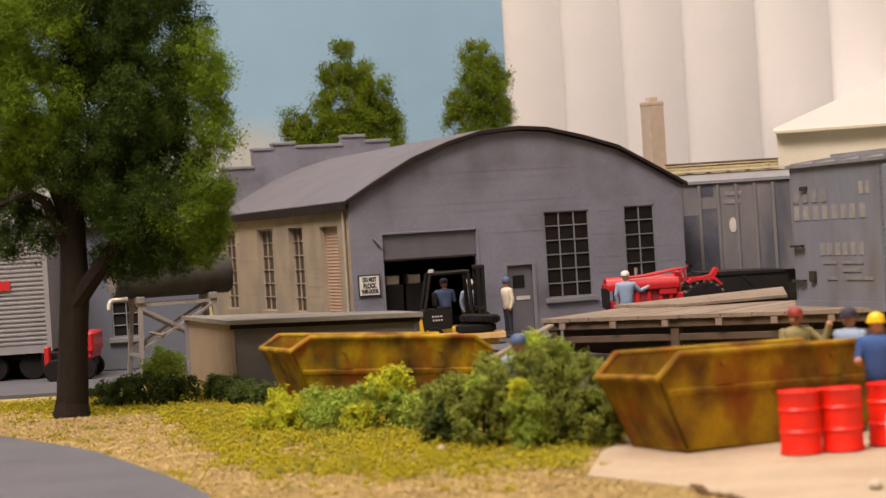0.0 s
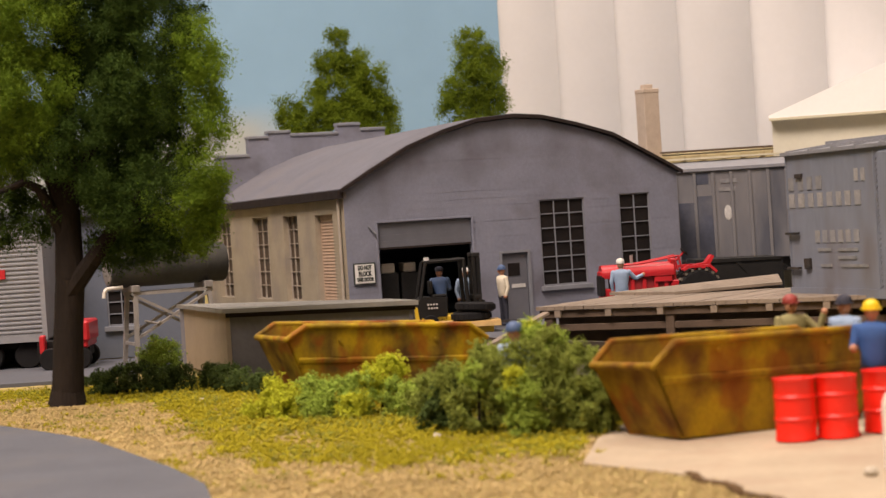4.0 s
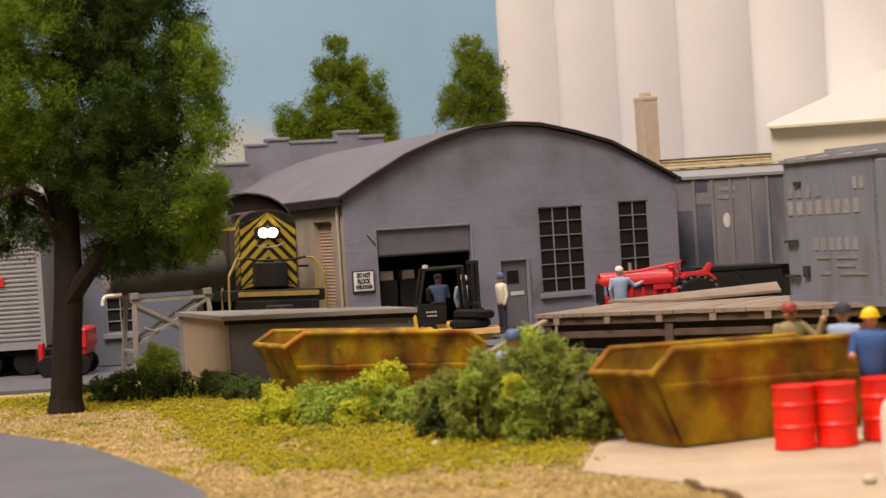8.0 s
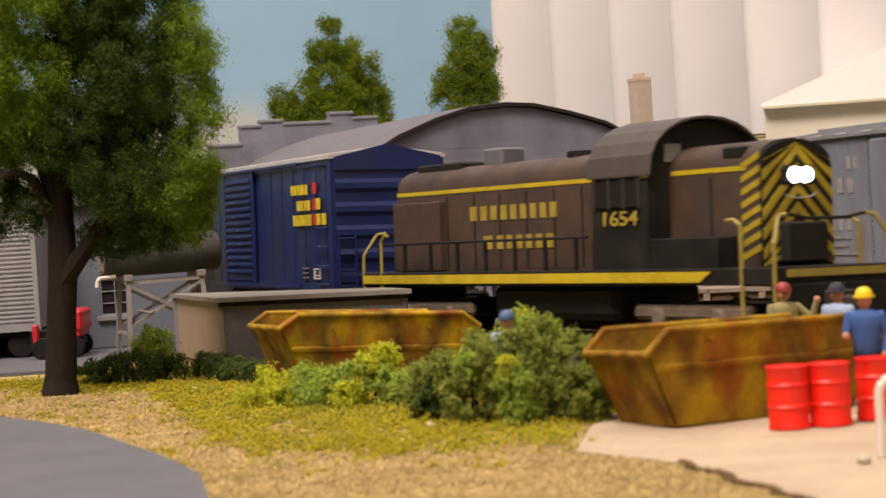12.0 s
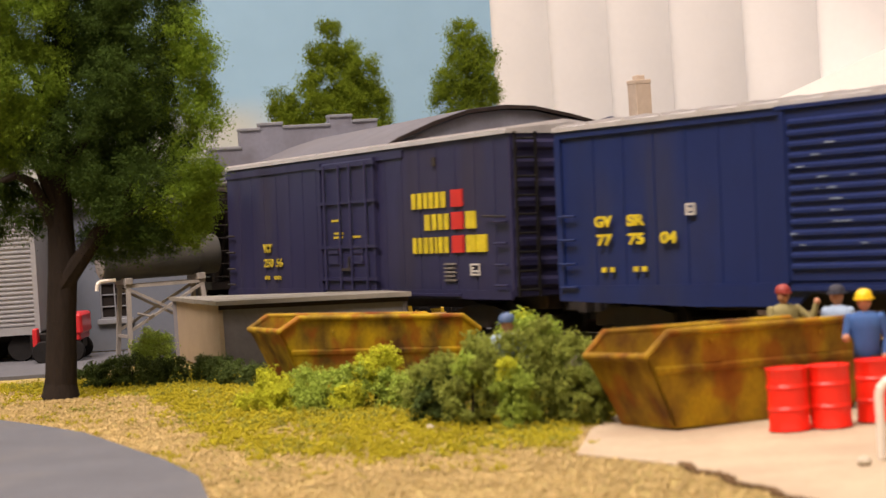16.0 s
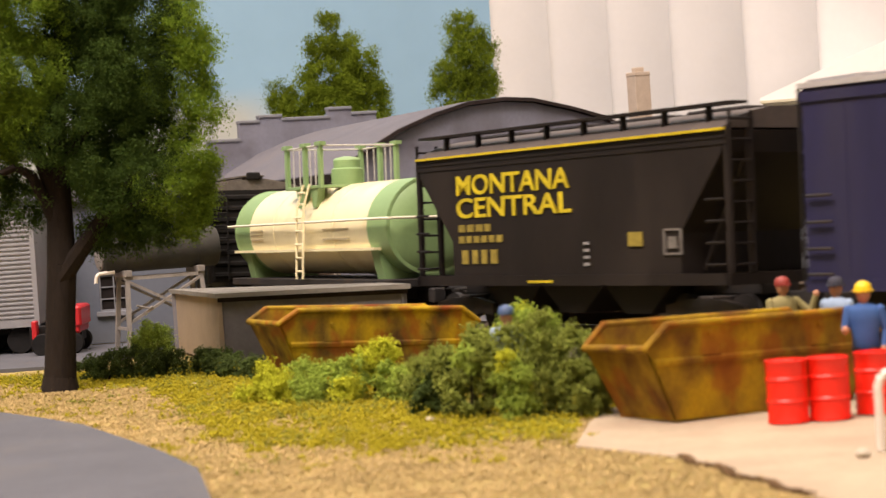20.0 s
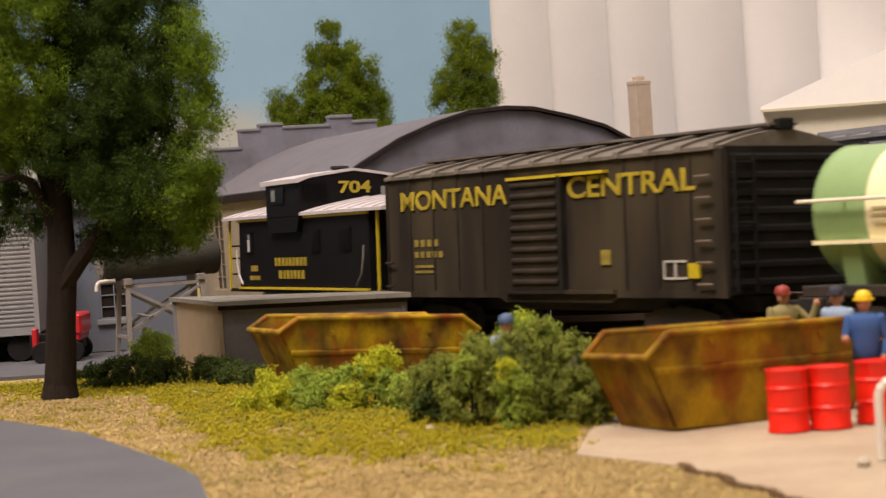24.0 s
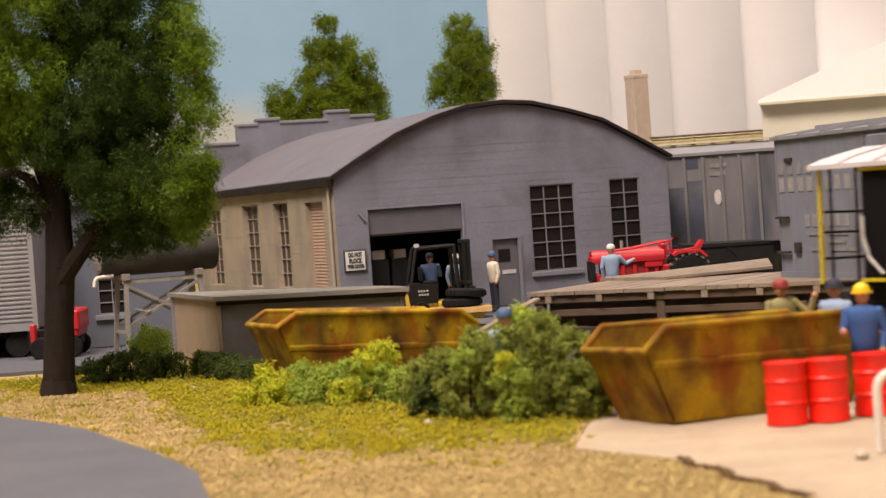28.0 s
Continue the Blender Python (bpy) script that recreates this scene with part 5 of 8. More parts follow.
# -- road switcher locomotive --
def locomotive():
    W = 2.95
    c = thing("locomotive", P(0, 0), "brown-black road switcher locomotive model with yellow stripes, headlight lit", "locomotive", "train cars")
    m, b, ys = M["loco"], M["black"], M["loco_stripe"]
    y0, y1, cy = 0.62, 2.33, 1.475

    def hood(x0, x1, z0, zs, zt, n=10):
        prof = [(y0, z0), (y0, zs)]
        for i in range(1, n):
            a = math.pi * i / n
            prof.append((cy - (cy - y0) * math.cos(a) ** 1 if abs(math.cos(a)) > 1e-6 else cy, zs + (zt - zs) * math.sin(a) ** 0.75))
        prof += [(y1, zs), (y1, z0)]
        return Geo().prism(prof, "x", x0, x1)
    part("frame", Geo().box(-7.1, 7.15, 0.02, W - 0.02, 1.12, 1.44, 0.02), b, c)
    for y in (0.0, W - 0.03):
        part("sill_stripe", Geo().prism([(-7.1, 1.18), (5.2, 1.18), (5.55, 1.38), (-7.1, 1.38)], "y", y - 0.01, y + 0.04), ys, c, "yellow sill stripe")
    part("long_hood", hood(-6.45, 1.95, 1.4, 3.3, 3.86), m, c, "brown rounded long hood", smooth=True)
    part("short_hood", hood(3.72, 6.15, 1.4, 3.3, 3.8), m, c, "brown rounded short hood", smooth=True)
    nose = part("nose", hood(6.15, 6.24, 1.42, 3.28, 3.76), b, c)
    # chevron stripes on the nose
    g0 = []
    for i in range(-2, 9):
        zb = 0.85 + i * 0.36
        for s in (-1, 1):
            pts = []
            ya, yb = 0.0, 0.84
            for yy, dz in ((ya, 0.86), (ya, 0.86 + 0.19), (yb, 0.19), (yb, 0.0)):
                pts.append((cy + s * yy, zb + dz))
            lim = []
            for yy, zz in pts:
                top = 3.28 + 0.44 * max(0.0, 1 - ((yy - cy) / 0.86) ** 2) ** 0.5
                lim.append((yy, min(max(zz, 1.46), top)))
            if max(z for _, z in lim) - min(z for _, z in lim) < 0.1:
                continue
            part("chevron", Geo().prism(lim, "x", 6.235, 6.262), M["nose_yellow"], nose)
    for y in (y0 - 0.012, y1 - 0.012):
        part("hood_stripe", Geo().box(-6.45, 1.9, y, y + 0.025, 3.22, 3.31), ys, c, "yellow hood stripe")
        part("hood_stripe", Geo().box(3.8, 5.85, y, y + 0.025, 3.22, 3.31), ys, c)
    for i in range(8):
        z = 1.55 + 0.24 * i
        part("side_chevron", Geo().prism([(5.72, z), (6.2, z + 0.2), (6.2, z + 0.32), (5.72, z + 0.12)], "y", y0 - 0.012, y0 + 0.01), M["nose_yellow"], c)
    # cab with the arched roof
    n = 12
    arch = [(0.08 + (W - 0.16) * (1 - math.cos(math.pi * i / n)) / 2, 3.3 + 1.06 * math.sin(math.pi * i / n) ** 0.85) for i in range(n + 1)]
    cab = part("cab", Geo().prism([(0.08, 1.4), *[(y, z - 0.06) for y, z in arch], (W - 0.08, 1.4)], "x", 1.9, 3.72), b, c, "black cab", smooth=False)
    arch2 = [(0.02 + (W - 0.04) * (1 - math.cos(math.pi * i / n)) / 2, 3.3 + 1.1 * math.sin(math.pi * i / n) ** 0.85) for i in range(n + 1)]
    part("cab_roof", Geo().prism([(0.02, 3.24), *arch2, (W - 0.02, 3.24), *[(y, z - 0.05) for y, z in arch2[::-1]]], "x", 1.82, 3.9), M["loco_roof"], cab, "dark arched cab roof", smooth=False)
    copies("cab_window", Geo().box(0, 0.42, 0.03, 0.1, 2.66, 3.18), M["dark_glass"], cab, [(2.08, 0, 0), (2.56, 0, 0), (3.04, 0, 0)])
    copies("window_post", Geo().box(-0.04, 0.04, 0.02, 0.1, 2.62, 3.22), M["steel_dark"], cab, [(2.04, 0, 0), (2.53, 0, 0), (3.01, 0, 0), (3.5, 0, 0)])
    part("front_window", Geo().box(3.70, 3.75, 0.5, 0.9, 3.5, 3.85), M["cab_glass"], cab)
    part("front_window", Geo().box(3.70, 3.75, 2.05, 2.45, 3.5, 3.85), M["cab_glass"], cab)
    part("cab_stripe", Geo().box(3.5, 3.72, 0.05, 0.09, 3.2, 3.29), ys, cab)
    lettering("road_number", "1654", 0.40, M["loco_gold"], cab, 2.2, 0.045, 2.3, bold=0.004, width=1.1)
    part("battery_box", Geo().box(1.8, 5.6, 0.1, 0.62, 1.42, 2.02, 0.02), b, c)
    part("battery_box", Geo().box(-6.4, -4.4, 0.45, 0.64, 1.45, 3.05, 0.02), m, c)
    part("exhaust_stack", Geo().box(-3.6, -2.85, cy - 0.32, cy + 0.32, 3.7, 4.2, 0.05), M["door_grey"], c)
    part("radiator_hatch", Geo().box(-6.1, -4.3, cy - 0.5, cy + 0.5, 3.75, 3.95, 0.04), b, c)
    part("fan_cowl", Geo().lathe([(0.4, 0), (0.4, 0.12), (0.1, 0.14)], 16, (-0.2, cy, 3.82)), b, c)
    copies("hood_door", Geo().box(-0.02, 0.02, y0 - 0.015, y0 + 0.02, 1.5, 3.15), b, c, [(x, 0, 0) for x in (-4.3, -3.2, -2.2, -1.2, -0.2, 0.8, 4.9)])
    part("number_housing", Geo().box(5.2, 5.75, y0 + 0.02, y0 + 0.3, 3.45, 3.68, 0.03), b, c)
    # headlight
    hl = part("headlight_housing", Geo().box(6.22, 6.36, cy - 0.42, cy + 0.36, 2.93, 3.28, 0.05), b, c)
    copies("headlight", Geo().lathe([(0.145, 0.0), (0.145, 0.03), (0.08, 0.05)], 20).turn(Matrix.Rotation(radians(90), 4, "Y")), M["lamp_glass"], hl, [(6.35, cy - 0.17, 3.11), (6.35, cy + 0.11, 3.11)], "glowing white headlight lens")
    part("nose_grab", Geo().pipe([(6.3, cy - 0.35, 2.75), (6.36, cy - 0.15, 2.68), (6.36, cy + 0.2, 2.7), (6.3, cy + 0.45, 2.8)], 0.014), M["gn_text"], c)
    part("nose_plate", Geo().box(6.24, 6.5, cy - 0.5, cy + 0.5, 1.5, 2.25, 0.04), b, c)
    # pilot, beam and steps
    part("end_beam", Geo().box(7.1, 7.2, 0.3, W - 0.25, 1.26, 1.40), M["rail_yellow"], c, "dull yellow end beam")
    part("end_beam", Geo().box(-7.2, -7.1, 0.3, W - 0.25, 1.26, 1.40), M["rail_yellow"], c)
    for sx in (-1, 1):
        a, bb = sorted((sx * 6.75, sx * 7.2))
        part("pilot", Geo().box(a, bb, 0.25, W - 0.25, 0.35, 1.14, 0.03), b, c)
        part("coupler_pocket", Geo().box(min(sx * 7.2, sx * 7.32), max(sx * 7.2, sx * 7.32), cy - 0.4, cy + 0.4, 0.55, 1.0, 0.03), M["steel_dark"], c)
        part("coupler", Geo().box(min(sx * 7.2, sx * 7.75), max(sx * 7.2, sx * 7.75), cy - 0.14, cy + 0.14, 0.62, 0.9, 0.04), M["steel_dark"], c)
        for y in (0.05, W - 0.55):
            copies("step", Geo().box(min(sx * 6.3, sx * 7.0), max(sx * 6.3, sx * 7.0), y, y + 0.5, 0, 0.05), b, c, [(0, 0, 0.45), (0, 0, 0.8), (0, 0, 1.1)])
        for y in (0.04, W - 0.04):
            part("step_rail", Geo().pipe([(sx * 6.3, y, 0.5), (sx * 6.3, y, 2.2), (sx * 6.12, y, 2.32), (sx * 5.95, y, 2.3)], 0.038), M["rail_yellow"], c, "dull yellow hand rail", smooth=True)
            part("step_rail", Geo().pipe([(sx * 7.12, y, 0.5), (sx * 7.12, y, 1.85), (sx * 6.95, y + (0.28 if y < 1 else -0.28), 2.35), (sx * 6.9, y + (0.5 if y < 1 else -0.5), 2.38)], 0.038), M["rail_yellow"], c, "dull yellow hand rail", smooth=True)
    part("end_rail", Geo().pipe([(6.95, 0.55, 2.38), (6.95, 1.0, 2.3), (6.95, 1.95, 2.3), (6.95, 2.4, 2.38)], 0.035), b, c)
    copies("rail_post", Geo().box(-0.04, 0.04, 0.04, 0.1, 1.4, 2.1), b, c, [(x, 0, 0) for x in (-6.4, -5.3, -4.2, -3.1, -2.0, -0.9, 0.2, 1.3)])
    part("side_rail", Geo().rod((-6.5, 0.07, 2.1), (1.7, 0.07, 2.1), 0.03, 6), b, c)
    part("side_rail", Geo().rod((-6.5, W - 0.07, 2.1), (5.5, W - 0.07, 2.1), 0.03, 6), b, c)
    bars("lettering_bar", c, -3.35, 2.56, (0.32, 0.3, 0.3, 0.28, 0.28, 0.28, 0.26, 0.26, 0.28), 0.32, M["loco_gold"], 0.09, y0 - 0.02)
    bars("lettering_bar", c, -2.85, 1.92, (0.42, 0.28, 0.26, 0.26, 0.26, 0.28, 0.28), 0.30, M["loco_gold"], 0.1, y0 - 0.02)
    part("fuel_tank", Geo().box(-2.2, 2.2, 0.35, W - 0.35, 0.4, 1.15, 0.15), b, c)
    for x in (-4.6, 4.6):
        WHEELS.extend(truck(c, x, W))
        g = Geo().box(x - 1.7, x + 1.7, 0.25, 0.45, 0.45, 0.75, 0.08)
        part("truck_frame", g, M["truck_dust"], c, "dusty brown truck frame")
        copies("axle_box", Geo().lathe([(0.2, -0.12), (0.2, 0.0), (0.14, 0.05)], 12).turn(Matrix.Rotation(radians(90), 4, "X")), M["truck_dust"], c, [(x - 0.85, 0.22, 0.5), (x + 0.85, 0.22, 0.5)], smooth=True)
    # both ends are drawn out a little
    def drawn(x):
        return 4.05 + (x - 4.05) * 1.08 if x > 4.05 else x * 1.05 if x < 0 else x
    done = set()
    for ob in c.children_recursive:
        if ob.parent == c or ob.parent.parent == c and ob.parent.type == "MESH":
            x = ob.matrix_basis.translation.x / S
            if x > 4.05 or x < 0:
                ob.matrix_basis.translation.x = drawn(x) * S
            elif ob.type == "MESH" and ob.data not in done:
                done.add(ob.data)
                for v in ob.data.vertices:
                    v.co.x = drawn(v.co.x / S) * S
    return c


# each car: its place along the train, the distance of its bogies
CARS = [(locomotive(), 34.52, 9.0), (blue_boxcar(), 17.4, 13.0), (indigo_boxcar(), -0.07, 13.0), (hopper_car(), -15.8, 9.0),
        (tank_car(), -28.95, 7.6), (brown_boxcar(), -42.07, 9.5), (caboose(), -53.87, 7.2)]

# ---- loading dock of weathered timber ----
dock = thing("loading_dock", P(0, 0, 0), "weathered timber loading dock on posts", "loading dock")
A, B = Vector((2.03, 47.32)), Vector((14.0, 40.01))
U = (B - A).normalized()
V = Vector((-U.y, U.x))
LEN = (B - A).length
rnd = random.Random(11)
deck_z = 1.1
x = 0.0
TURN = math.degrees(math.atan2(U.y, U.x))
BASE = P(A.x, A.y, 0, TURN)
while x < LEN:
    w = 0.26
    d0, d1 = -0.03 * rnd.random(), (4.9 if x > 1.2 else 4.4) + 0.1 * rnd.random()
    pl = part("deck_plank", Geo().box(x, x + w - 0.01, d0, d1, deck_z - 0.09 + 0.012 * rnd.random(), deck_z + 0.012 * rnd.random()), M["dock"], dock)
    pl.matrix_basis = BASE
    x += w
# the rearmost sheet is added as a dark stand-in for shade under the deck
for nm, z0, z1, y0, y1 in (("edge_beam", 0.82, 1.0, 0.06, 0.26), ("lower_beam", 0.5, 0.66, 0.12, 0.26), ("skirt_board", 0.0, 0.8, 1.0, 1.08)):
    part(nm, Geo().box(0.05, LEN, y0, y1, z0, z1, 0.01), M["dock_dark"], dock).matrix_basis = BASE
part("edge_beam", Geo().box(0.05, 0.25, 0.3, 4.5, 0.8, 1.0, 0.01), M["dock_dark"], dock).matrix_basis = BASE
for i in range(9):
    for y in (0.2, 2.4, 4.6):
        if i % 2:
            continue
        part("post", Geo().box(0.15 + i * 1.6, 0.37 + i * 1.6, y - 0.11, y + 0.11, 0.0, 0.82, 0.015), M["dock_dark"], dock).matrix_basis = BASE
for i in range(9):
    part("joist_end", Geo().box(0.5 + i * 1.35, 0.66 + i * 1.35, -0.02, 0.1, 0.84, 1.0), M["dock"], dock).matrix_basis = BASE
ramp = thing("dock_ramp", P(0, 0, 0), "broad weathered plank ramp rising from the dock", "ramp")
for i in range(5):
    ka, kb = i / 5, (i + 1) / 5 - 0.02
    near, far = ((5.6, 49.3, 1.11), (8.35, 49.5, 1.18)), ((4.1, 51.3, 1.11), (8.7, 52.2, 1.29))
    q = [Vector(near[0]).lerp(Vector(far[0]), ka), Vector(near[1]).lerp(Vector(far[1]), ka), Vector(near[1]).lerp(Vector(far[1]), kb), Vector(near[0]).lerp(Vector(far[0]), kb)]
    v = [tuple(p) for p in q] + [(p.x, p.y, p.z + 0.07) for p in q]
    part("ramp_plank", Geo().add(v, [(0, 3, 2, 1), (4, 5, 6, 7), (0, 1, 5, 4), (1, 2, 6, 5), (2, 3, 7, 6), (3, 0, 4, 7)]), M["dock"], ramp)
part("ramp_bearer", Geo().prism([(6.6, 49.6), (8.3, 49.75), (8.3, 49.9), (6.6, 49.75)], "z", 1.09, 1.14), M["dock_dark"], ramp)
solo("plank", Geo().box(-1.1, 1.1, -0.14, 0.14, 0, 0.07, 0.01), M["dock"], P(1.35, 46.6, 0.52, 25, 0, -22), "loose board leaning against the dock", "plank")

# ---- standing freight cars ----
gn = thing("boxcar", P(8.0, 46.3, 0.12, -72), "faded blue-grey boxcar with worn white lettering", "boxcar", "standing cars")
part("body", Geo().box(0, 12.4, 0.03, 2.9, 1.05, 4.22, 0.02), M["gn"], gn)
part("side_sill", Geo().box(0, 12.4, 0.0, 0.06, 0.92, 1.12), M["gn"], gn)
g = Geo().prism([(-0.05, 4.2), (-0.05, 4.28), (1.46, 4.44), (2.97, 4.28), (2.97, 4.2)], "x", -0.05, 12.45)
part("roof", g, M["roof_dull"], gn)
copies("roof_rib", Geo().prism([(-0.06, 4.22), (-0.06, 4.31), (1.46, 4.47), (2.98, 4.31), (2.98, 4.22)], "x", -0.05, 0.05), M["roof_dull"], gn, [(0.3 + i * 1.05, 0, 0) for i in range(12)])
part("running_board", Geo().box(-0.1, 12.5, 1.2, 1.75, 4.4, 4.5), M["roof_dull"], gn)
copies("rivet_strip", Geo().box(-0.02, 0.02, 0.01, 0.05, 1.15, 4.15), M["gn"], gn, [(0.08, 0, 0), (4.05, 0, 0), (4.25, 0, 0), (6.5, 0, 0)])
rv = Geo()
for i in range(24):
    rv.box(4.13, 4.17, 0.0, 0.03, 1.2 + i * 0.125, 1.24 + i * 0.125)
part("rivets", rv, M["gn"], gn)["kind"] = "stuff"
part("door", Geo().box(4.35, 6.6, -0.05, 0.04, 1.12, 4.1, 0.02), M["gn"], gn)
for z in (2.36, 1.55):
    part("grab_iron", Geo().box(0.05, 0.6, -0.09, 0.0, z, z + 0.05), M["steel_dark"], gn)
part("tack_board", Geo().box(0.8, 1.05, -0.04, 0.04, 1.55, 1.8), M["steel_dark"], gn)
part("tack_board", Geo().box(0.55, 0.85, -0.03, 0.04, 3.66, 3.76), M["steel_dark"], gn)
bars("lettering_bar", gn, 0.15, 3.38, (0.32, 0.3, 0.28, 0.32), 0.3, M["gn_faint"], 0.14, 0.015)
bars("lettering_bar", gn, 0.15, 2.98, (0.32, 0.34, 0.3, 0.3, 0.3, 0.26, 0.3, 0.32), 0.32, M["gn_text"], 0.13, 0.015)
bars("lettering_bar", gn, 1.3, 2.16, (0.26, 0.26, 0.26, 0.26, 0.26, 0.26), 0.28, M["gn_text"], 0.09, 0.015)
for z, w, x in ((1.96, 0.9, 2.3), (1.78, 0.8, 2.3), (1.6, 1.2, 2.4), (1.96, 0.6, 1.4), (1.6, 0.5, 1.5)):
    part("stencil_bar", Geo().box(x, x + w, 0.01, 0.05, z, z + 0.07), M["gn_faint"], gn)
bars("stencil_bar", gn, 3.2, 3.5, (0.2, 0.2), 0.28, M["gn_text"], 0.1, 0.015)
for xx in (2.2, 10.2):
    truck(gn, xx, 2.9)
part("underframe", Geo().box(0.2, 12.2, 1.0, 1.9, 0.7, 1.06), M["steel_dark"], gn)

gc = thing("boxcar", P(7.6, 66.2, 0.1, 0), "grey ribbed boxcar with soot stains", "boxcar", "standing cars")
part("body", Geo().box(0, 11, 0.05, 2.9, 1.3, 4.35, 0.02), M["grey_car"], gc)
copies("side_post", Geo().box(-0.05, 0.05, 0.0, 0.07, 1.3, 4.3), M["grey_car"], gc, [(0.2 + i * 0.62, 0, 0) for i in range(17)])
part("eave_rail", Geo().box(-0.05, 11.05, -0.04, 0.08, 4.34, 4.44), M["roof_dull"], gc)
part("roof", Geo().prism([(-0.03, 4.34), (-0.03, 4.44), (1.45, 4.72), (2.95, 4.44), (2.95, 4.34)], "x", -0.05, 11.05), M["roof_dull"], gc)
part("running_board", Geo().box(-0.1, 11, 1.2, 1.75, 4.78, 4.84), M["cream"], gc)
copies("stencil_bar", Geo().box(0, 0.55, 0.03, 0.06, 0, 0.14), M["gn_faint"], gc, [(1.7, 0, 3.9), (1.65, 0, 3.62)])
part("paint_patch", Geo().lathe([(0.16, 0), (0.16, 0.02), (0.1, 0.03)], 12).turn(Matrix.Translation((1.9, 0.05, 2.9)) @ Matrix.Rotation(radians(90), 4, "X") @ Matrix.Diagonal((0.8, 1.6, 1, 1))), M["white_mark"], gc)
for x0, x1, z0, z1 in ((0.25, 0.78, 1.4, 3.3), (0.87, 1.4, 1.4, 3.5), (0.87, 1.3, 3.9, 4.28)):
    part("soot_stain", Geo().box(x0, x1, 0.042, 0.052, z0, z1), M["soot"], gc, "dark blue-black soot stain")
truck(gc, 2.0, 2.9), truck(gc, 9.0, 2.9)
part("underframe", Geo().box(0.2, 10.8, 0.4, 2.4, 0.85, 1.32), M["steel_dark"], gc)

cr = thing("boxcar", P(6.9, 71.5, 0.1, 0), "ochre reefer car with a raised running board", "boxcar", "standing cars")
part("body", Geo().box(0, 12, 0, 2.9, 1.0, 4.98, 0.02), M["reefer"], cr)
part("roof", Geo().prism([(-0.03, 4.93), (-0.03, 5.02), (1.45, 5.2), (2.95, 5.02), (2.95, 4.93)], "x", -0.05, 12.05), M["reefer"], cr)
part("running_board", Geo().box(0, 12, 0.3, 0.9, 5.17, 5.23), M["dock_dark"], cr)
copies("board_bracket", Geo().box(-0.09, 0.09, -0.06, 0.12, 4.86, 5.06, 0.02), M["reefer"], cr, [(0.4 + i * 0.72, 0, 0) for i in range(16)])
truck(cr, 2.0, 2.9), truck(cr, 10.0, 2.9)

gd = thing("gondola", P(7.7, 61.4, 0.1, 0), "low black gondola with rounded end", "gondola", "standing cars")
part("body", Geo().prism([(0.0, 0.4), (0.0, 1.5), (2.62, 1.46), (2.72, 1.3), (2.72, 0.4)], "y", 0, 2.4), M["black"], gd)
part("side_rail", Geo().box(0, 2.65, -0.05, 0.02, 1.38, 1.46), M["black"], gd)
part("brace", Geo().prism([(1.2, 1.4), (1.35, 1.4), (2.3, 0.45), (2.15, 0.45)], "y", -0.03, 0.02), M["black"], gd)

# ---- small workers' figures: one plain mesh each ----
def merged(name, pieces, m, label, category, group):
    v, f, idx, mats = [], [], [], []
    for g, k in pieces:
        n = len(v)
        v += g.v
        f += [tuple(n + i for i in q) for q in g.f]
        if M[k] not in mats:
            mats.append(M[k])
        idx += [mats.index(M[k])] * len(g.f)
    me = bpy.data.meshes.new(name)
    me.from_pydata([(a * S, b * S, c * S) for a, b, c in v], [], f)
    for q in mats:
        me.materials.append(q)
    me.polygons.foreach_set("material_index", idx)
    me.polygons.foreach_set("use_smooth", [True] * len(f))
    bm = bmesh.new()
    bm.from_mesh(me)
    bmesh.ops.recalc_face_normals(bm, faces=bm.faces)
    bm.to_mesh(me)
    bm.free()
    me.set_sharp_from_angle(angle=radians(50))
    ob = new(name, me)
    ob.matrix_basis = m
    return tagged(ob, label, category, group)


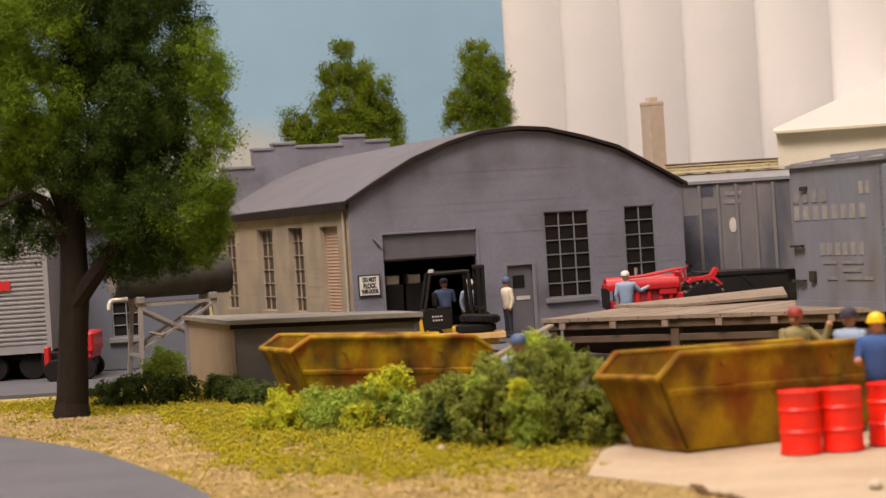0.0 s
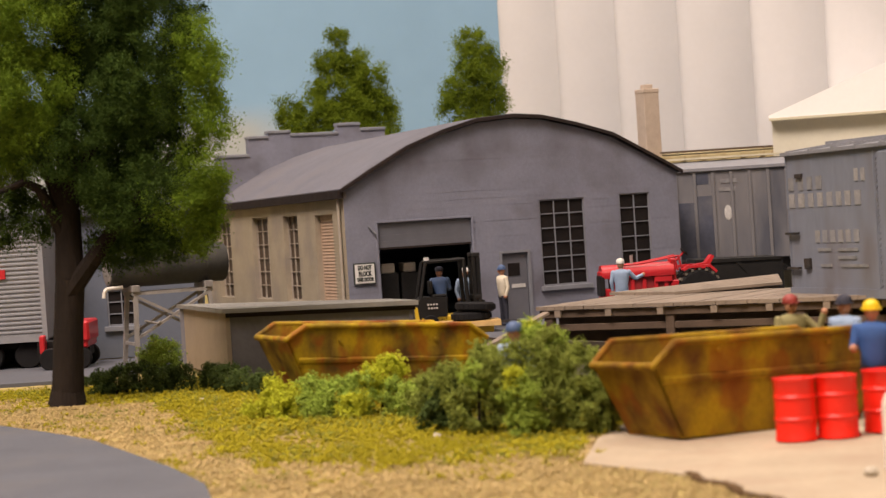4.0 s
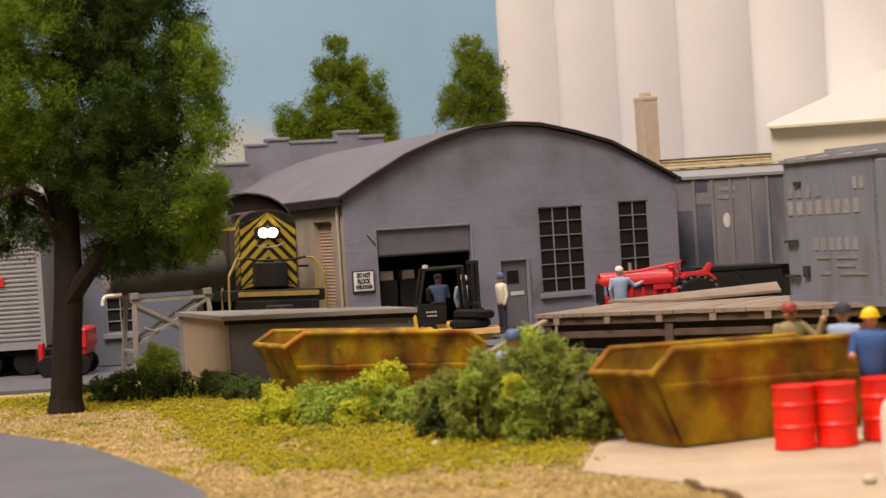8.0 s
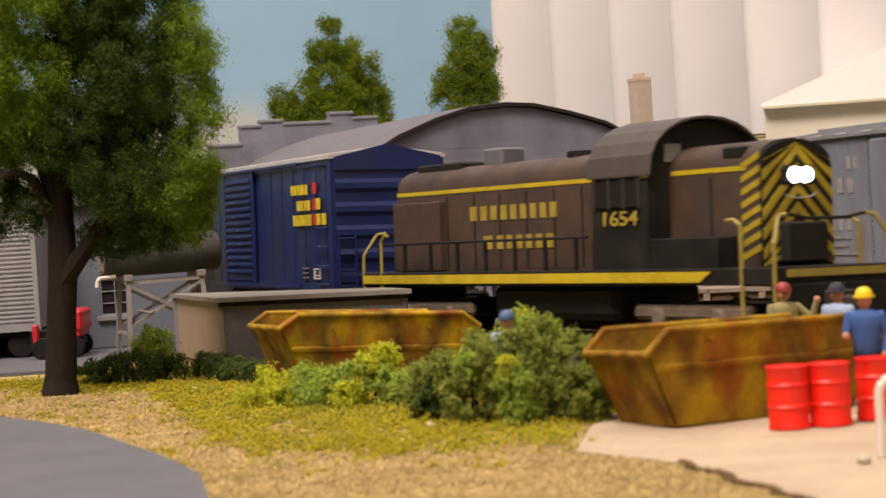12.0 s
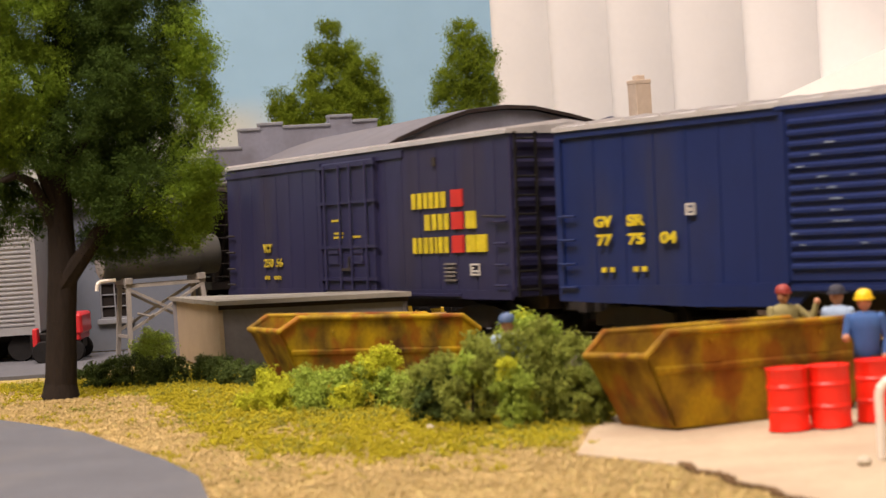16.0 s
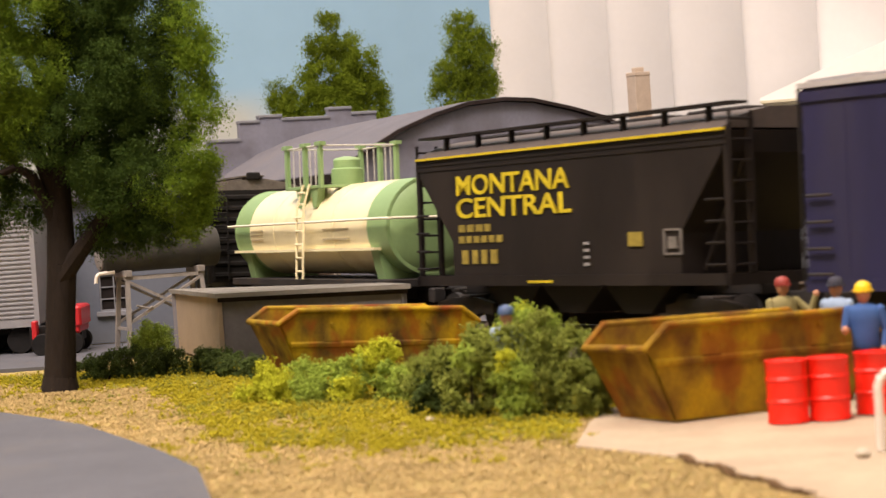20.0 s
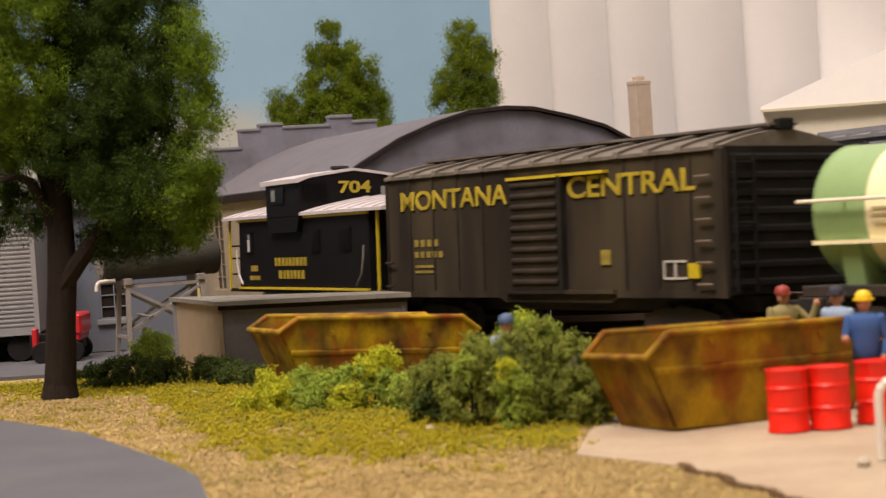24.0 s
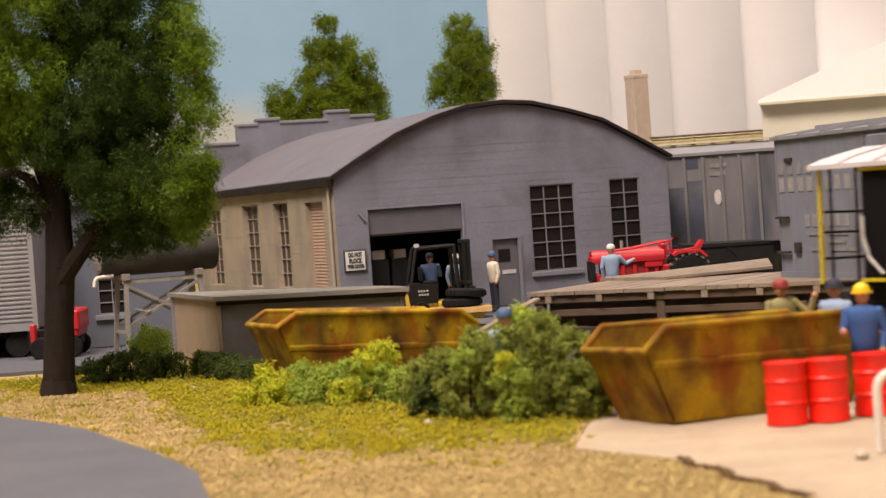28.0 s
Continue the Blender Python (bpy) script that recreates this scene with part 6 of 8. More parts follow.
def doll(x, y, z, rz, shirt, legs, hat, label, arms=("down", "down"), brim=False, lean=0.0):
    """A painted miniature worker, facing -y before turning."""
    torso = Geo().lathe([(0.13, 0.84), (0.17, 0.9), (0.165, 1.05), (0.20, 1.25), (0.215, 1.38), (0.17, 1.46), (0.07, 1.5)], 14)
    torso.v = [(a * 1.16, b * 0.74, c) for a, b, c in torso.v]
    lower = Geo()
    for s in (-1, 1):
        lower.rod((s * 0.10, 0, 0.88), (s * 0.115, 0.01, 0.48), 0.105, 10, 0.08)
        lower.rod((s * 0.115, 0.01, 0.48), (s * 0.12, 0.0, 0.07), 0.08, 10, 0.065)
        lower.box(s * 0.12 - 0.055, s * 0.12 + 0.055, -0.17, 0.09, 0.0, 0.09, 0.03)
    sleeve, skin = Geo(), Geo()
    for s, kind in zip((-1, 1), arms):
        sh = (s * 0.225, 0, 1.40)
        el, ha = {"down": ((s * 0.29, 0.03, 1.12), (s * 0.27, -0.06, 0.86)), "hip": ((s * 0.40, 0.08, 1.16), (s * 0.2, 0.0, 0.98)),
                  "out": ((s * 0.40, -0.12, 1.2), (s * 0.62, -0.25, 1.3)), "up": ((s * 0.42, -0.1, 1.2), (s * 0.5, -0.18, 1.5)), "fore": ((s * 0.27, -0.08, 1.13), (s * 0.2, -0.36, 1.15))}[kind]
        sleeve.rod(sh, el, 0.075, 9, 0.062)
        sleeve.ball(sh, 0.078, 8, 6)
        sleeve.rod(el, ha, 0.06, 9, 0.05)
        skin.ball(ha, 0.06, 8, 6)
    skin.rod((0, 0, 1.46), (0, 0, 1.56), 0.06, 8)
    skin.ball((0, -0.01, 1.63), 0.105, 12, 8, 1.2)
    skin.box(-0.02, 0.02, -0.135, -0.09, 1.6, 1.645, 0.008)
    cap = Geo().lathe([(0.122, 1.66), (0.128, 1.70), (0.115, 1.76), (0.07, 1.80), (0.01, 1.815)], 14)
    if brim:
        cap.lathe([(0.05, 1.675), (0.155, 1.665), (0.155, 1.685), (0.06, 1.70)], 14)
    else:
        cap.prism([(-0.09, -0.1), (0.09, -0.1), (0.06, -0.21), (-0.06, -0.21)], "z", 1.665, 1.685)
    return merged("worker_figurine", [(torso, shirt), (lower, legs), (sleeve, shirt), (skin, "skin"), (cap, hat)], P(x, y, z, rz, lean), label, "figurine", "painted worker figurines")


doll(1.56, 58.7, 0.1, -65, "shirt_white", "trousers", "cap_blue", "painted worker figurine in cream shirt and blue helmet", ("hip", "down"), True)
doll(4.98, 57.2, 0.1, 168, "shirt_pale", "shirt_pale", "cap_white", "painted worker figurine in pale blue overalls facing the tractor", ("out", "down"))
doll(5.42, 31.5, -0.02, 15, "shirt_olive", "trousers", "cap_red", "painted worker figurine in olive shirt and red cap", ("fore", "up"))
doll(5.89, 29.55, 0.02, -50, "shirt_pale", "trousers", "trousers", "painted worker figurine in pale shirt and dark hat", ("down", "fore"), True)
doll(5.9, 27.7, 0.02, -25, "shirt_blue", "trousers", "cap_yellow", "painted worker figurine in blue jacket and yellow helmet", ("fore", "down"), True)
doll(0.93, 30.1, -0.1, 150, "shirt_pale", "trousers", "cap_blue", "painted worker figurine half hidden behind the bushes", ("down", "down"))
doll(-0.3, 57.65, 0.2, 170, "cap_blue", "trousers", "trousers", "painted driver figurine seated on the forklift", ("fore", "fore"))
doll(0.45, 58.8, 0.1, 30, "shirt_pale", "trousers", "cap_white", "painted worker figurine in the workshop doorway", ("down", "fore"))

# ---- forklift, pallet with tyres ----
def wheel(parent, x, y, r, w, name="wheel", rim="steel_dark"):
    t = part(name, Geo().lathe([(r * 0.55, -w / 2), (r * 0.9, -w / 2), (r, -w * 0.3), (r, w * 0.3), (r * 0.9, w / 2), (r * 0.55, w / 2)], 24).turn(Matrix.Translation((x, y, r)) @ Matrix.Rotation(radians(90), 4, "X")), M["tyre"], parent, smooth=True)
    part("rim", Geo().lathe([(r * 0.2, -w * 0.4), (r * 0.56, -w * 0.35), (r * 0.56, w * 0.35), (r * 0.2, w * 0.4)], 16).turn(Matrix.Translation((x, y, r)) @ Matrix.Rotation(radians(90), 4, "X")), M[rim], t, smooth=True)
    return t


fl = thing("forklift", P(-0.05, 57.6, 0.1, 8), "black and yellow forklift truck with overhead guard", "forklift")
part("counterweight", Geo().prism([(-1.0, 0.3), (-1.0, 0.95), (-0.85, 1.05), (-0.15, 1.0), (-0.15, 0.3)], "y", -0.5, 0.5), M["black"], fl, "dark counterweight with pale lettering")
bars("lettering_bar", fl, -0.72, 0.8, (0.06, 0.05, 0.06, 0.06), 0.05, M["white_mark"], 0.025, -0.53)
bars("lettering_bar", fl, -0.7, 0.69, (0.05, 0.06, 0.05, 0.05), 0.05, M["white_mark"], 0.025, -0.53)
part("chassis", Geo().box(-0.95, 0.6, -0.5, 0.5, 0.18, 0.5, 0.05), M["forklift"], fl, "yellow chassis")
part("fender", Geo().prism([(-1.05, 0.2), (-1.12, 0.75), (-1.02, 0.75), (-0.95, 0.2)], "y", -0.53, 0.53), M["forklift"], fl)
part("seat", Geo().box(-0.55, -0.1, -0.25, 0.25, 1.0, 1.1, 0.03), M["black"], fl)
part("seat_back", Geo().box(-0.6, -0.5, -0.25, 0.25, 1.1, 1.5, 0.03), M["black"], fl)
for y in (-0.45, 0.45):
    part("guard_post", Geo().pipe([(-0.9, y, 1.0), (-0.7, y, 2.05), (0.45, y, 2.08)], 0.05), M["black"], fl)
    part("guard_post", Geo().pipe([(0.5, y, 0.5), (0.42, y, 2.08)], 0.06), M["black"], fl)
    for x in (0.72, 0.86):
        part("mast_rail", Geo().box(x - 0.05, x + 0.05, y * 0.75 - 0.05, y * 0.75 + 0.05, 0.1, 2.2), M["black"], fl)
for i in range(5):
    part("guard_bar", Geo().box(-0.65, 0.45, -0.4 + 0.2 * i - 0.05, -0.4 + 0.2 * i + 0.05, 2.04, 2.12), M["black"], fl)
for z in (0.9, 2.12):
    part("mast_cross", Geo().box(0.66, 0.92, -0.4, 0.4, z, z + 0.12, 0.02), M["black"], fl)
part("fork_carriage", Geo().box(0.93, 0.99, -0.45, 0.45, 0.35, 0.85), M["black"], fl)
for y in (-0.25, 0.25):
    part("fork", Geo().box(0.95, 2.0, y - 0.06, y + 0.06, 0.16, 0.2), M["steel_dark"], fl)
for x, r in ((-0.65, 0.26), (0.45, 0.3)):
    for y in (-0.45, 0.45):
        wheel(fl, x, y, r, 0.2)
part("mirror", Geo().box(-0.75, -0.6, -0.5, -0.46, 2.1, 2.2), M["white_mark"], fl)

pl = thing("pallet", P(0.35, 56.2, 0.28, 3), "fresh yellow timber pallet", "pallet")
for i in range(6):
    part("slat", Geo().box(-1.0, 1.0, -0.58 + 0.2 * i, -0.42 + 0.2 * i, 0.13, 0.16), M["pallet"], pl)
for y in (-0.55, 0.0, 0.55):
    part("bearer", Geo().box(-1.0, 1.0, y - 0.05, y + 0.05, 0.0, 0.13), M["pallet"], pl)
for i, (dx, dz, tilt) in enumerate(((0.0, 0.0, 0), (0.12, 0.26, 4))):
    g = Geo().lathe([(0.28, 0.02), (0.5, 0.0), (0.56, 0.05), (0.57, 0.13), (0.56, 0.2), (0.5, 0.25), (0.28, 0.23)], 28)
    ty = thing("tyre", P(0.55 + dx, 56.2, 0.445 + dz, 20 * i, 0, tilt), "worn black tyre lying on the pallet", "tyre", "stacked tyres")
    part("casing", g, M["tyre"], ty, smooth=True)
    for k in range(24):
        a = math.tau * k / 24
        part("tread_block", Geo().box(0.55, 0.585, -0.045, 0.045, 0.05, 0.2).turn(Matrix.Rotation(a, 4, "Z")), M["tyre"], ty)
solo("skid", Geo().box(-0.85, 0.85, -0.45, 0.45, 0, 0.18, 0.02), M["forklift"], P(0.3, 56.2, 0.1, 3), "yellow steel skid under the pallet", "skid")

# ---- red tractor ----
tr = thing("tractor", P(5.93, 58.6, 0.1, 4), "red farm tractor with tall rear wheels", "tractor")
hood = [(-0.36, 1.2), (-0.38, 1.3)] + [(-0.38 * math.cos(k * math.pi / 12), 1.33 + 0.27 * math.sin(k * math.pi / 12)) for k in range(1, 12)] + [(0.38, 1.3), (0.36, 1.2)]
part("bonnet", Geo().prism(hood, "x", -1.45, 0.7), M["red"], tr, "rounded red bonnet", smooth=True)
part("grille", Geo().box(-1.50, -1.42, -0.36, 0.36, 0.78, 1.42, 0.03), M["red"], tr)
part("grille_mesh", Geo().box(-1.53, -1.38, -0.37, 0.37, 0.7, 1.3, 0.02), M["black"], tr)
part("engine", Geo().box(-1.2, 0.6, -0.24, 0.24, 0.6, 1.21, 0.03), M["red_dark"], tr, "dark red engine block")
for x in (-0.95, -0.6, -0.25, 0.1, 0.4):
    part("cylinder_rib", Geo().box(x, x + 0.12, -0.3, 0.3, 0.8, 1.15, 0.02), M["red"], tr)
part("tank_panel", Geo().box(0.1, 0.65, -0.34, 0.34, 1.0, 1.22, 0.03), M["red"], tr)
part("front_frame", Geo().box(-1.5, -1.2, -0.3, 0.3, 0.5, 0.9, 0.03), M["red"], tr)
part("gearbox", Geo().box(0.6, 1.6, -0.3, 0.3, 0.55, 1.05, 0.04), M["red"], tr)
part("seat", Geo().prism([(1.35, 1.35), (1.8, 1.4), (1.95, 1.68), (1.88, 1.72), (1.7, 1.5), (1.35, 1.45)], "y", -0.24, 0.24), M["red"], tr)
part("seat_post", Geo().box(1.4, 1.5, -0.06, 0.06, 1.0, 1.38), M["red"], tr)
part("dash", Geo().box(0.62, 0.78, -0.25, 0.25, 1.0, 1.68, 0.03), M["red"], tr)
part("steering_column", Geo().rod((0.72, 0, 1.5), (1.1, 0, 1.85), 0.03), M["red"], tr)
part("steering_wheel", Geo().lathe([(0.12, 0.0), (0.15, -0.015), (0.15, 0.015)], 18).turn(Matrix.Translation((1.1, 0, 1.85)) @ Matrix.Rotation(radians(45), 4, "Y")), M["black"], tr)
part("lift_arm", Geo().pipe([(-0.9, -0.3, 1.56), (-0.2, -0.34, 1.6), (0.85, -0.36, 1.76), (0.95, -0.34, 1.3)], 0.03), M["red"], tr)
part("lift_arm", Geo().pipe([(-0.9, 0.3, 1.56), (-0.2, 0.34, 1.6), (0.85, 0.36, 1.76), (0.95, 0.34, 1.3)], 0.03), M["red"], tr)
part("exhaust_pipe", Geo().rod((-0.5, 0.0, 1.6), (-0.5, 0.0, 1.85), 0.05), M["wood_grey"], tr)
for s in (-1, 1):
    w = wheel(tr, 1.35, s * 0.75, 0.66, 0.34, "rear_wheel", "red")
    for k in range(20):
        a = math.tau * k / 20
        part("lug", Geo().box(0.64, 0.71, -0.17, 0.17, -0.04, 0.04).turn(Matrix.Translation((1.35, s * 0.75, 0.66)) @ Matrix.Rotation(a, 4, "Y")), M["lug"], w)
    part("fender", Geo().prism([(0.85, 1.35), (1.0, 1.45), (1.7, 1.45), (1.9, 1.25), (1.85, 1.2), (1.65, 1.38), (1.05, 1.38), (0.9, 1.3)], "y", s * 0.75 - 0.16, s * 0.75 + 0.16), M["red"], tr)
    wheel(tr, -1.25, s * 0.38, 0.34, 0.18, "front_wheel", "red")

# ---- low shed with an overhanging board roof ----
shed = thing("storage_shed", P(0, 0, 0), "low shed with tan end, dark grey front and grey board top", "shed")
C0, C1, C2, C3 = (-5.2, 45.6), (-0.86, 43.72), (-1.45, 45.35), (-6.95, 50.75)


def slab_wall(name, a, b, z0, z1, material, label=""):
    t = 0.08
    d = Vector((b[0] - a[0], b[1] - a[1])).normalized()
    n = Vector((-d.y, d.x)) * t
    return part(name, Geo().prism([a, b, (b[0] + n.x, b[1] + n.y), (a[0] + n.x, a[1] + n.y)], "z", z0, z1), material, shed, label)


slab_wall("front_panel", C0, C1, 0, 1.49, M["panel_grey"], "dark grey front panel")
slab_wall("end_panel", C3, C0, 0, 1.49, M["panel_tan"], "tan end panel")
slab_wall("side_panel", C1, C2, 0, 1.49, M["panel_grey"])
slab_wall("rear_panel", C2, C3, 0, 1.49, M["panel_grey"])
part("corner_batten", Geo().box(C0[0] - 0.05, C0[0] + 0.05, C0[1] - 0.05, C0[1] + 0.05, 0, 1.49), M["panel_tan"], shed)
# the top: boards side by side along the shed
def lerp2(a, b, k):
    return (a[0] + (b[0] - a[0]) * k, a[1] + (b[1] - a[1]) * k)


R0, R1, R2, R3 = (-5.28, 45.42), (-0.72, 43.45), (-1.4, 45.5), (-7.12, 50.95)
rnd = random.Random(5)
for i in range(7):
    ka, kb = i / 7 + 0.004, (i + 1) / 7 - 0.004
    q = [lerp2(R0, R3, ka), lerp2(R1, R2, ka), lerp2(R1, R2, kb), lerp2(R0, R3, kb)]
    part("roof_board", Geo().prism(q, "z", 1.5 + 0.01 * rnd.random(), 1.6 + 0.012 * rnd.random()), M["shed_top"], shed, "weathered grey roof board")
# black strip added below the overhang, in place of its shadow
part("eave_strip", Geo().prism([(-5.24, 45.5), (-0.8, 43.58), (-0.82, 43.66), (-5.2, 45.58)], "z", 1.40, 1.5), M["fascia"], shed)

# ---- skips: x along, rim lowered at both ends ----
def skip(x, y, rz, lean, L, H, drop, slope, paint, label, roll=0.0):
    t = thing("skip", P(x, y, 0.0, rz, roll, lean), label, "skip", "waste skips")
    W = 1.75
    low, cut = H - drop, 0.36
    prof = [(-L / 2 + slope, 0.02), (L / 2 - slope, 0.02), (L / 2, low), (L / 2 - cut, H), (-L / 2 + cut, H), (-L / 2, low)]
    b = 0.14  # the sides slope outwards towards the rim
    th = 0.045

    def yin(z, s):
        return s * (W / 2 - b + b * z / H)
    for s in (-1, 1):
        o = [(px, yin(pz, s), pz) for px, pz in prof]
        i = [(px, yin(pz, s) - s * th, pz) for px, pz in prof]
        n = len(prof)
        g = Geo().add(o + i, [tuple(range(n)), tuple(range(n, 2 * n))[::-1]] + [(k, (k + 1) % n, n + (k + 1) % n, n + k) for k in range(n)])
        sd = part("side_plate", g, M[paint], t)
        rim = [(prof[5][0], yin(low, s), low), (prof[4][0], yin(H, s), H), (prof[3][0], yin(H, s), H), (prof[2][0], yin(low, s), low)]
        g = Geo().pipe(rim, 0.055, 10)
        for p in rim:
            g.ball(p, 0.055, 8, 6)
        part("rim", g, M[paint], sd, smooth=True)
        xa = -L / 2 + slope - slope * 0.82 / low + 0.05
        g = Geo().prism([(yin(0.78, s), 0.77), (yin(0.78, s) + s * 0.03, 0.8), (yin(0.88, s) + s * 0.03, 0.86), (yin(0.88, s), 0.89)], "x", xa, -xa)
        part("side_rail", g, M[paint], sd)
        for px in (-0.95, 0.95):
            part("lifting_lug", Geo().rod((px, yin(1.2, s), 1.2), (px, yin(1.2, s) + s * 0.04, 1.2), 0.04, 10), M[paint], sd)
            part("stiffener", Geo().box(px - 0.16, px + 0.16, min(yin(1.0, s), yin(1.0, s) + s * 0.014), max(yin(1.0, s), yin(1.0, s) + s * 0.014), 0.9, 1.34), M[paint], sd)
    for s in (-1, 1):
        v = []
        for zz, xx in ((0.02, s * (L / 2 - slope)), (low, s * L / 2)):
            for yy in (-1, 1):
                v += [(xx, yin(zz, yy), zz)]
        v2 = [(px - s * 0.05, py, pz) for px, py, pz in v]
        g = Geo().add(v + v2, [(0, 1, 3, 2), (6, 7, 5, 4), (0, 2, 6, 4), (1, 5, 7, 3), (2, 3, 7, 6), (0, 4, 5, 1)])
        e = part("end_plate", g, M[paint], t)
        part("rim", Geo().rod((s * L / 2, yin(low, -1), low), (s * L / 2, yin(low, 1), low), 0.055, 10), M[paint], e, smooth=True)
    part("floor_plate", Geo().box(-L / 2 + slope, L / 2 - slope, -W / 2 + b, W / 2 - b, 0.0, 0.06), M[paint], t)
    return t


skip(-1.62, 37.0, 24, 3.9, 3.98, 1.46, 0.24, 0.6, "skip", "orange-yellow waste skip streaked with rust")
skip(4.19, 28.95, 26, 1.1, 4.05, 1.36, 0.32, 0.48, "skip_rust", "ochre waste skip rusted brown along the sides", -1.5)

# ---- red drums ----
def drum(x, y):
    t = thing("drum", P(x, y, 0.022), "glossy red steel drum", "drum", "red drums")
    prof = [(0.27, 0.0), (0.29, 0.01), (0.29, 0.03), (0.278, 0.05)]
    for z in (0.3, 0.6):
        prof += [(0.278, z - 0.03), (0.293, z - 0.012), (0.293, z + 0.012), (0.278, z + 0.03)]
    prof += [(0.278, 0.81), (0.292, 0.83), (0.292, 0.855), (0.272, 0.855), (0.268, 0.835)]
    part("shell", Geo().lathe(prof, 32), M["barrel"], t, smooth=True)
    part("lid", Geo().lathe([(0.268, 0.82), (0.268, 0.836), (0.02, 0.838)], 32), M["barrel"], t, smooth=True)
    part("bung", Geo().lathe([(0.03, 0.83), (0.03, 0.855), (0.01, 0.856)], 10, (0.15, 0.05, 0)), M["barrel"], t)
    return t


drum(4.59, 26.8), drum(5.17, 26.85), drum(5.89, 27.2)
g = Geo()
pts = [(0, 0, 0), (0, 0, 0.75)] + [(0.22 - 0.22 * math.cos(k * math.pi / 8), 0, 0.75 + 0.2 * math.sin(k * math.pi / 8)) for k in range(1, 9)] + [(0.44, 0, 0.0)]
solo("hoop_rail", g.pipe(pts, 0.055, 10), M["white_pipe"], P(5.09, 23.4, 0.02, 10), "white bent pipe guard hoop", "guard rail", smooth=True)
solo("stone", Geo().ball((0, 0, 0.06), 0.09, 9, 6, 0.7), M["stone"], P(4.78, 23.0, 0.0), "small pale stone on the slab", "stone", smooth=True)

# ---- track ----
def rail_line(w, h0, h1, half):
    g = Geo()
    steps = [s * 2.0 for s in range(-86, 60)]
    for a, b in zip(steps[:-1], steps[1:]):
        pts = []
        for s in (a, b):
            for dw in (-half, half):
                x, y, _ = curve_at(s, w + dw)
                pts.append((x, y))
        v = [(*pts[0], h0), (*pts[1], h0), (*pts[3], h0), (*pts[2], h0), (*pts[0], h1), (*pts[1], h1), (*pts[3], h1), (*pts[2], h1)]
        g.add(v, [(0, 3, 2, 1), (4, 5, 6, 7), (0, 1, 5, 4), (1, 2, 6, 5), (2, 3, 7, 6), (3, 0, 4, 7)])
    return g


track = thing("railway_track", P(0, 0, 0), "curved model railway track on dark ties and ballast", "railway track", kind="structure")
part("rail", rail_line(SIDE - 0.75, RAIL - 0.15, RAIL, 0.04), M["rail"], track)
part("rail", rail_line(SIDE + 0.75, RAIL - 0.15, RAIL + 0.0, 0.04), M["rail"], track)
g = Geo()
steps = [s * 2.0 for s in range(-86, 60)]
for a, b in zip(steps[:-1], steps[1:]):
    v = []
    for s in (a, b):
        for w, z in ((-0.6, 0.02), (0.1, RAIL - 0.24), (2 * SIDE - 0.1, RAIL - 0.24), (2 * SIDE + 0.6, 0.02)):
            x, y, _ = curve_at(s, w)
            v.append((x, y, z))
    g.add(v, [(0, 1, 5, 4), (1, 2, 6, 5), (2, 3, 7, 6)])
part("ballast_bed", g, M["ballast"], track)
tie = Geo().box(-0.12, 0.12, SIDE - 1.25, SIDE + 1.25, RAIL - 0.27, RAIL - 0.15)
me = mesh_of("tie", tie, M["tie"])
for i in range(110):
    s = -38 + i * 0.6
    x, y, a = curve_at(s)
    ob = new("tie", me)
    ob.parent = track
    ob.matrix_basis = P(x, y, 0, 90 - math.degrees(a) - 90)

# ---- grey-blue block building at the yard road ----
ob = thing("yard_building", P(-14.0, 56.4, 0), "blue-grey plastered yard building with a small white window", "building")
wall_panels(ob, 6.75, lambda x: 4.1, [(4.14, 4.97, 0.92, 1.94)], 0.25, M["wash_blue"])
part("side_wall", Geo().box(6.5, 6.75, 0.25, 1.6, 0, 4.1), M["wash_blue"], ob)
part("side_wall", Geo().box(0, 0.25, 0.25, 6, 0, 4.1), M["wash_blue"], ob)
part("rear_wall", Geo().prism([(0.25, 6), (0.25, 5.75), (6.5, 1.35), (6.7, 1.6)], "z", 0, 4.1), M["wash_blue"], ob)
part("roof", Geo().prism([(-0.2, -0.25), (6.9, -0.25), (6.9, 1.75), (0, 6.2), (-0.2, 6.2)], "z", 4.1, 4.3), M["roof"], ob)
pane_window(ob, 4.14, 4.97, 0.92, 1.94, 2, 3, M["frame_grey"])

# ---- oil tank on a timber stand ----
tk = thing("oil_tank", P(-7.55, 52.6, 0, 24), "grey horizontal oil tank on a braced timber stand", "oil tank")
prof = [(0.02, -1.62), (0.4, -1.61), (0.5, -1.59), (0.53, -1.54), (0.53, 1.54), (0.5, 1.59), (0.4, 1.61), (0.02, 1.62)]
LIE = Matrix.Translation((0, 0, 2.62)) @ Matrix.Rotation(radians(90), 4, "Y")
part("tank_shell", Geo().lathe(prof, 30).turn(LIE), M["tank_grey"], tk, smooth=True)
part("tank_end", Geo().lathe([(0.02, -1.65), (0.40, -1.645), (0.45, -1.62), (0.45, -1.6)], 30).turn(LIE), M["wood_grey"], tk, "pale grey tank end", smooth=True)
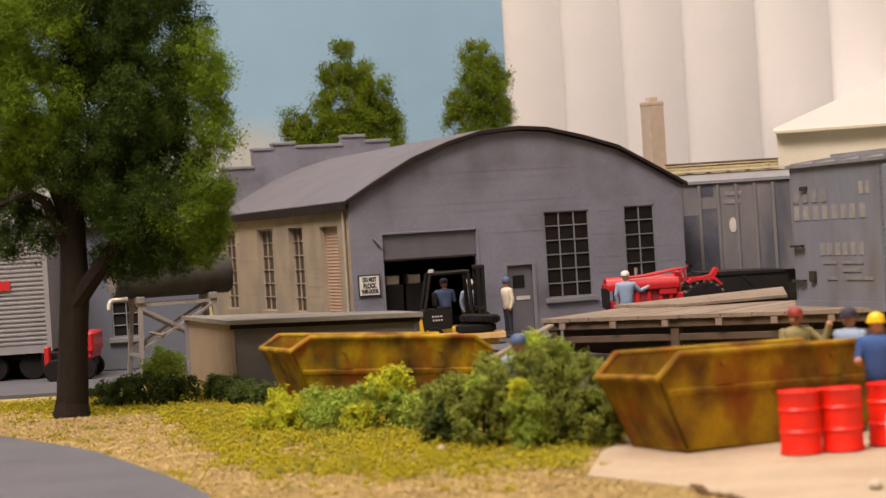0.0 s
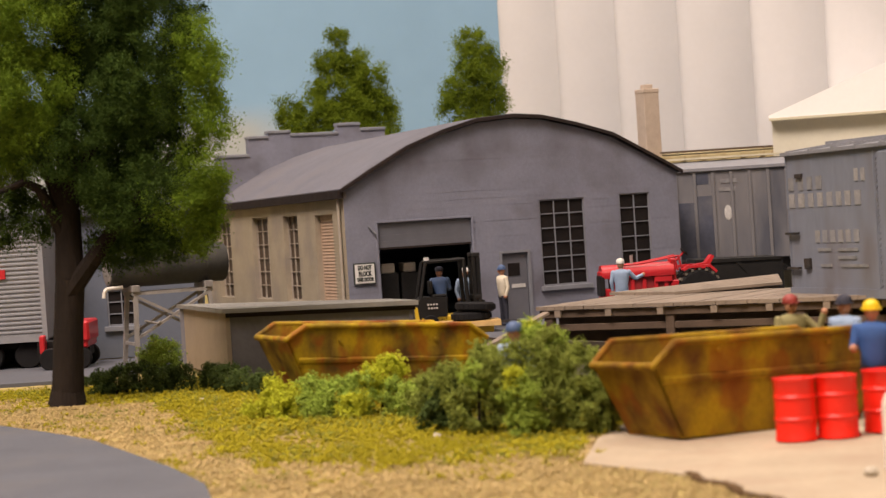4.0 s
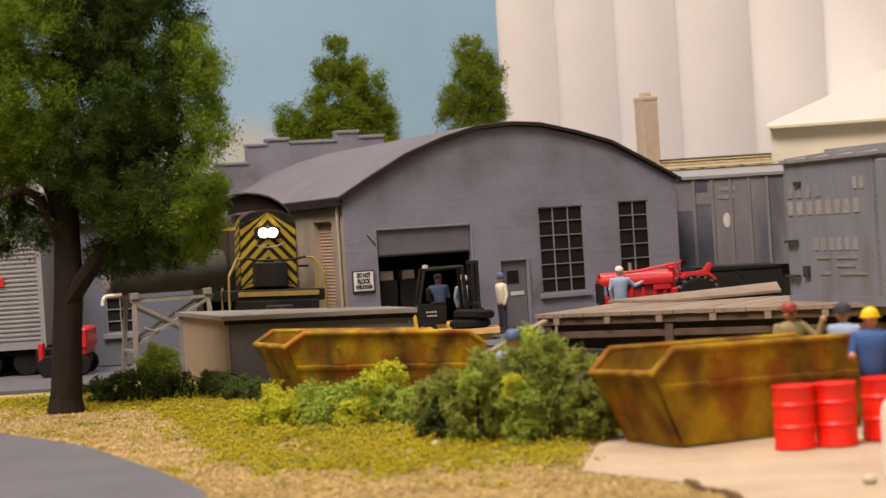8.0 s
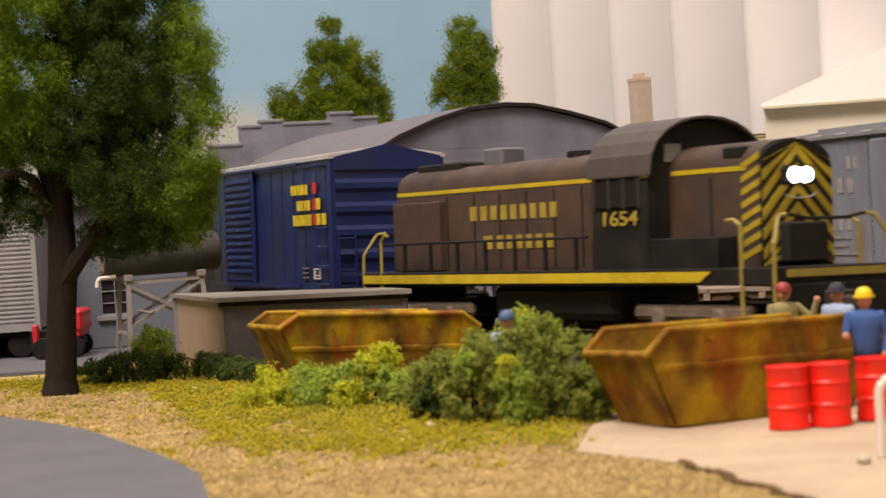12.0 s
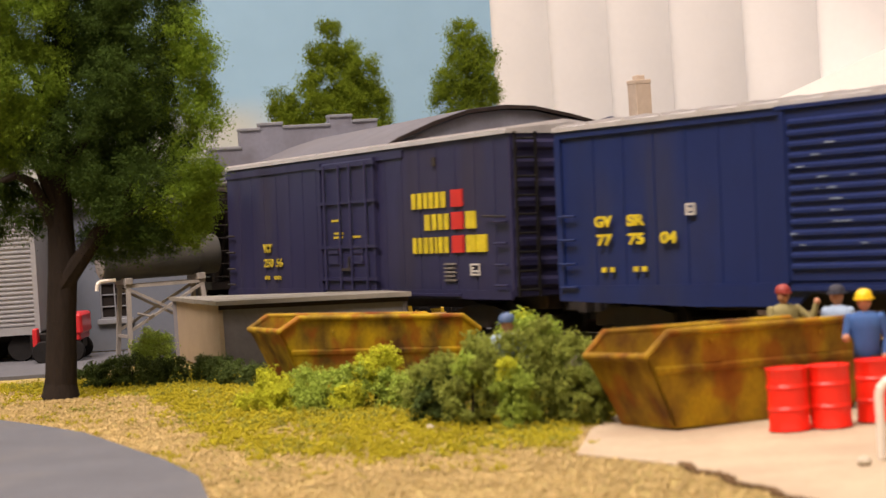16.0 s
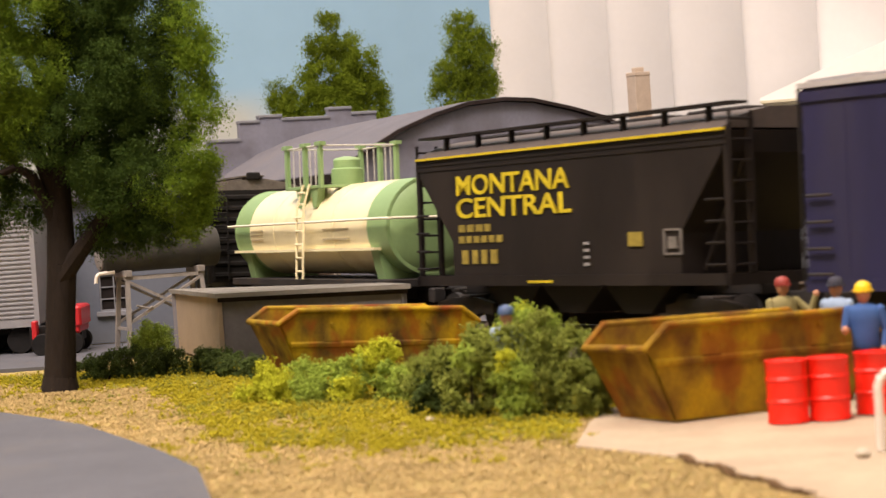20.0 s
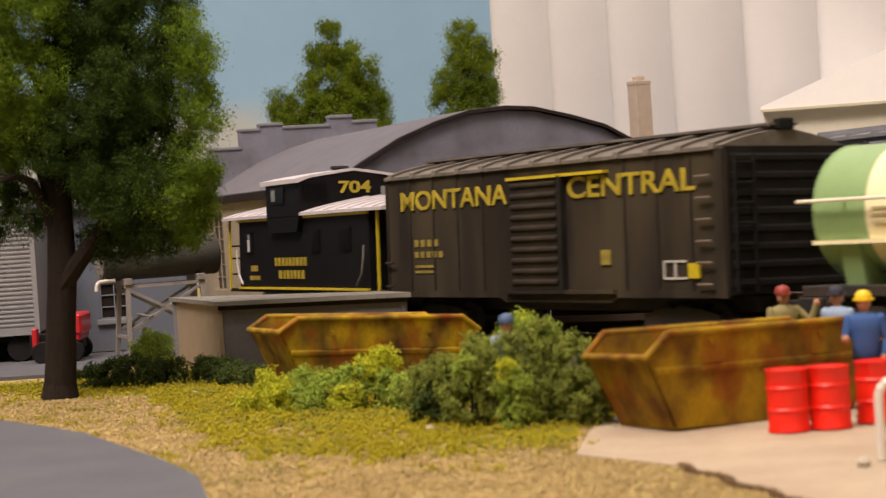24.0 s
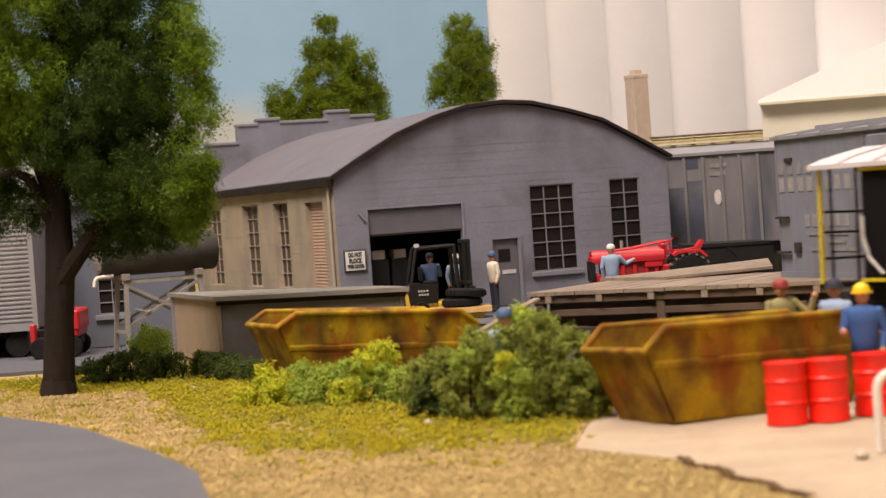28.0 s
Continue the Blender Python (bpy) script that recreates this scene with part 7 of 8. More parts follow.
for x in (-1.0, 1.0):
    part("tank_band", Geo().lathe([(0.535, -0.03), (0.545, -0.03), (0.545, 0.03), (0.535, 0.03)], 30).turn(LIE @ Matrix.Translation((0, 0, x))), M["tank_grey"], tk, smooth=True)
    part("cross_beam", Geo().box(x - 0.1, x + 0.1, -0.55, 0.55, 1.97, 2.14, 0.01), M["wood_grey"], tk)
    for s in (-1, 1):
        part("leg", Geo().rod((x, s * 0.42, 2.0), (x * 1.12, s * 0.66, 0.02), 0.08, 4), M["wood_grey"], tk)
    part("tie_beam", Geo().rod((x * 1.08, -0.6, 0.6), (x * 1.08, 0.6, 0.6), 0.055, 4), M["wood_grey"], tk)
for s in (-1, 1):
    part("brace", Geo().rod((-1.0, s * 0.46, 1.85), (1.05, s * 0.56, 0.75), 0.05, 4), M["wood_grey"], tk)
    part("brace", Geo().rod((1.0, s * 0.46, 1.85), (-1.05, s * 0.56, 0.75), 0.05, 4), M["wood_grey"], tk)
    part("long_beam", Geo().rod((-1.1, s * 0.44, 1.92), (1.1, s * 0.44, 1.92), 0.06, 4), M["wood_grey"], tk)
part("outlet_pipe", Geo().pipe([(-1.3, -0.3, 2.12), (-1.72, -0.3, 2.1), (-1.8, -0.3, 2.02), (-1.82, -0.3, 1.86)], 0.05, 8), M["white_pipe"], tk, "white outlet pipe", smooth=True)
part("drain_pipe", Geo().pipe([(-0.85, -0.6, 1.2), (-0.5, -0.6, 1.1), (-0.43, -0.6, 1.16)], 0.03, 8), M["wood_grey"], tk)

# ---- silver trailer and red tow truck ----
tl = thing("semi_trailer", P(-14.6, 53.6, 0, 2), "silver corrugated semi-trailer with a red mark", "trailer")
part("body", Geo().box(-4, 3.52, 0, 2.4, 0.78, 3.95, 0.04), M["trailer"], tl)
copies("corrugation", Geo().prism([(0.0, -0.04), (-0.035, -0.02), (-0.035, 0.02), (0.0, 0.04)], "x", -3.95, 3.45), M["trailer"], tl, [(0, 0, 1.02 + 0.124 * i) for i in range(23)])
part("bottom_rail", Geo().box(-4, 3.52, -0.04, 0.1, 0.74, 0.95), M["trailer"], tl)
part("top_rail", Geo().box(-4, 3.55, -0.05, 2.45, 3.9, 4.0), M["trailer"], tl)
part("corner_post", Geo().box(3.4, 3.54, -0.06, 0.06, 0.78, 3.95), M["trailer"], tl)
part("red_mark", Geo().box(1.4, 2.5, -0.08, -0.04, 2.5, 2.75), M["red"], tl)
part("chassis", Geo().box(-3.8, 3.3, 0.5, 1.9, 0.55, 0.8), M["black"], tl)
for x in (1.9, 2.95):
    for y in (0.25, 2.15):
        wheel(tl, x, y, 0.38, 0.28)
part("landing_leg", Geo().box(0.4, 0.55, 0.3, 0.45, 0, 0.7), M["black"], tl)
part("bumper", Geo().box(1.0, 1.3, -0.05, 0.2, 0.25, 0.45), M["cream"], tl)
tt = thing("tow_truck", P(-10.35, 52.3, 0, 3), "red truck chassis with black wheels beside the trailer", "truck")
part("cab_back", Geo().box(0.2, 0.62, 0, 1.9, 0.55, 1.25, 0.05), M["red"], tt)
part("fender", Geo().box(0.26, 0.68, -0.05, 1.95, 0.72, 1.28, 0.06), M["red"], tt)
part("step", Geo().box(-0.66, -0.52, 0.0, 0.4, 0.45, 0.95, 0.03), M["red"], tt)
part("chassis", Geo().box(-0.8, 0.6, 0.5, 1.4, 0.35, 0.76), M["black"], tt)
for y in (0.1, 1.8):
    wheel(tt, 0.4, y, 0.3, 0.25)
    wheel(tt, -0.4, y, 0.3, 0.25)

# ---- foliage of fine foam flakes ----
RNG = np.random.default_rng(7)


def flakes(name, centres, sizes, material, m=None, parent=None, label="", category="", kind="", flat=1.0, leaf=False):
    """One mesh of many small irregular four-cornered flakes, or of folded leaves."""
    n = len(centres)
    base = np.array([(1.3, 0, 0), (0, -0.75, 0.35), (-1.3, 0, 0), (0, 0.75, 0.35)] if leaf else [(1, 1, 1), (-1, -1, 1), (-1, 1, -1), (1, -1, -1)], float)
    v = base[None] * RNG.uniform(0.45, 1.25, (n, 4, 3)) + RNG.normal(0, 0.25, (n, 4, 3))
    q = RNG.normal(size=(n, 4))
    q /= np.linalg.norm(q, axis=1)[:, None]
    a, b, c, d = q.T
    R = np.stack([1 - 2 * (c * c + d * d), 2 * (b * c - a * d), 2 * (b * d + a * c), 2 * (b * c + a * d), 1 - 2 * (b * b + d * d), 2 * (c * d - a * b), 2 * (b * d - a * c), 2 * (c * d + a * b), 1 - 2 * (b * b + c * c)], -1).reshape(n, 3, 3)
    v = np.einsum("nij,nkj->nki", R, v) * np.asarray(sizes)[:, None, None] * (1, 1, flat) + np.asarray(centres)[:, None]
    me = bpy.data.meshes.new(name)
    me.vertices.add(4 * n)
    me.vertices.foreach_set("co", (v * S).astype(np.float32).ravel())
    one = [(0, 1, 2), (0, 2, 3)] if leaf else [(0, 1, 2), (0, 3, 1), (0, 2, 3), (1, 3, 2)]
    tri = (np.array(one)[None] + 4 * np.arange(n)[:, None, None]).reshape(-1)
    me.loops.add(len(tri))
    me.loops.foreach_set("vertex_index", tri.astype(np.int32))
    me.polygons.add(len(tri) // 3)
    me.polygons.foreach_set("loop_start", np.arange(0, len(tri), 3, dtype=np.int32))
    me.update(calc_edges=True)
    me.materials.append(material)
    ob = new(name, me)
    if parent:
        ob.parent = parent
        if label:
            ob["label"] = label
    else:
        ob.matrix_basis = m or P(0, 0)
        tagged(ob, label, category, kind=kind)
    return ob


def clumps(blobs, per, flk, sub, size, seed=0, drop=0.0, squash=1.0):
    """Flake centres: blobs of (x, y, z, r), each of many sub-clumps near its skin."""
    r = np.random.default_rng(seed)
    out, sz = [], []
    for x, y, z, rad in blobs:
        k = max(6, int(per * rad * rad))
        d = r.normal(size=(k, 3))
        d /= np.linalg.norm(d, axis=1)[:, None]
        c = np.array((x, y, z)) + d * (rad * r.uniform(0.55, 1.05, (k, 1))) * (1, 1, squash)
        s = sub * r.uniform(0.6, 1.3, k)
        p = c[:, None] + r.normal(size=(k, flk, 3)) * s[:, None, None] * 0.55
        out.append(p.reshape(-1, 3))
        sz.append(r.uniform(0.6, 1.4, k * flk) * size)
    return np.concatenate(out), np.concatenate(sz)


# large tree beside the road
tree = thing("tree", P(0, 0, 0), "tall broad-leaved model tree with dark trunk and dense green crown", "tree")
g = Geo()
spine = [(-8.19, 41.3, -0.05, 0.42), (-8.16, 41.3, 0.25, 0.34), (-8.06, 41.3, 1.58, 0.31), (-7.96, 41.3, 2.6, 0.31), (-7.93, 41.35, 3.9, 0.26), (-7.9, 41.4, 5.2, 0.2), (-7.75, 41.4, 6.6, 0.14), (-7.6, 41.4, 8.4, 0.08)]
for a, b in zip(spine[:-1], spine[1:]):
    g.rod(a[:3], b[:3], a[3], 14, b[3])
for k in range(6):
    an = k * 1.05 + 0.3
    g.rod((-8.17 + 0.2 * math.cos(an), 41.3 + 0.2 * math.sin(an), 0.4), (-8.19 + 0.36 * math.cos(an), 41.3 + 0.36 * math.sin(an), -0.06), 0.12, 7, 0.05)
part("trunk", g, M["bark"], tree, "dark brown bark", smooth=True)
for limb in ([(-7.98, 41.2, 2.3, 0.22), (-7.44, 41.1, 2.95, 0.18), (-6.6, 41.0, 4.0, 0.14), (-5.6, 40.9, 5.1, 0.06)],
             [(-7.94, 41.3, 3.8, 0.18), (-8.25, 41.2, 4.9, 0.15), (-8.55, 41.1, 5.5, 0.12), (-9.4, 41.0, 5.75, 0.05)],
             [(-7.95, 41.3, 3.3, 0.15), (-8.4, 41.0, 4.5, 0.11), (-8.7, 40.9, 4.68, 0.08), (-9.5, 40.8, 4.4, 0.04)],
             [(-7.92, 41.4, 4.6, 0.15), (-7.0, 41.6, 5.8, 0.1), (-6.2, 41.8, 7.2, 0.05)],
             [(-7.85, 41.4, 5.6, 0.12), (-8.4, 41.6, 7.0, 0.08), (-8.9, 41.8, 8.2, 0.04)],
             [(-7.0, 41.05, 3.5, 0.09), (-6.4, 40.6, 3.7, 0.06), (-5.7, 40.4, 3.9, 0.03)]):
    g = Geo()
    for a, b in zip(limb[:-1], limb[1:]):
        g.rod(a[:3], b[:3], a[3], 9, b[3])
    part("limb", g, M["bark"], tree, smooth=True)
CROWN = [(-8.5, 41.2, 8.0, 1.2), (-7.2, 41.8, 8.15, 1.25), (-5.95, 41.3, 7.9, 1.1), (-5.1, 41.0, 7.3, 0.72), (-8.5, 40.8, 6.6, 1.1), (-7.3, 42.0, 6.6, 1.15), (-6.15, 40.9, 6.5, 1.0),
         (-5.2, 41.3, 6.2, 0.8), (-4.72, 41.0, 5.65, 0.45), (-8.6, 41.6, 5.5, 0.8), (-6.9, 42.0, 5.4, 0.95), (-5.85, 41.1, 5.0, 0.85), (-5.05, 40.9, 4.75, 0.6), (-5.55, 40.8, 4.0, 0.66),
         (-5.0, 41.2, 3.75, 0.38), (-6.25, 41.3, 3.75, 0.55), (-6.8, 41.9, 4.4, 0.66), (-7.85, 41.5, 9.4, 1.5), (-6.1, 41.3, 9.2, 1.4), (-9.5, 41.3, 8.7, 1.4), (-9.6, 41.6, 6.0, 1.1), (-4.85, 41.0, 6.75, 0.5), (-6.9, 41.2, 3.35, 0.36), (-6.0, 40.9, 3.35, 0.42), (-5.35, 41.0, 3.4, 0.36), (-4.75, 41.0, 4.3, 0.32), (-6.5, 41.0, 3.3, 0.32),
         (-9.4, 42.0, 4.35, 0.5), (-8.9, 42.1, 4.15, 0.45), (-9.5, 42.1, 3.75, 0.4), (-8.75, 42.1, 3.65, 0.3), (-9.3, 42.0, 5.0, 0.6), (-7.9, 42.7, 4.6, 0.5), (-7.5, 42.7, 4.3, 0.4), (-8.2, 42.7, 4.1, 0.35), (-7.35, 42.1, 3.2, 0.4), (-6.9, 42.1, 3.05, 0.35), (-6.4, 41.9, 3.15, 0.3), (-6.7, 42.2, 3.7, 0.5), (-7.4, 42.2, 7.5, 0.9), (-6.4, 42.2, 5.9, 0.9), (-7.2, 42.4, 4.9, 0.8), (-5.75, 41.2, 3.1, 0.3), (-6.3, 41.2, 2.98, 0.26), (-5.2, 41.1, 3.15, 0.26), (-4.85, 41.2, 4.2, 0.32), (-4.95, 41.2, 3.7, 0.34), (-5.05, 41.2, 3.35, 0.28), (-6.6, 40.5, 3.95, 0.45), (-5.9, 40.5, 4.3, 0.5), (-7.1, 40.6, 4.5, 0.5), (-7.9, 40.6, 5.1, 0.55), (-8.4, 40.6, 5.6, 0.5), (-7.3, 40.6, 5.7, 0.5), (-7.0, 40.6, 4.0, 0.3), (-8.9, 40.1, 8.3, 0.62), (-9.1, 40.1, 7.3, 0.55), (-8.75, 40.1, 6.5, 0.42)]
# core boughs get the shade-darkened leaf, all others the lit copy
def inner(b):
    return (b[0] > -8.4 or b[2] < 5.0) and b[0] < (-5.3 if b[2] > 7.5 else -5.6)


for name, mt, pick, seed, words in (("crown", "leaf", [b for b in CROWN if inner(b)], 3, "crown of small foam leaves, their green darkened for the shaded core"), ("outer_foliage", "leaf_lit", [b for b in CROWN if not inner(b)], 4, "yellow-green foam leaves, lightened for the lit outer boughs")):
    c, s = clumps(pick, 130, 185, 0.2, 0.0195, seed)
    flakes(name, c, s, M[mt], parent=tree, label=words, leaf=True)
c, s = clumps([(-9.1, 41.0, 4.0, 0.55), (-8.6, 41.0, 3.55, 0.45), (-9.5, 41.0, 3.3, 0.4), (-7.2, 41.0, 3.3, 0.3), (-8.3, 40.9, 3.9, 0.35)], 45, 18, 0.16, 0.024, 9)
flakes("twig_leaves", c, s, M["leaf"], leaf=True, parent=tree, label="thin hanging twigs with sparse leaves")

# trees before the backdrop
FAR_A = [(-4.08, 82, 11.25, 0.45), (-4.4, 82, 10.2, 0.66), (-3.5, 82.3, 10.1, 0.66), (-2.75, 82, 9.3, 0.75), (-4.3, 82, 8.8, 1.15), (-3.2, 82, 8.4, 1.05), (-2.3, 82.2, 8.1, 0.65), (-4.0, 82, 7.4, 1.3), (-2.9, 82, 6.8, 1.2)]
FAR_C = [(-6.25, 82.5, 8.3, 0.6), (-5.7, 82.5, 7.8, 0.66), (-6.1, 82.5, 7.0, 0.9)]
FAR_B = [(1.45, 82, 10.7, 0.52), (1.6, 82, 9.8, 0.85), (1.95, 82.2, 8.8, 0.8), (0.85, 82, 8.8, 0.66), (0.35, 82, 8.0, 0.42), (2.25, 82, 8.1, 0.6), (1.4, 82, 7.6, 0.9), (2.35, 82.3, 9.6, 0.5)]
for blobs, seed in ((FAR_A, 21), (FAR_B, 22), (FAR_C, 23)):
    x0, y0 = sum(b[0] for b in blobs) / len(blobs), 82.1
    t = thing("tree", P(0, 0, 0), "lumpy green foam tree before the backdrop", "tree", "trees behind the workshop")
    part("trunk", Geo().rod((x0, y0, 0), (x0, y0, 9.0 if len(blobs) > 5 else 7.0), 0.22, 9, 0.05), M["bark"], t, smooth=True)
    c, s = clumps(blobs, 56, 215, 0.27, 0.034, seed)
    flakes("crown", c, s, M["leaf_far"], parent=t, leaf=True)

# bushes along the verge
def bush(blobs, mats, label, seed):
    t = thing("bush", P(0, 0, 0), label, "bush", "bushes along the verge")
    for k, (mt, pick) in enumerate(mats):
        c, s = clumps([blobs[i] for i in pick], 330, 66, 0.10, 0.0145, seed + k)
        keep = c[:, 2] > -0.02
        flakes("foliage", c[keep], s[keep], M[mt], parent=t)
    g = Geo()
    for x, y, z, r in blobs:
        g.rod((x, y, -0.05), (x + 0.05, y, max(0.1, z)), 0.03, 5, 0.01)
    part("stem", g, M["bark"], t)["kind"] = "stuff"


bush([(0.35, 30.2, 0.45, 0.5), (0.75, 29.9, 0.95, 0.42), (1.25, 29.8, 0.5, 0.55), (1.35, 29.9, 1.05, 0.5), (1.8, 29.8, 0.85, 0.5), (2.0, 29.5, 0.42, 0.46), (1.15, 30.2, 1.35, 0.3), (0.55, 30.3, 1.15, 0.3), (1.5, 30.1, 1.25, 0.28), (2.3, 29.7, 0.5, 0.34), (0.95, 29.35, 0.62, 0.3), (1.0, 29.3, 0.25, 0.28), (0.3, 29.9, 0.95, 0.22)],
     [("bush", range(0, 6)), ("bush", (7, 9)), ("bush_mid", (6, 8)), ("bush_mid", (10, 11, 12))], "large tangled sage-green foam bush", 31)
bush([(-0.1, 31.2, 0.35, 0.42), (0.0, 30.9, 0.75, 0.34), (-0.4, 31.4, 0.55, 0.38), (-0.35, 31.2, 0.15, 0.3)], [("bush_dark", (0, 3)), ("bush", (1, 2))], "dark green foam bush in the turf", 35)
bush([(1.12, 30.3, 1.42, 0.24), (1.3, 30.35, 1.3, 0.24), (0.95, 30.3, 1.2, 0.2), (0.85, 29.3, 0.9, 0.16)], [("bush_lime", (0, 1, 2, 3))], "bright lime foam bush behind the sage bush", 38)
bush([(-0.96, 34.5, 0.25, 0.42), (-1.34, 34.7, 0.6, 0.36), (-1.1, 34.7, 0.76, 0.26), (-1.7, 34.5, 0.36, 0.38), (-0.72, 34.0, 0.26, 0.35)], [("bush_lime", (1, 2)), ("bush_mid", (0, 3, 4))], "yellow-green foam bush before the skip", 41)
bush([(-2.1, 34.5, 0.26, 0.4), (-2.5, 34.8, 0.36, 0.36), (-2.9, 35.1, 0.26, 0.34), (-3.25, 35.6, 0.24, 0.34), (-3.36, 35.9, 0.5, 0.16), (-1.8, 34.0, 0.13, 0.3), (-3.65, 35.6, 0.1, 0.26), (-3.05, 34.7, 0.1, 0.26), (-2.45, 34.2, 0.1, 0.26)], [("bush_mid", (0, 1, 8)), ("bush_lime", (2, 3, 4, 5, 6, 7))], "low mixed green foam bush", 44)
bush([(-7.5, 43.4, 0.2, 0.38), (-7.0, 43.2, 0.28, 0.4), (-6.5, 43.0, 0.2, 0.38), (-6.0, 42.9, 0.2, 0.34), (-7.9, 43.6, 0.2, 0.3)], [("bush_dark", range(5))], "dark green low bush by the shed", 47)
bush([(-6.65, 43.5, 0.7, 0.34), (-6.35, 43.4, 0.45, 0.34), (-6.6, 43.5, 0.95, 0.22), (-6.25, 43.5, 0.85, 0.18)], [("bush_fresh", range(4))], "light green upright bush by the shed", 50)
bush([(-5.3, 42.6, 0.22, 0.34), (-4.9, 42.0, 0.26, 0.34), (-4.5, 41.4, 0.2, 0.3), (-4.0, 40.5, 0.18, 0.28)], [("bush_dark", range(4))], "dark green straggling bush", 53)

# ---- ground scatter ----
def field(n, x0, x1, y0, y1, want, seed):
    r = np.random.default_rng(seed)
    p = np.stack([r.uniform(x0, x1, n), r.uniform(y0, y1, n)], 1)
    keep = [want(x, y) > k for (x, y), k in zip(p, r.uniform(0, 1, n))]
    return p[np.array(keep)]


def road_edge(y):
    pts = [(10, -2.1), (22, -2.7), (26.1, -3.42), (28.3, -4.2), (30.1, -4.96), (33, -6.2), (34.8, -7.3), (36.9, -8.7), (38.5, -12), (41, -30)]
    for (ya, xa), (yb, xb) in zip(pts[:-1], pts[1:]):
        if ya <= y <= yb:
            return xa + (xb - xa) * (y - ya) / (yb - ya)
    return -30 if y > 41 else -2.1


def slab_edge(y):
    pts = [(18, 4.4), (22, 3.3), (24.1, 2.8), (24.9, 2.3), (25.9, 1.6), (28.6, 2.0), (30.5, 2.6)]
    if y > 30.5:
        return 99
    for (ya, xa), (yb, xb) in zip(pts[:-1], pts[1:]):
        if ya <= y <= yb:
            return xa + (xb - xa) * (y - ya) / (yb - ya)
    return 4.4


def patch(x, y):
    return 0.5 + 0.5 * noise.noise((x * 0.55, y * 0.28, 1.0)) + 0.25 * noise.noise((x * 1.7, y * 0.9, 5.0))


def open_ground(x, y):
    return x > road_edge(y) - 0.12 + 0.2 * noise.noise((x * 2, y * 2, 0)) and x < slab_edge(y) + 0.14 + 0.22 * noise.noise((x * 3, y * 3, 2)) and not (y > 47 and x < -7.2)


def turf_edge(x):
    """The near edge of the turf: its y at a given x."""
    pts = [(-9.5, 42.0), (-6.2, 40.6), (-5.0, 35.6), (-4.0, 30.9), (-2.5, 28.2), (-0.8, 26.8), (0.5, 26.9), (1.6, 27.9), (2.6, 29.6), (6, 32)]
    for (xa, ya), (xb, yb) in zip(pts[:-1], pts[1:]):
        if xa <= x <= xb:
            return ya + (yb - ya) * (x - xa) / (xb - xa)
    return 43.0


def want_green(x, y):
    if not open_ground(x, y):
        return 0
    d = y - turf_edge(x) + 1.6 * noise.noise((x * 1.1, y * 0.5, 4.0)) + 0.5 * noise.noise((x * 4, y * 2.5, 8.0))
    bare = patch(x, y) < 0.3
    return min(1.0, max(0.04, d / 1.3 + 0.35)) * (0.35 if bare else 1.0)


def want_tan(x, y):
    return 1.0 * open_ground(x, y) * max(0.12, 1.0 - 0.75 * want_green(x, y))


def scatter(name, n, want, size, material, label, seed, lift=0.02, y0=19.3, y1=46.0):
    p = field(n, -13, 6, y0, y1, want, seed)
    r = np.random.default_rng(seed + 1)
    z = np.array([ground_height(x, y) - 0.07 for x, y in p]) + r.uniform(0, lift, len(p))
    flakes(name, np.column_stack([p, z]), size * r.uniform(0.5, 1.5, len(p)), material, label=label, category="scatter", kind="stuff", flat=0.55)


scatter("gravel", 165000, want_tan, 0.023, M["flock_tan"], "tan and buff gravel scatter on the verge", 61)
def turf(name, n, per, spread, size, want, material, label, seed):
    """Small cushions of flock, each of several crumbs."""
    p = field(n, -11, 6, 25.0, 46.0, want, seed)
    r = np.random.default_rng(seed + 1)
    z = np.array([ground_height(x, y) - 0.06 for x, y in p])
    c = np.column_stack([p, z])[:, None] + np.abs(r.normal(size=(len(p), per, 3))) * (1, 1, 0.75) * spread * np.sign(r.normal(size=(len(p), per, 3)) + (0, 0, 9)) * r.uniform(0.5, 1.5, (len(p), 1, 1))
    c = c.reshape(-1, 3)
    flakes(name, c, size * r.uniform(0.5, 1.5, len(c)), material, label=label, category="scatter", kind="stuff")


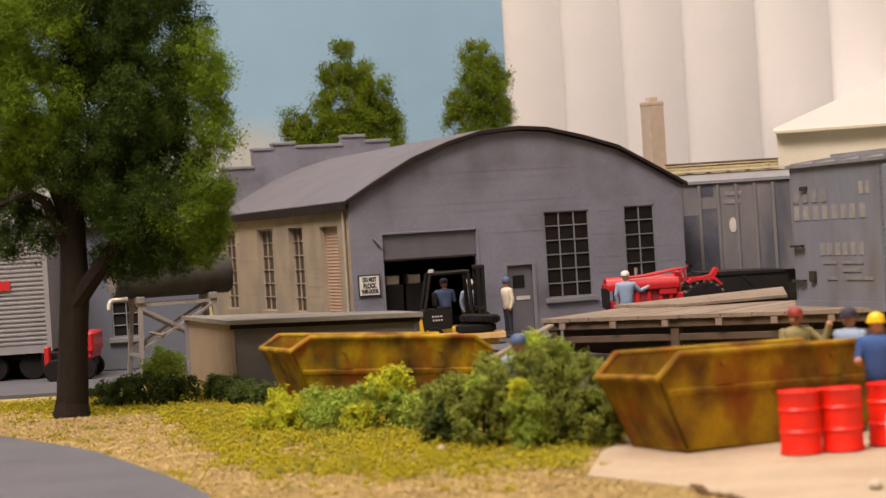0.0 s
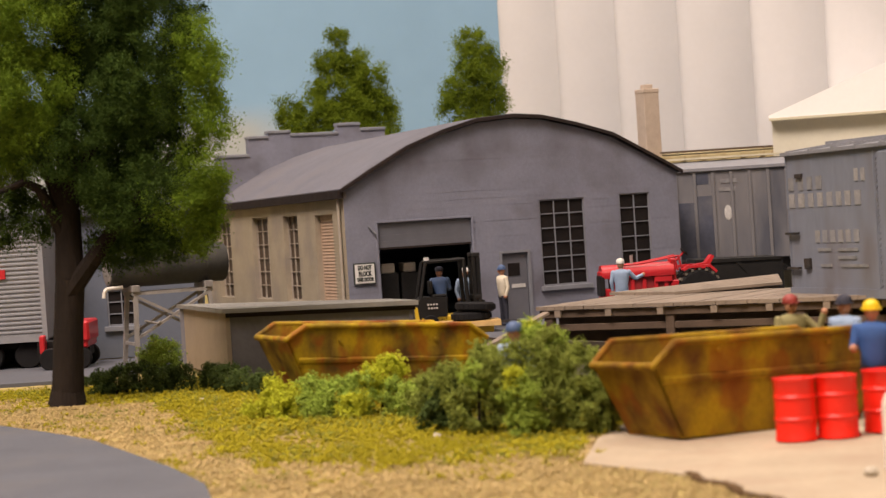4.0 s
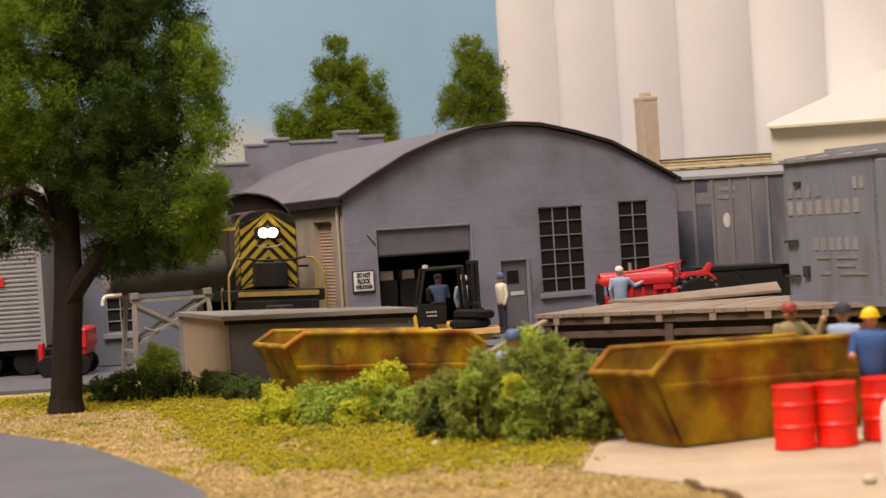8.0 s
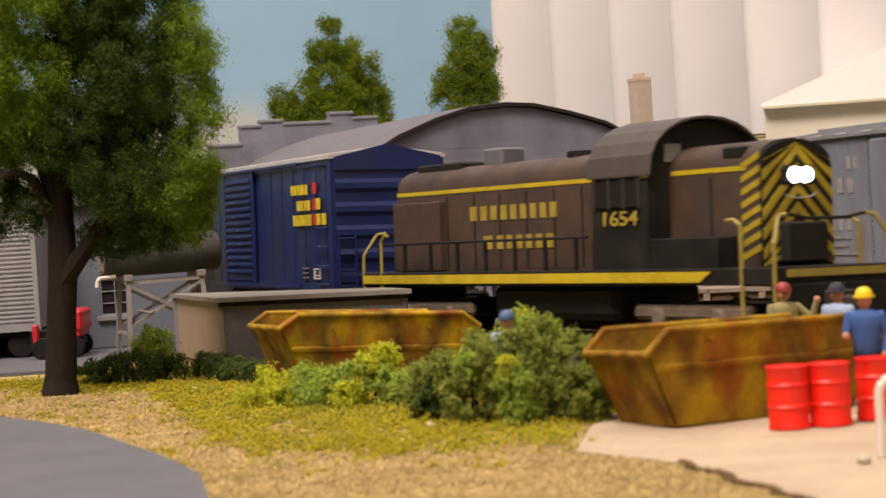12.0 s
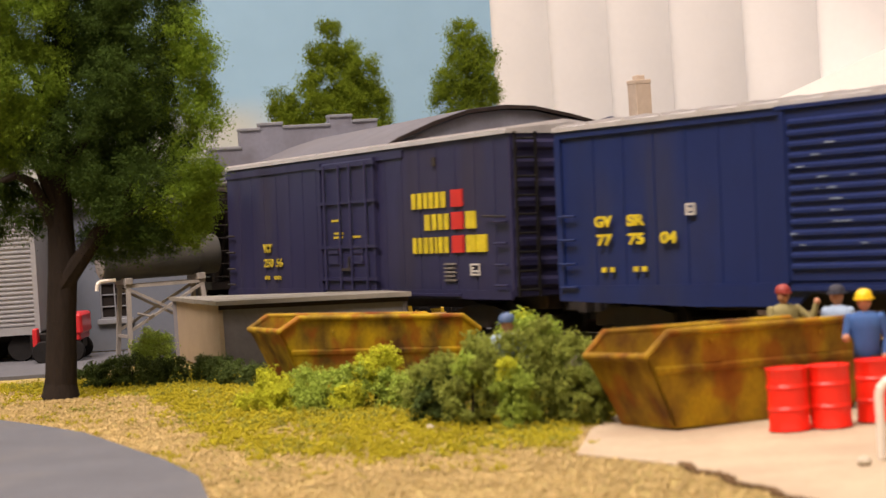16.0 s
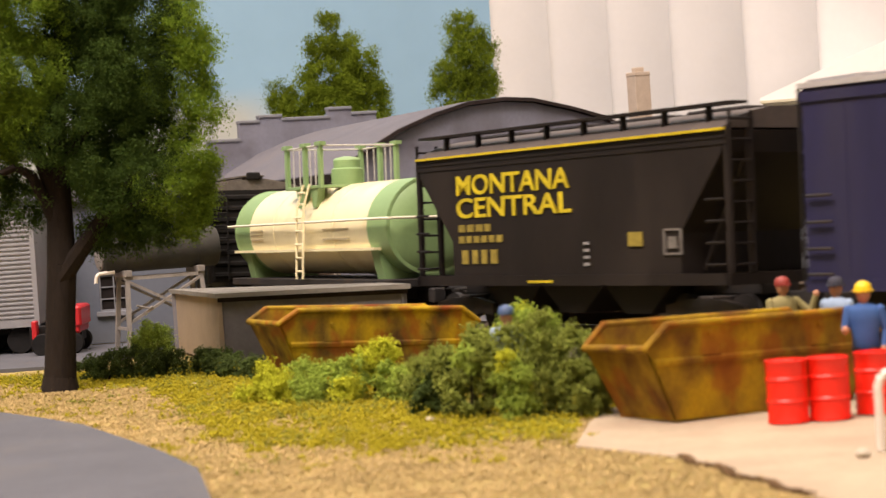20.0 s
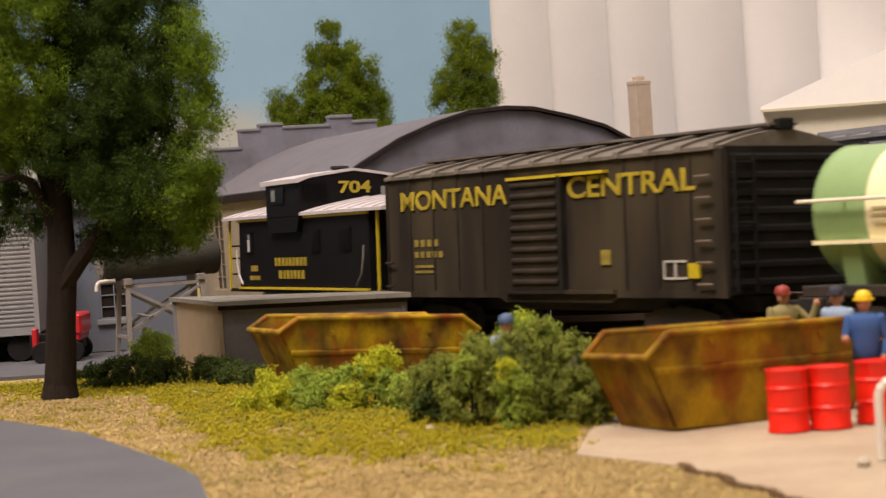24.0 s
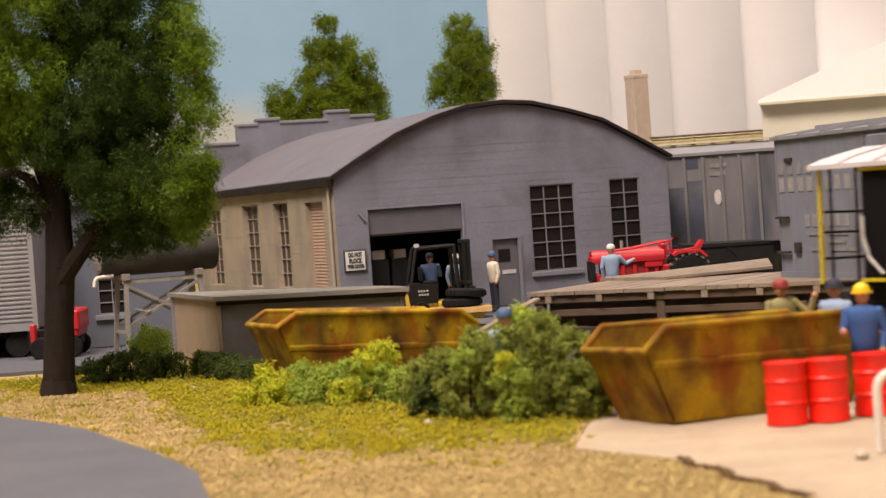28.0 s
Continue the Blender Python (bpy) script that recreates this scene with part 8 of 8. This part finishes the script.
turf("turf", 19000, 10, 0.06, 0.0165, want_green, M["flock_olive"], "yellow-olive turf flock in small cushions", 63)
turf("tufts", 3600, 18, 0.075, 0.015, lambda x, y: want_green(x, y) * (patch(x + 9, y) > 0.5), M["flock_green"], "darker green tufts in the turf", 65)
def slab_crumbs():
    """Dark brown crumbs along the broken edge of the slab."""
    r = np.random.default_rng(71)
    n = 800
    y = r.uniform(20.6, 24.2, n)
    x = np.array([slab_edge(q) for q in y]) - 0.02 + r.normal(0, 0.022, n) + 0.06 * np.sin(y * 5)
    flakes("earth_crumbs", np.column_stack([x, y, 0.0 + r.uniform(0, 0.03, n)]), 0.022 * r.uniform(0.5, 1.6, n), M["edge_crumb"], label="dark brown crumbs along the slab edge", category="scatter", kind="stuff", flat=0.6)


slab_crumbs()
for x, y, r in ((-5.2, 40.0, 0.06), (-0.35, 30.4, 0.07)):
    solo("stone", Geo().ball((0, 0, 0), r, 8, 6, 0.7), M["stone"], P(x, y, 0.0), "small pale stone in the grass", "stone", "loose stones", smooth=True)

# ---- motion: the train runs along the curve ----
RUN = [(0, -109.0), (9.5, -47.43), (10, -44.44), (10.5, -41.64), (11, -38.54), (11.5, -35.2), (12, -32.0), (12.5, -28.92), (14.5, -16.19), (15, -12.98), (15.5, -9.74), (16, -6.37), (16.5, -3.26), (17, 0.0), (17.5, 3.3), (18, 6.41), (18.5, 9.45), (19, 12.6), (19.5, 15.8), (21.5, 28.6), (23.5, 41.47), (24, 44.52), (24.5, 47.66), (25, 51.1), (25.5, 54.1), (26, 57.65), (26.5, 60.75), (27, 64.3), (28, 70.4)]


def run_at(t):
    for (ta, sa), (tb, sb) in zip(RUN[:-1], RUN[1:]):
        if ta <= t <= tb:
            return sa + (sb - sa) * (t - ta) / (tb - ta)
    return RUN[-1][1]


def car_pose(s, base):
    xa, ya, _ = curve_at(s - base / 2)
    xb, yb, _ = curve_at(s + base / 2)
    rz = math.degrees(math.atan2(yb - ya, xb - xa))
    lean = Matrix.Rotation(-CANT, 4, "X")
    return P((xa + xb) / 2, (ya + yb) / 2, RAILZ, rz) @ lean


def motions():
    for car, offset, base in CARS:
        rows = []
        for i in range(57):
            t = i * 0.5
            rows.append((t, car_pose(run_at(t) + offset, base)))
        walk(car, rows)
    turns = [(k * 0.08, math.degrees(run_at(k * 0.08) / 0.42)) for k in range(351)]
    for ws, dx in WHEELS:
        walk(ws, [(t, P(dx, 0, 0.42, 0, 0, a % 360)) for t, a in turns])


motions()
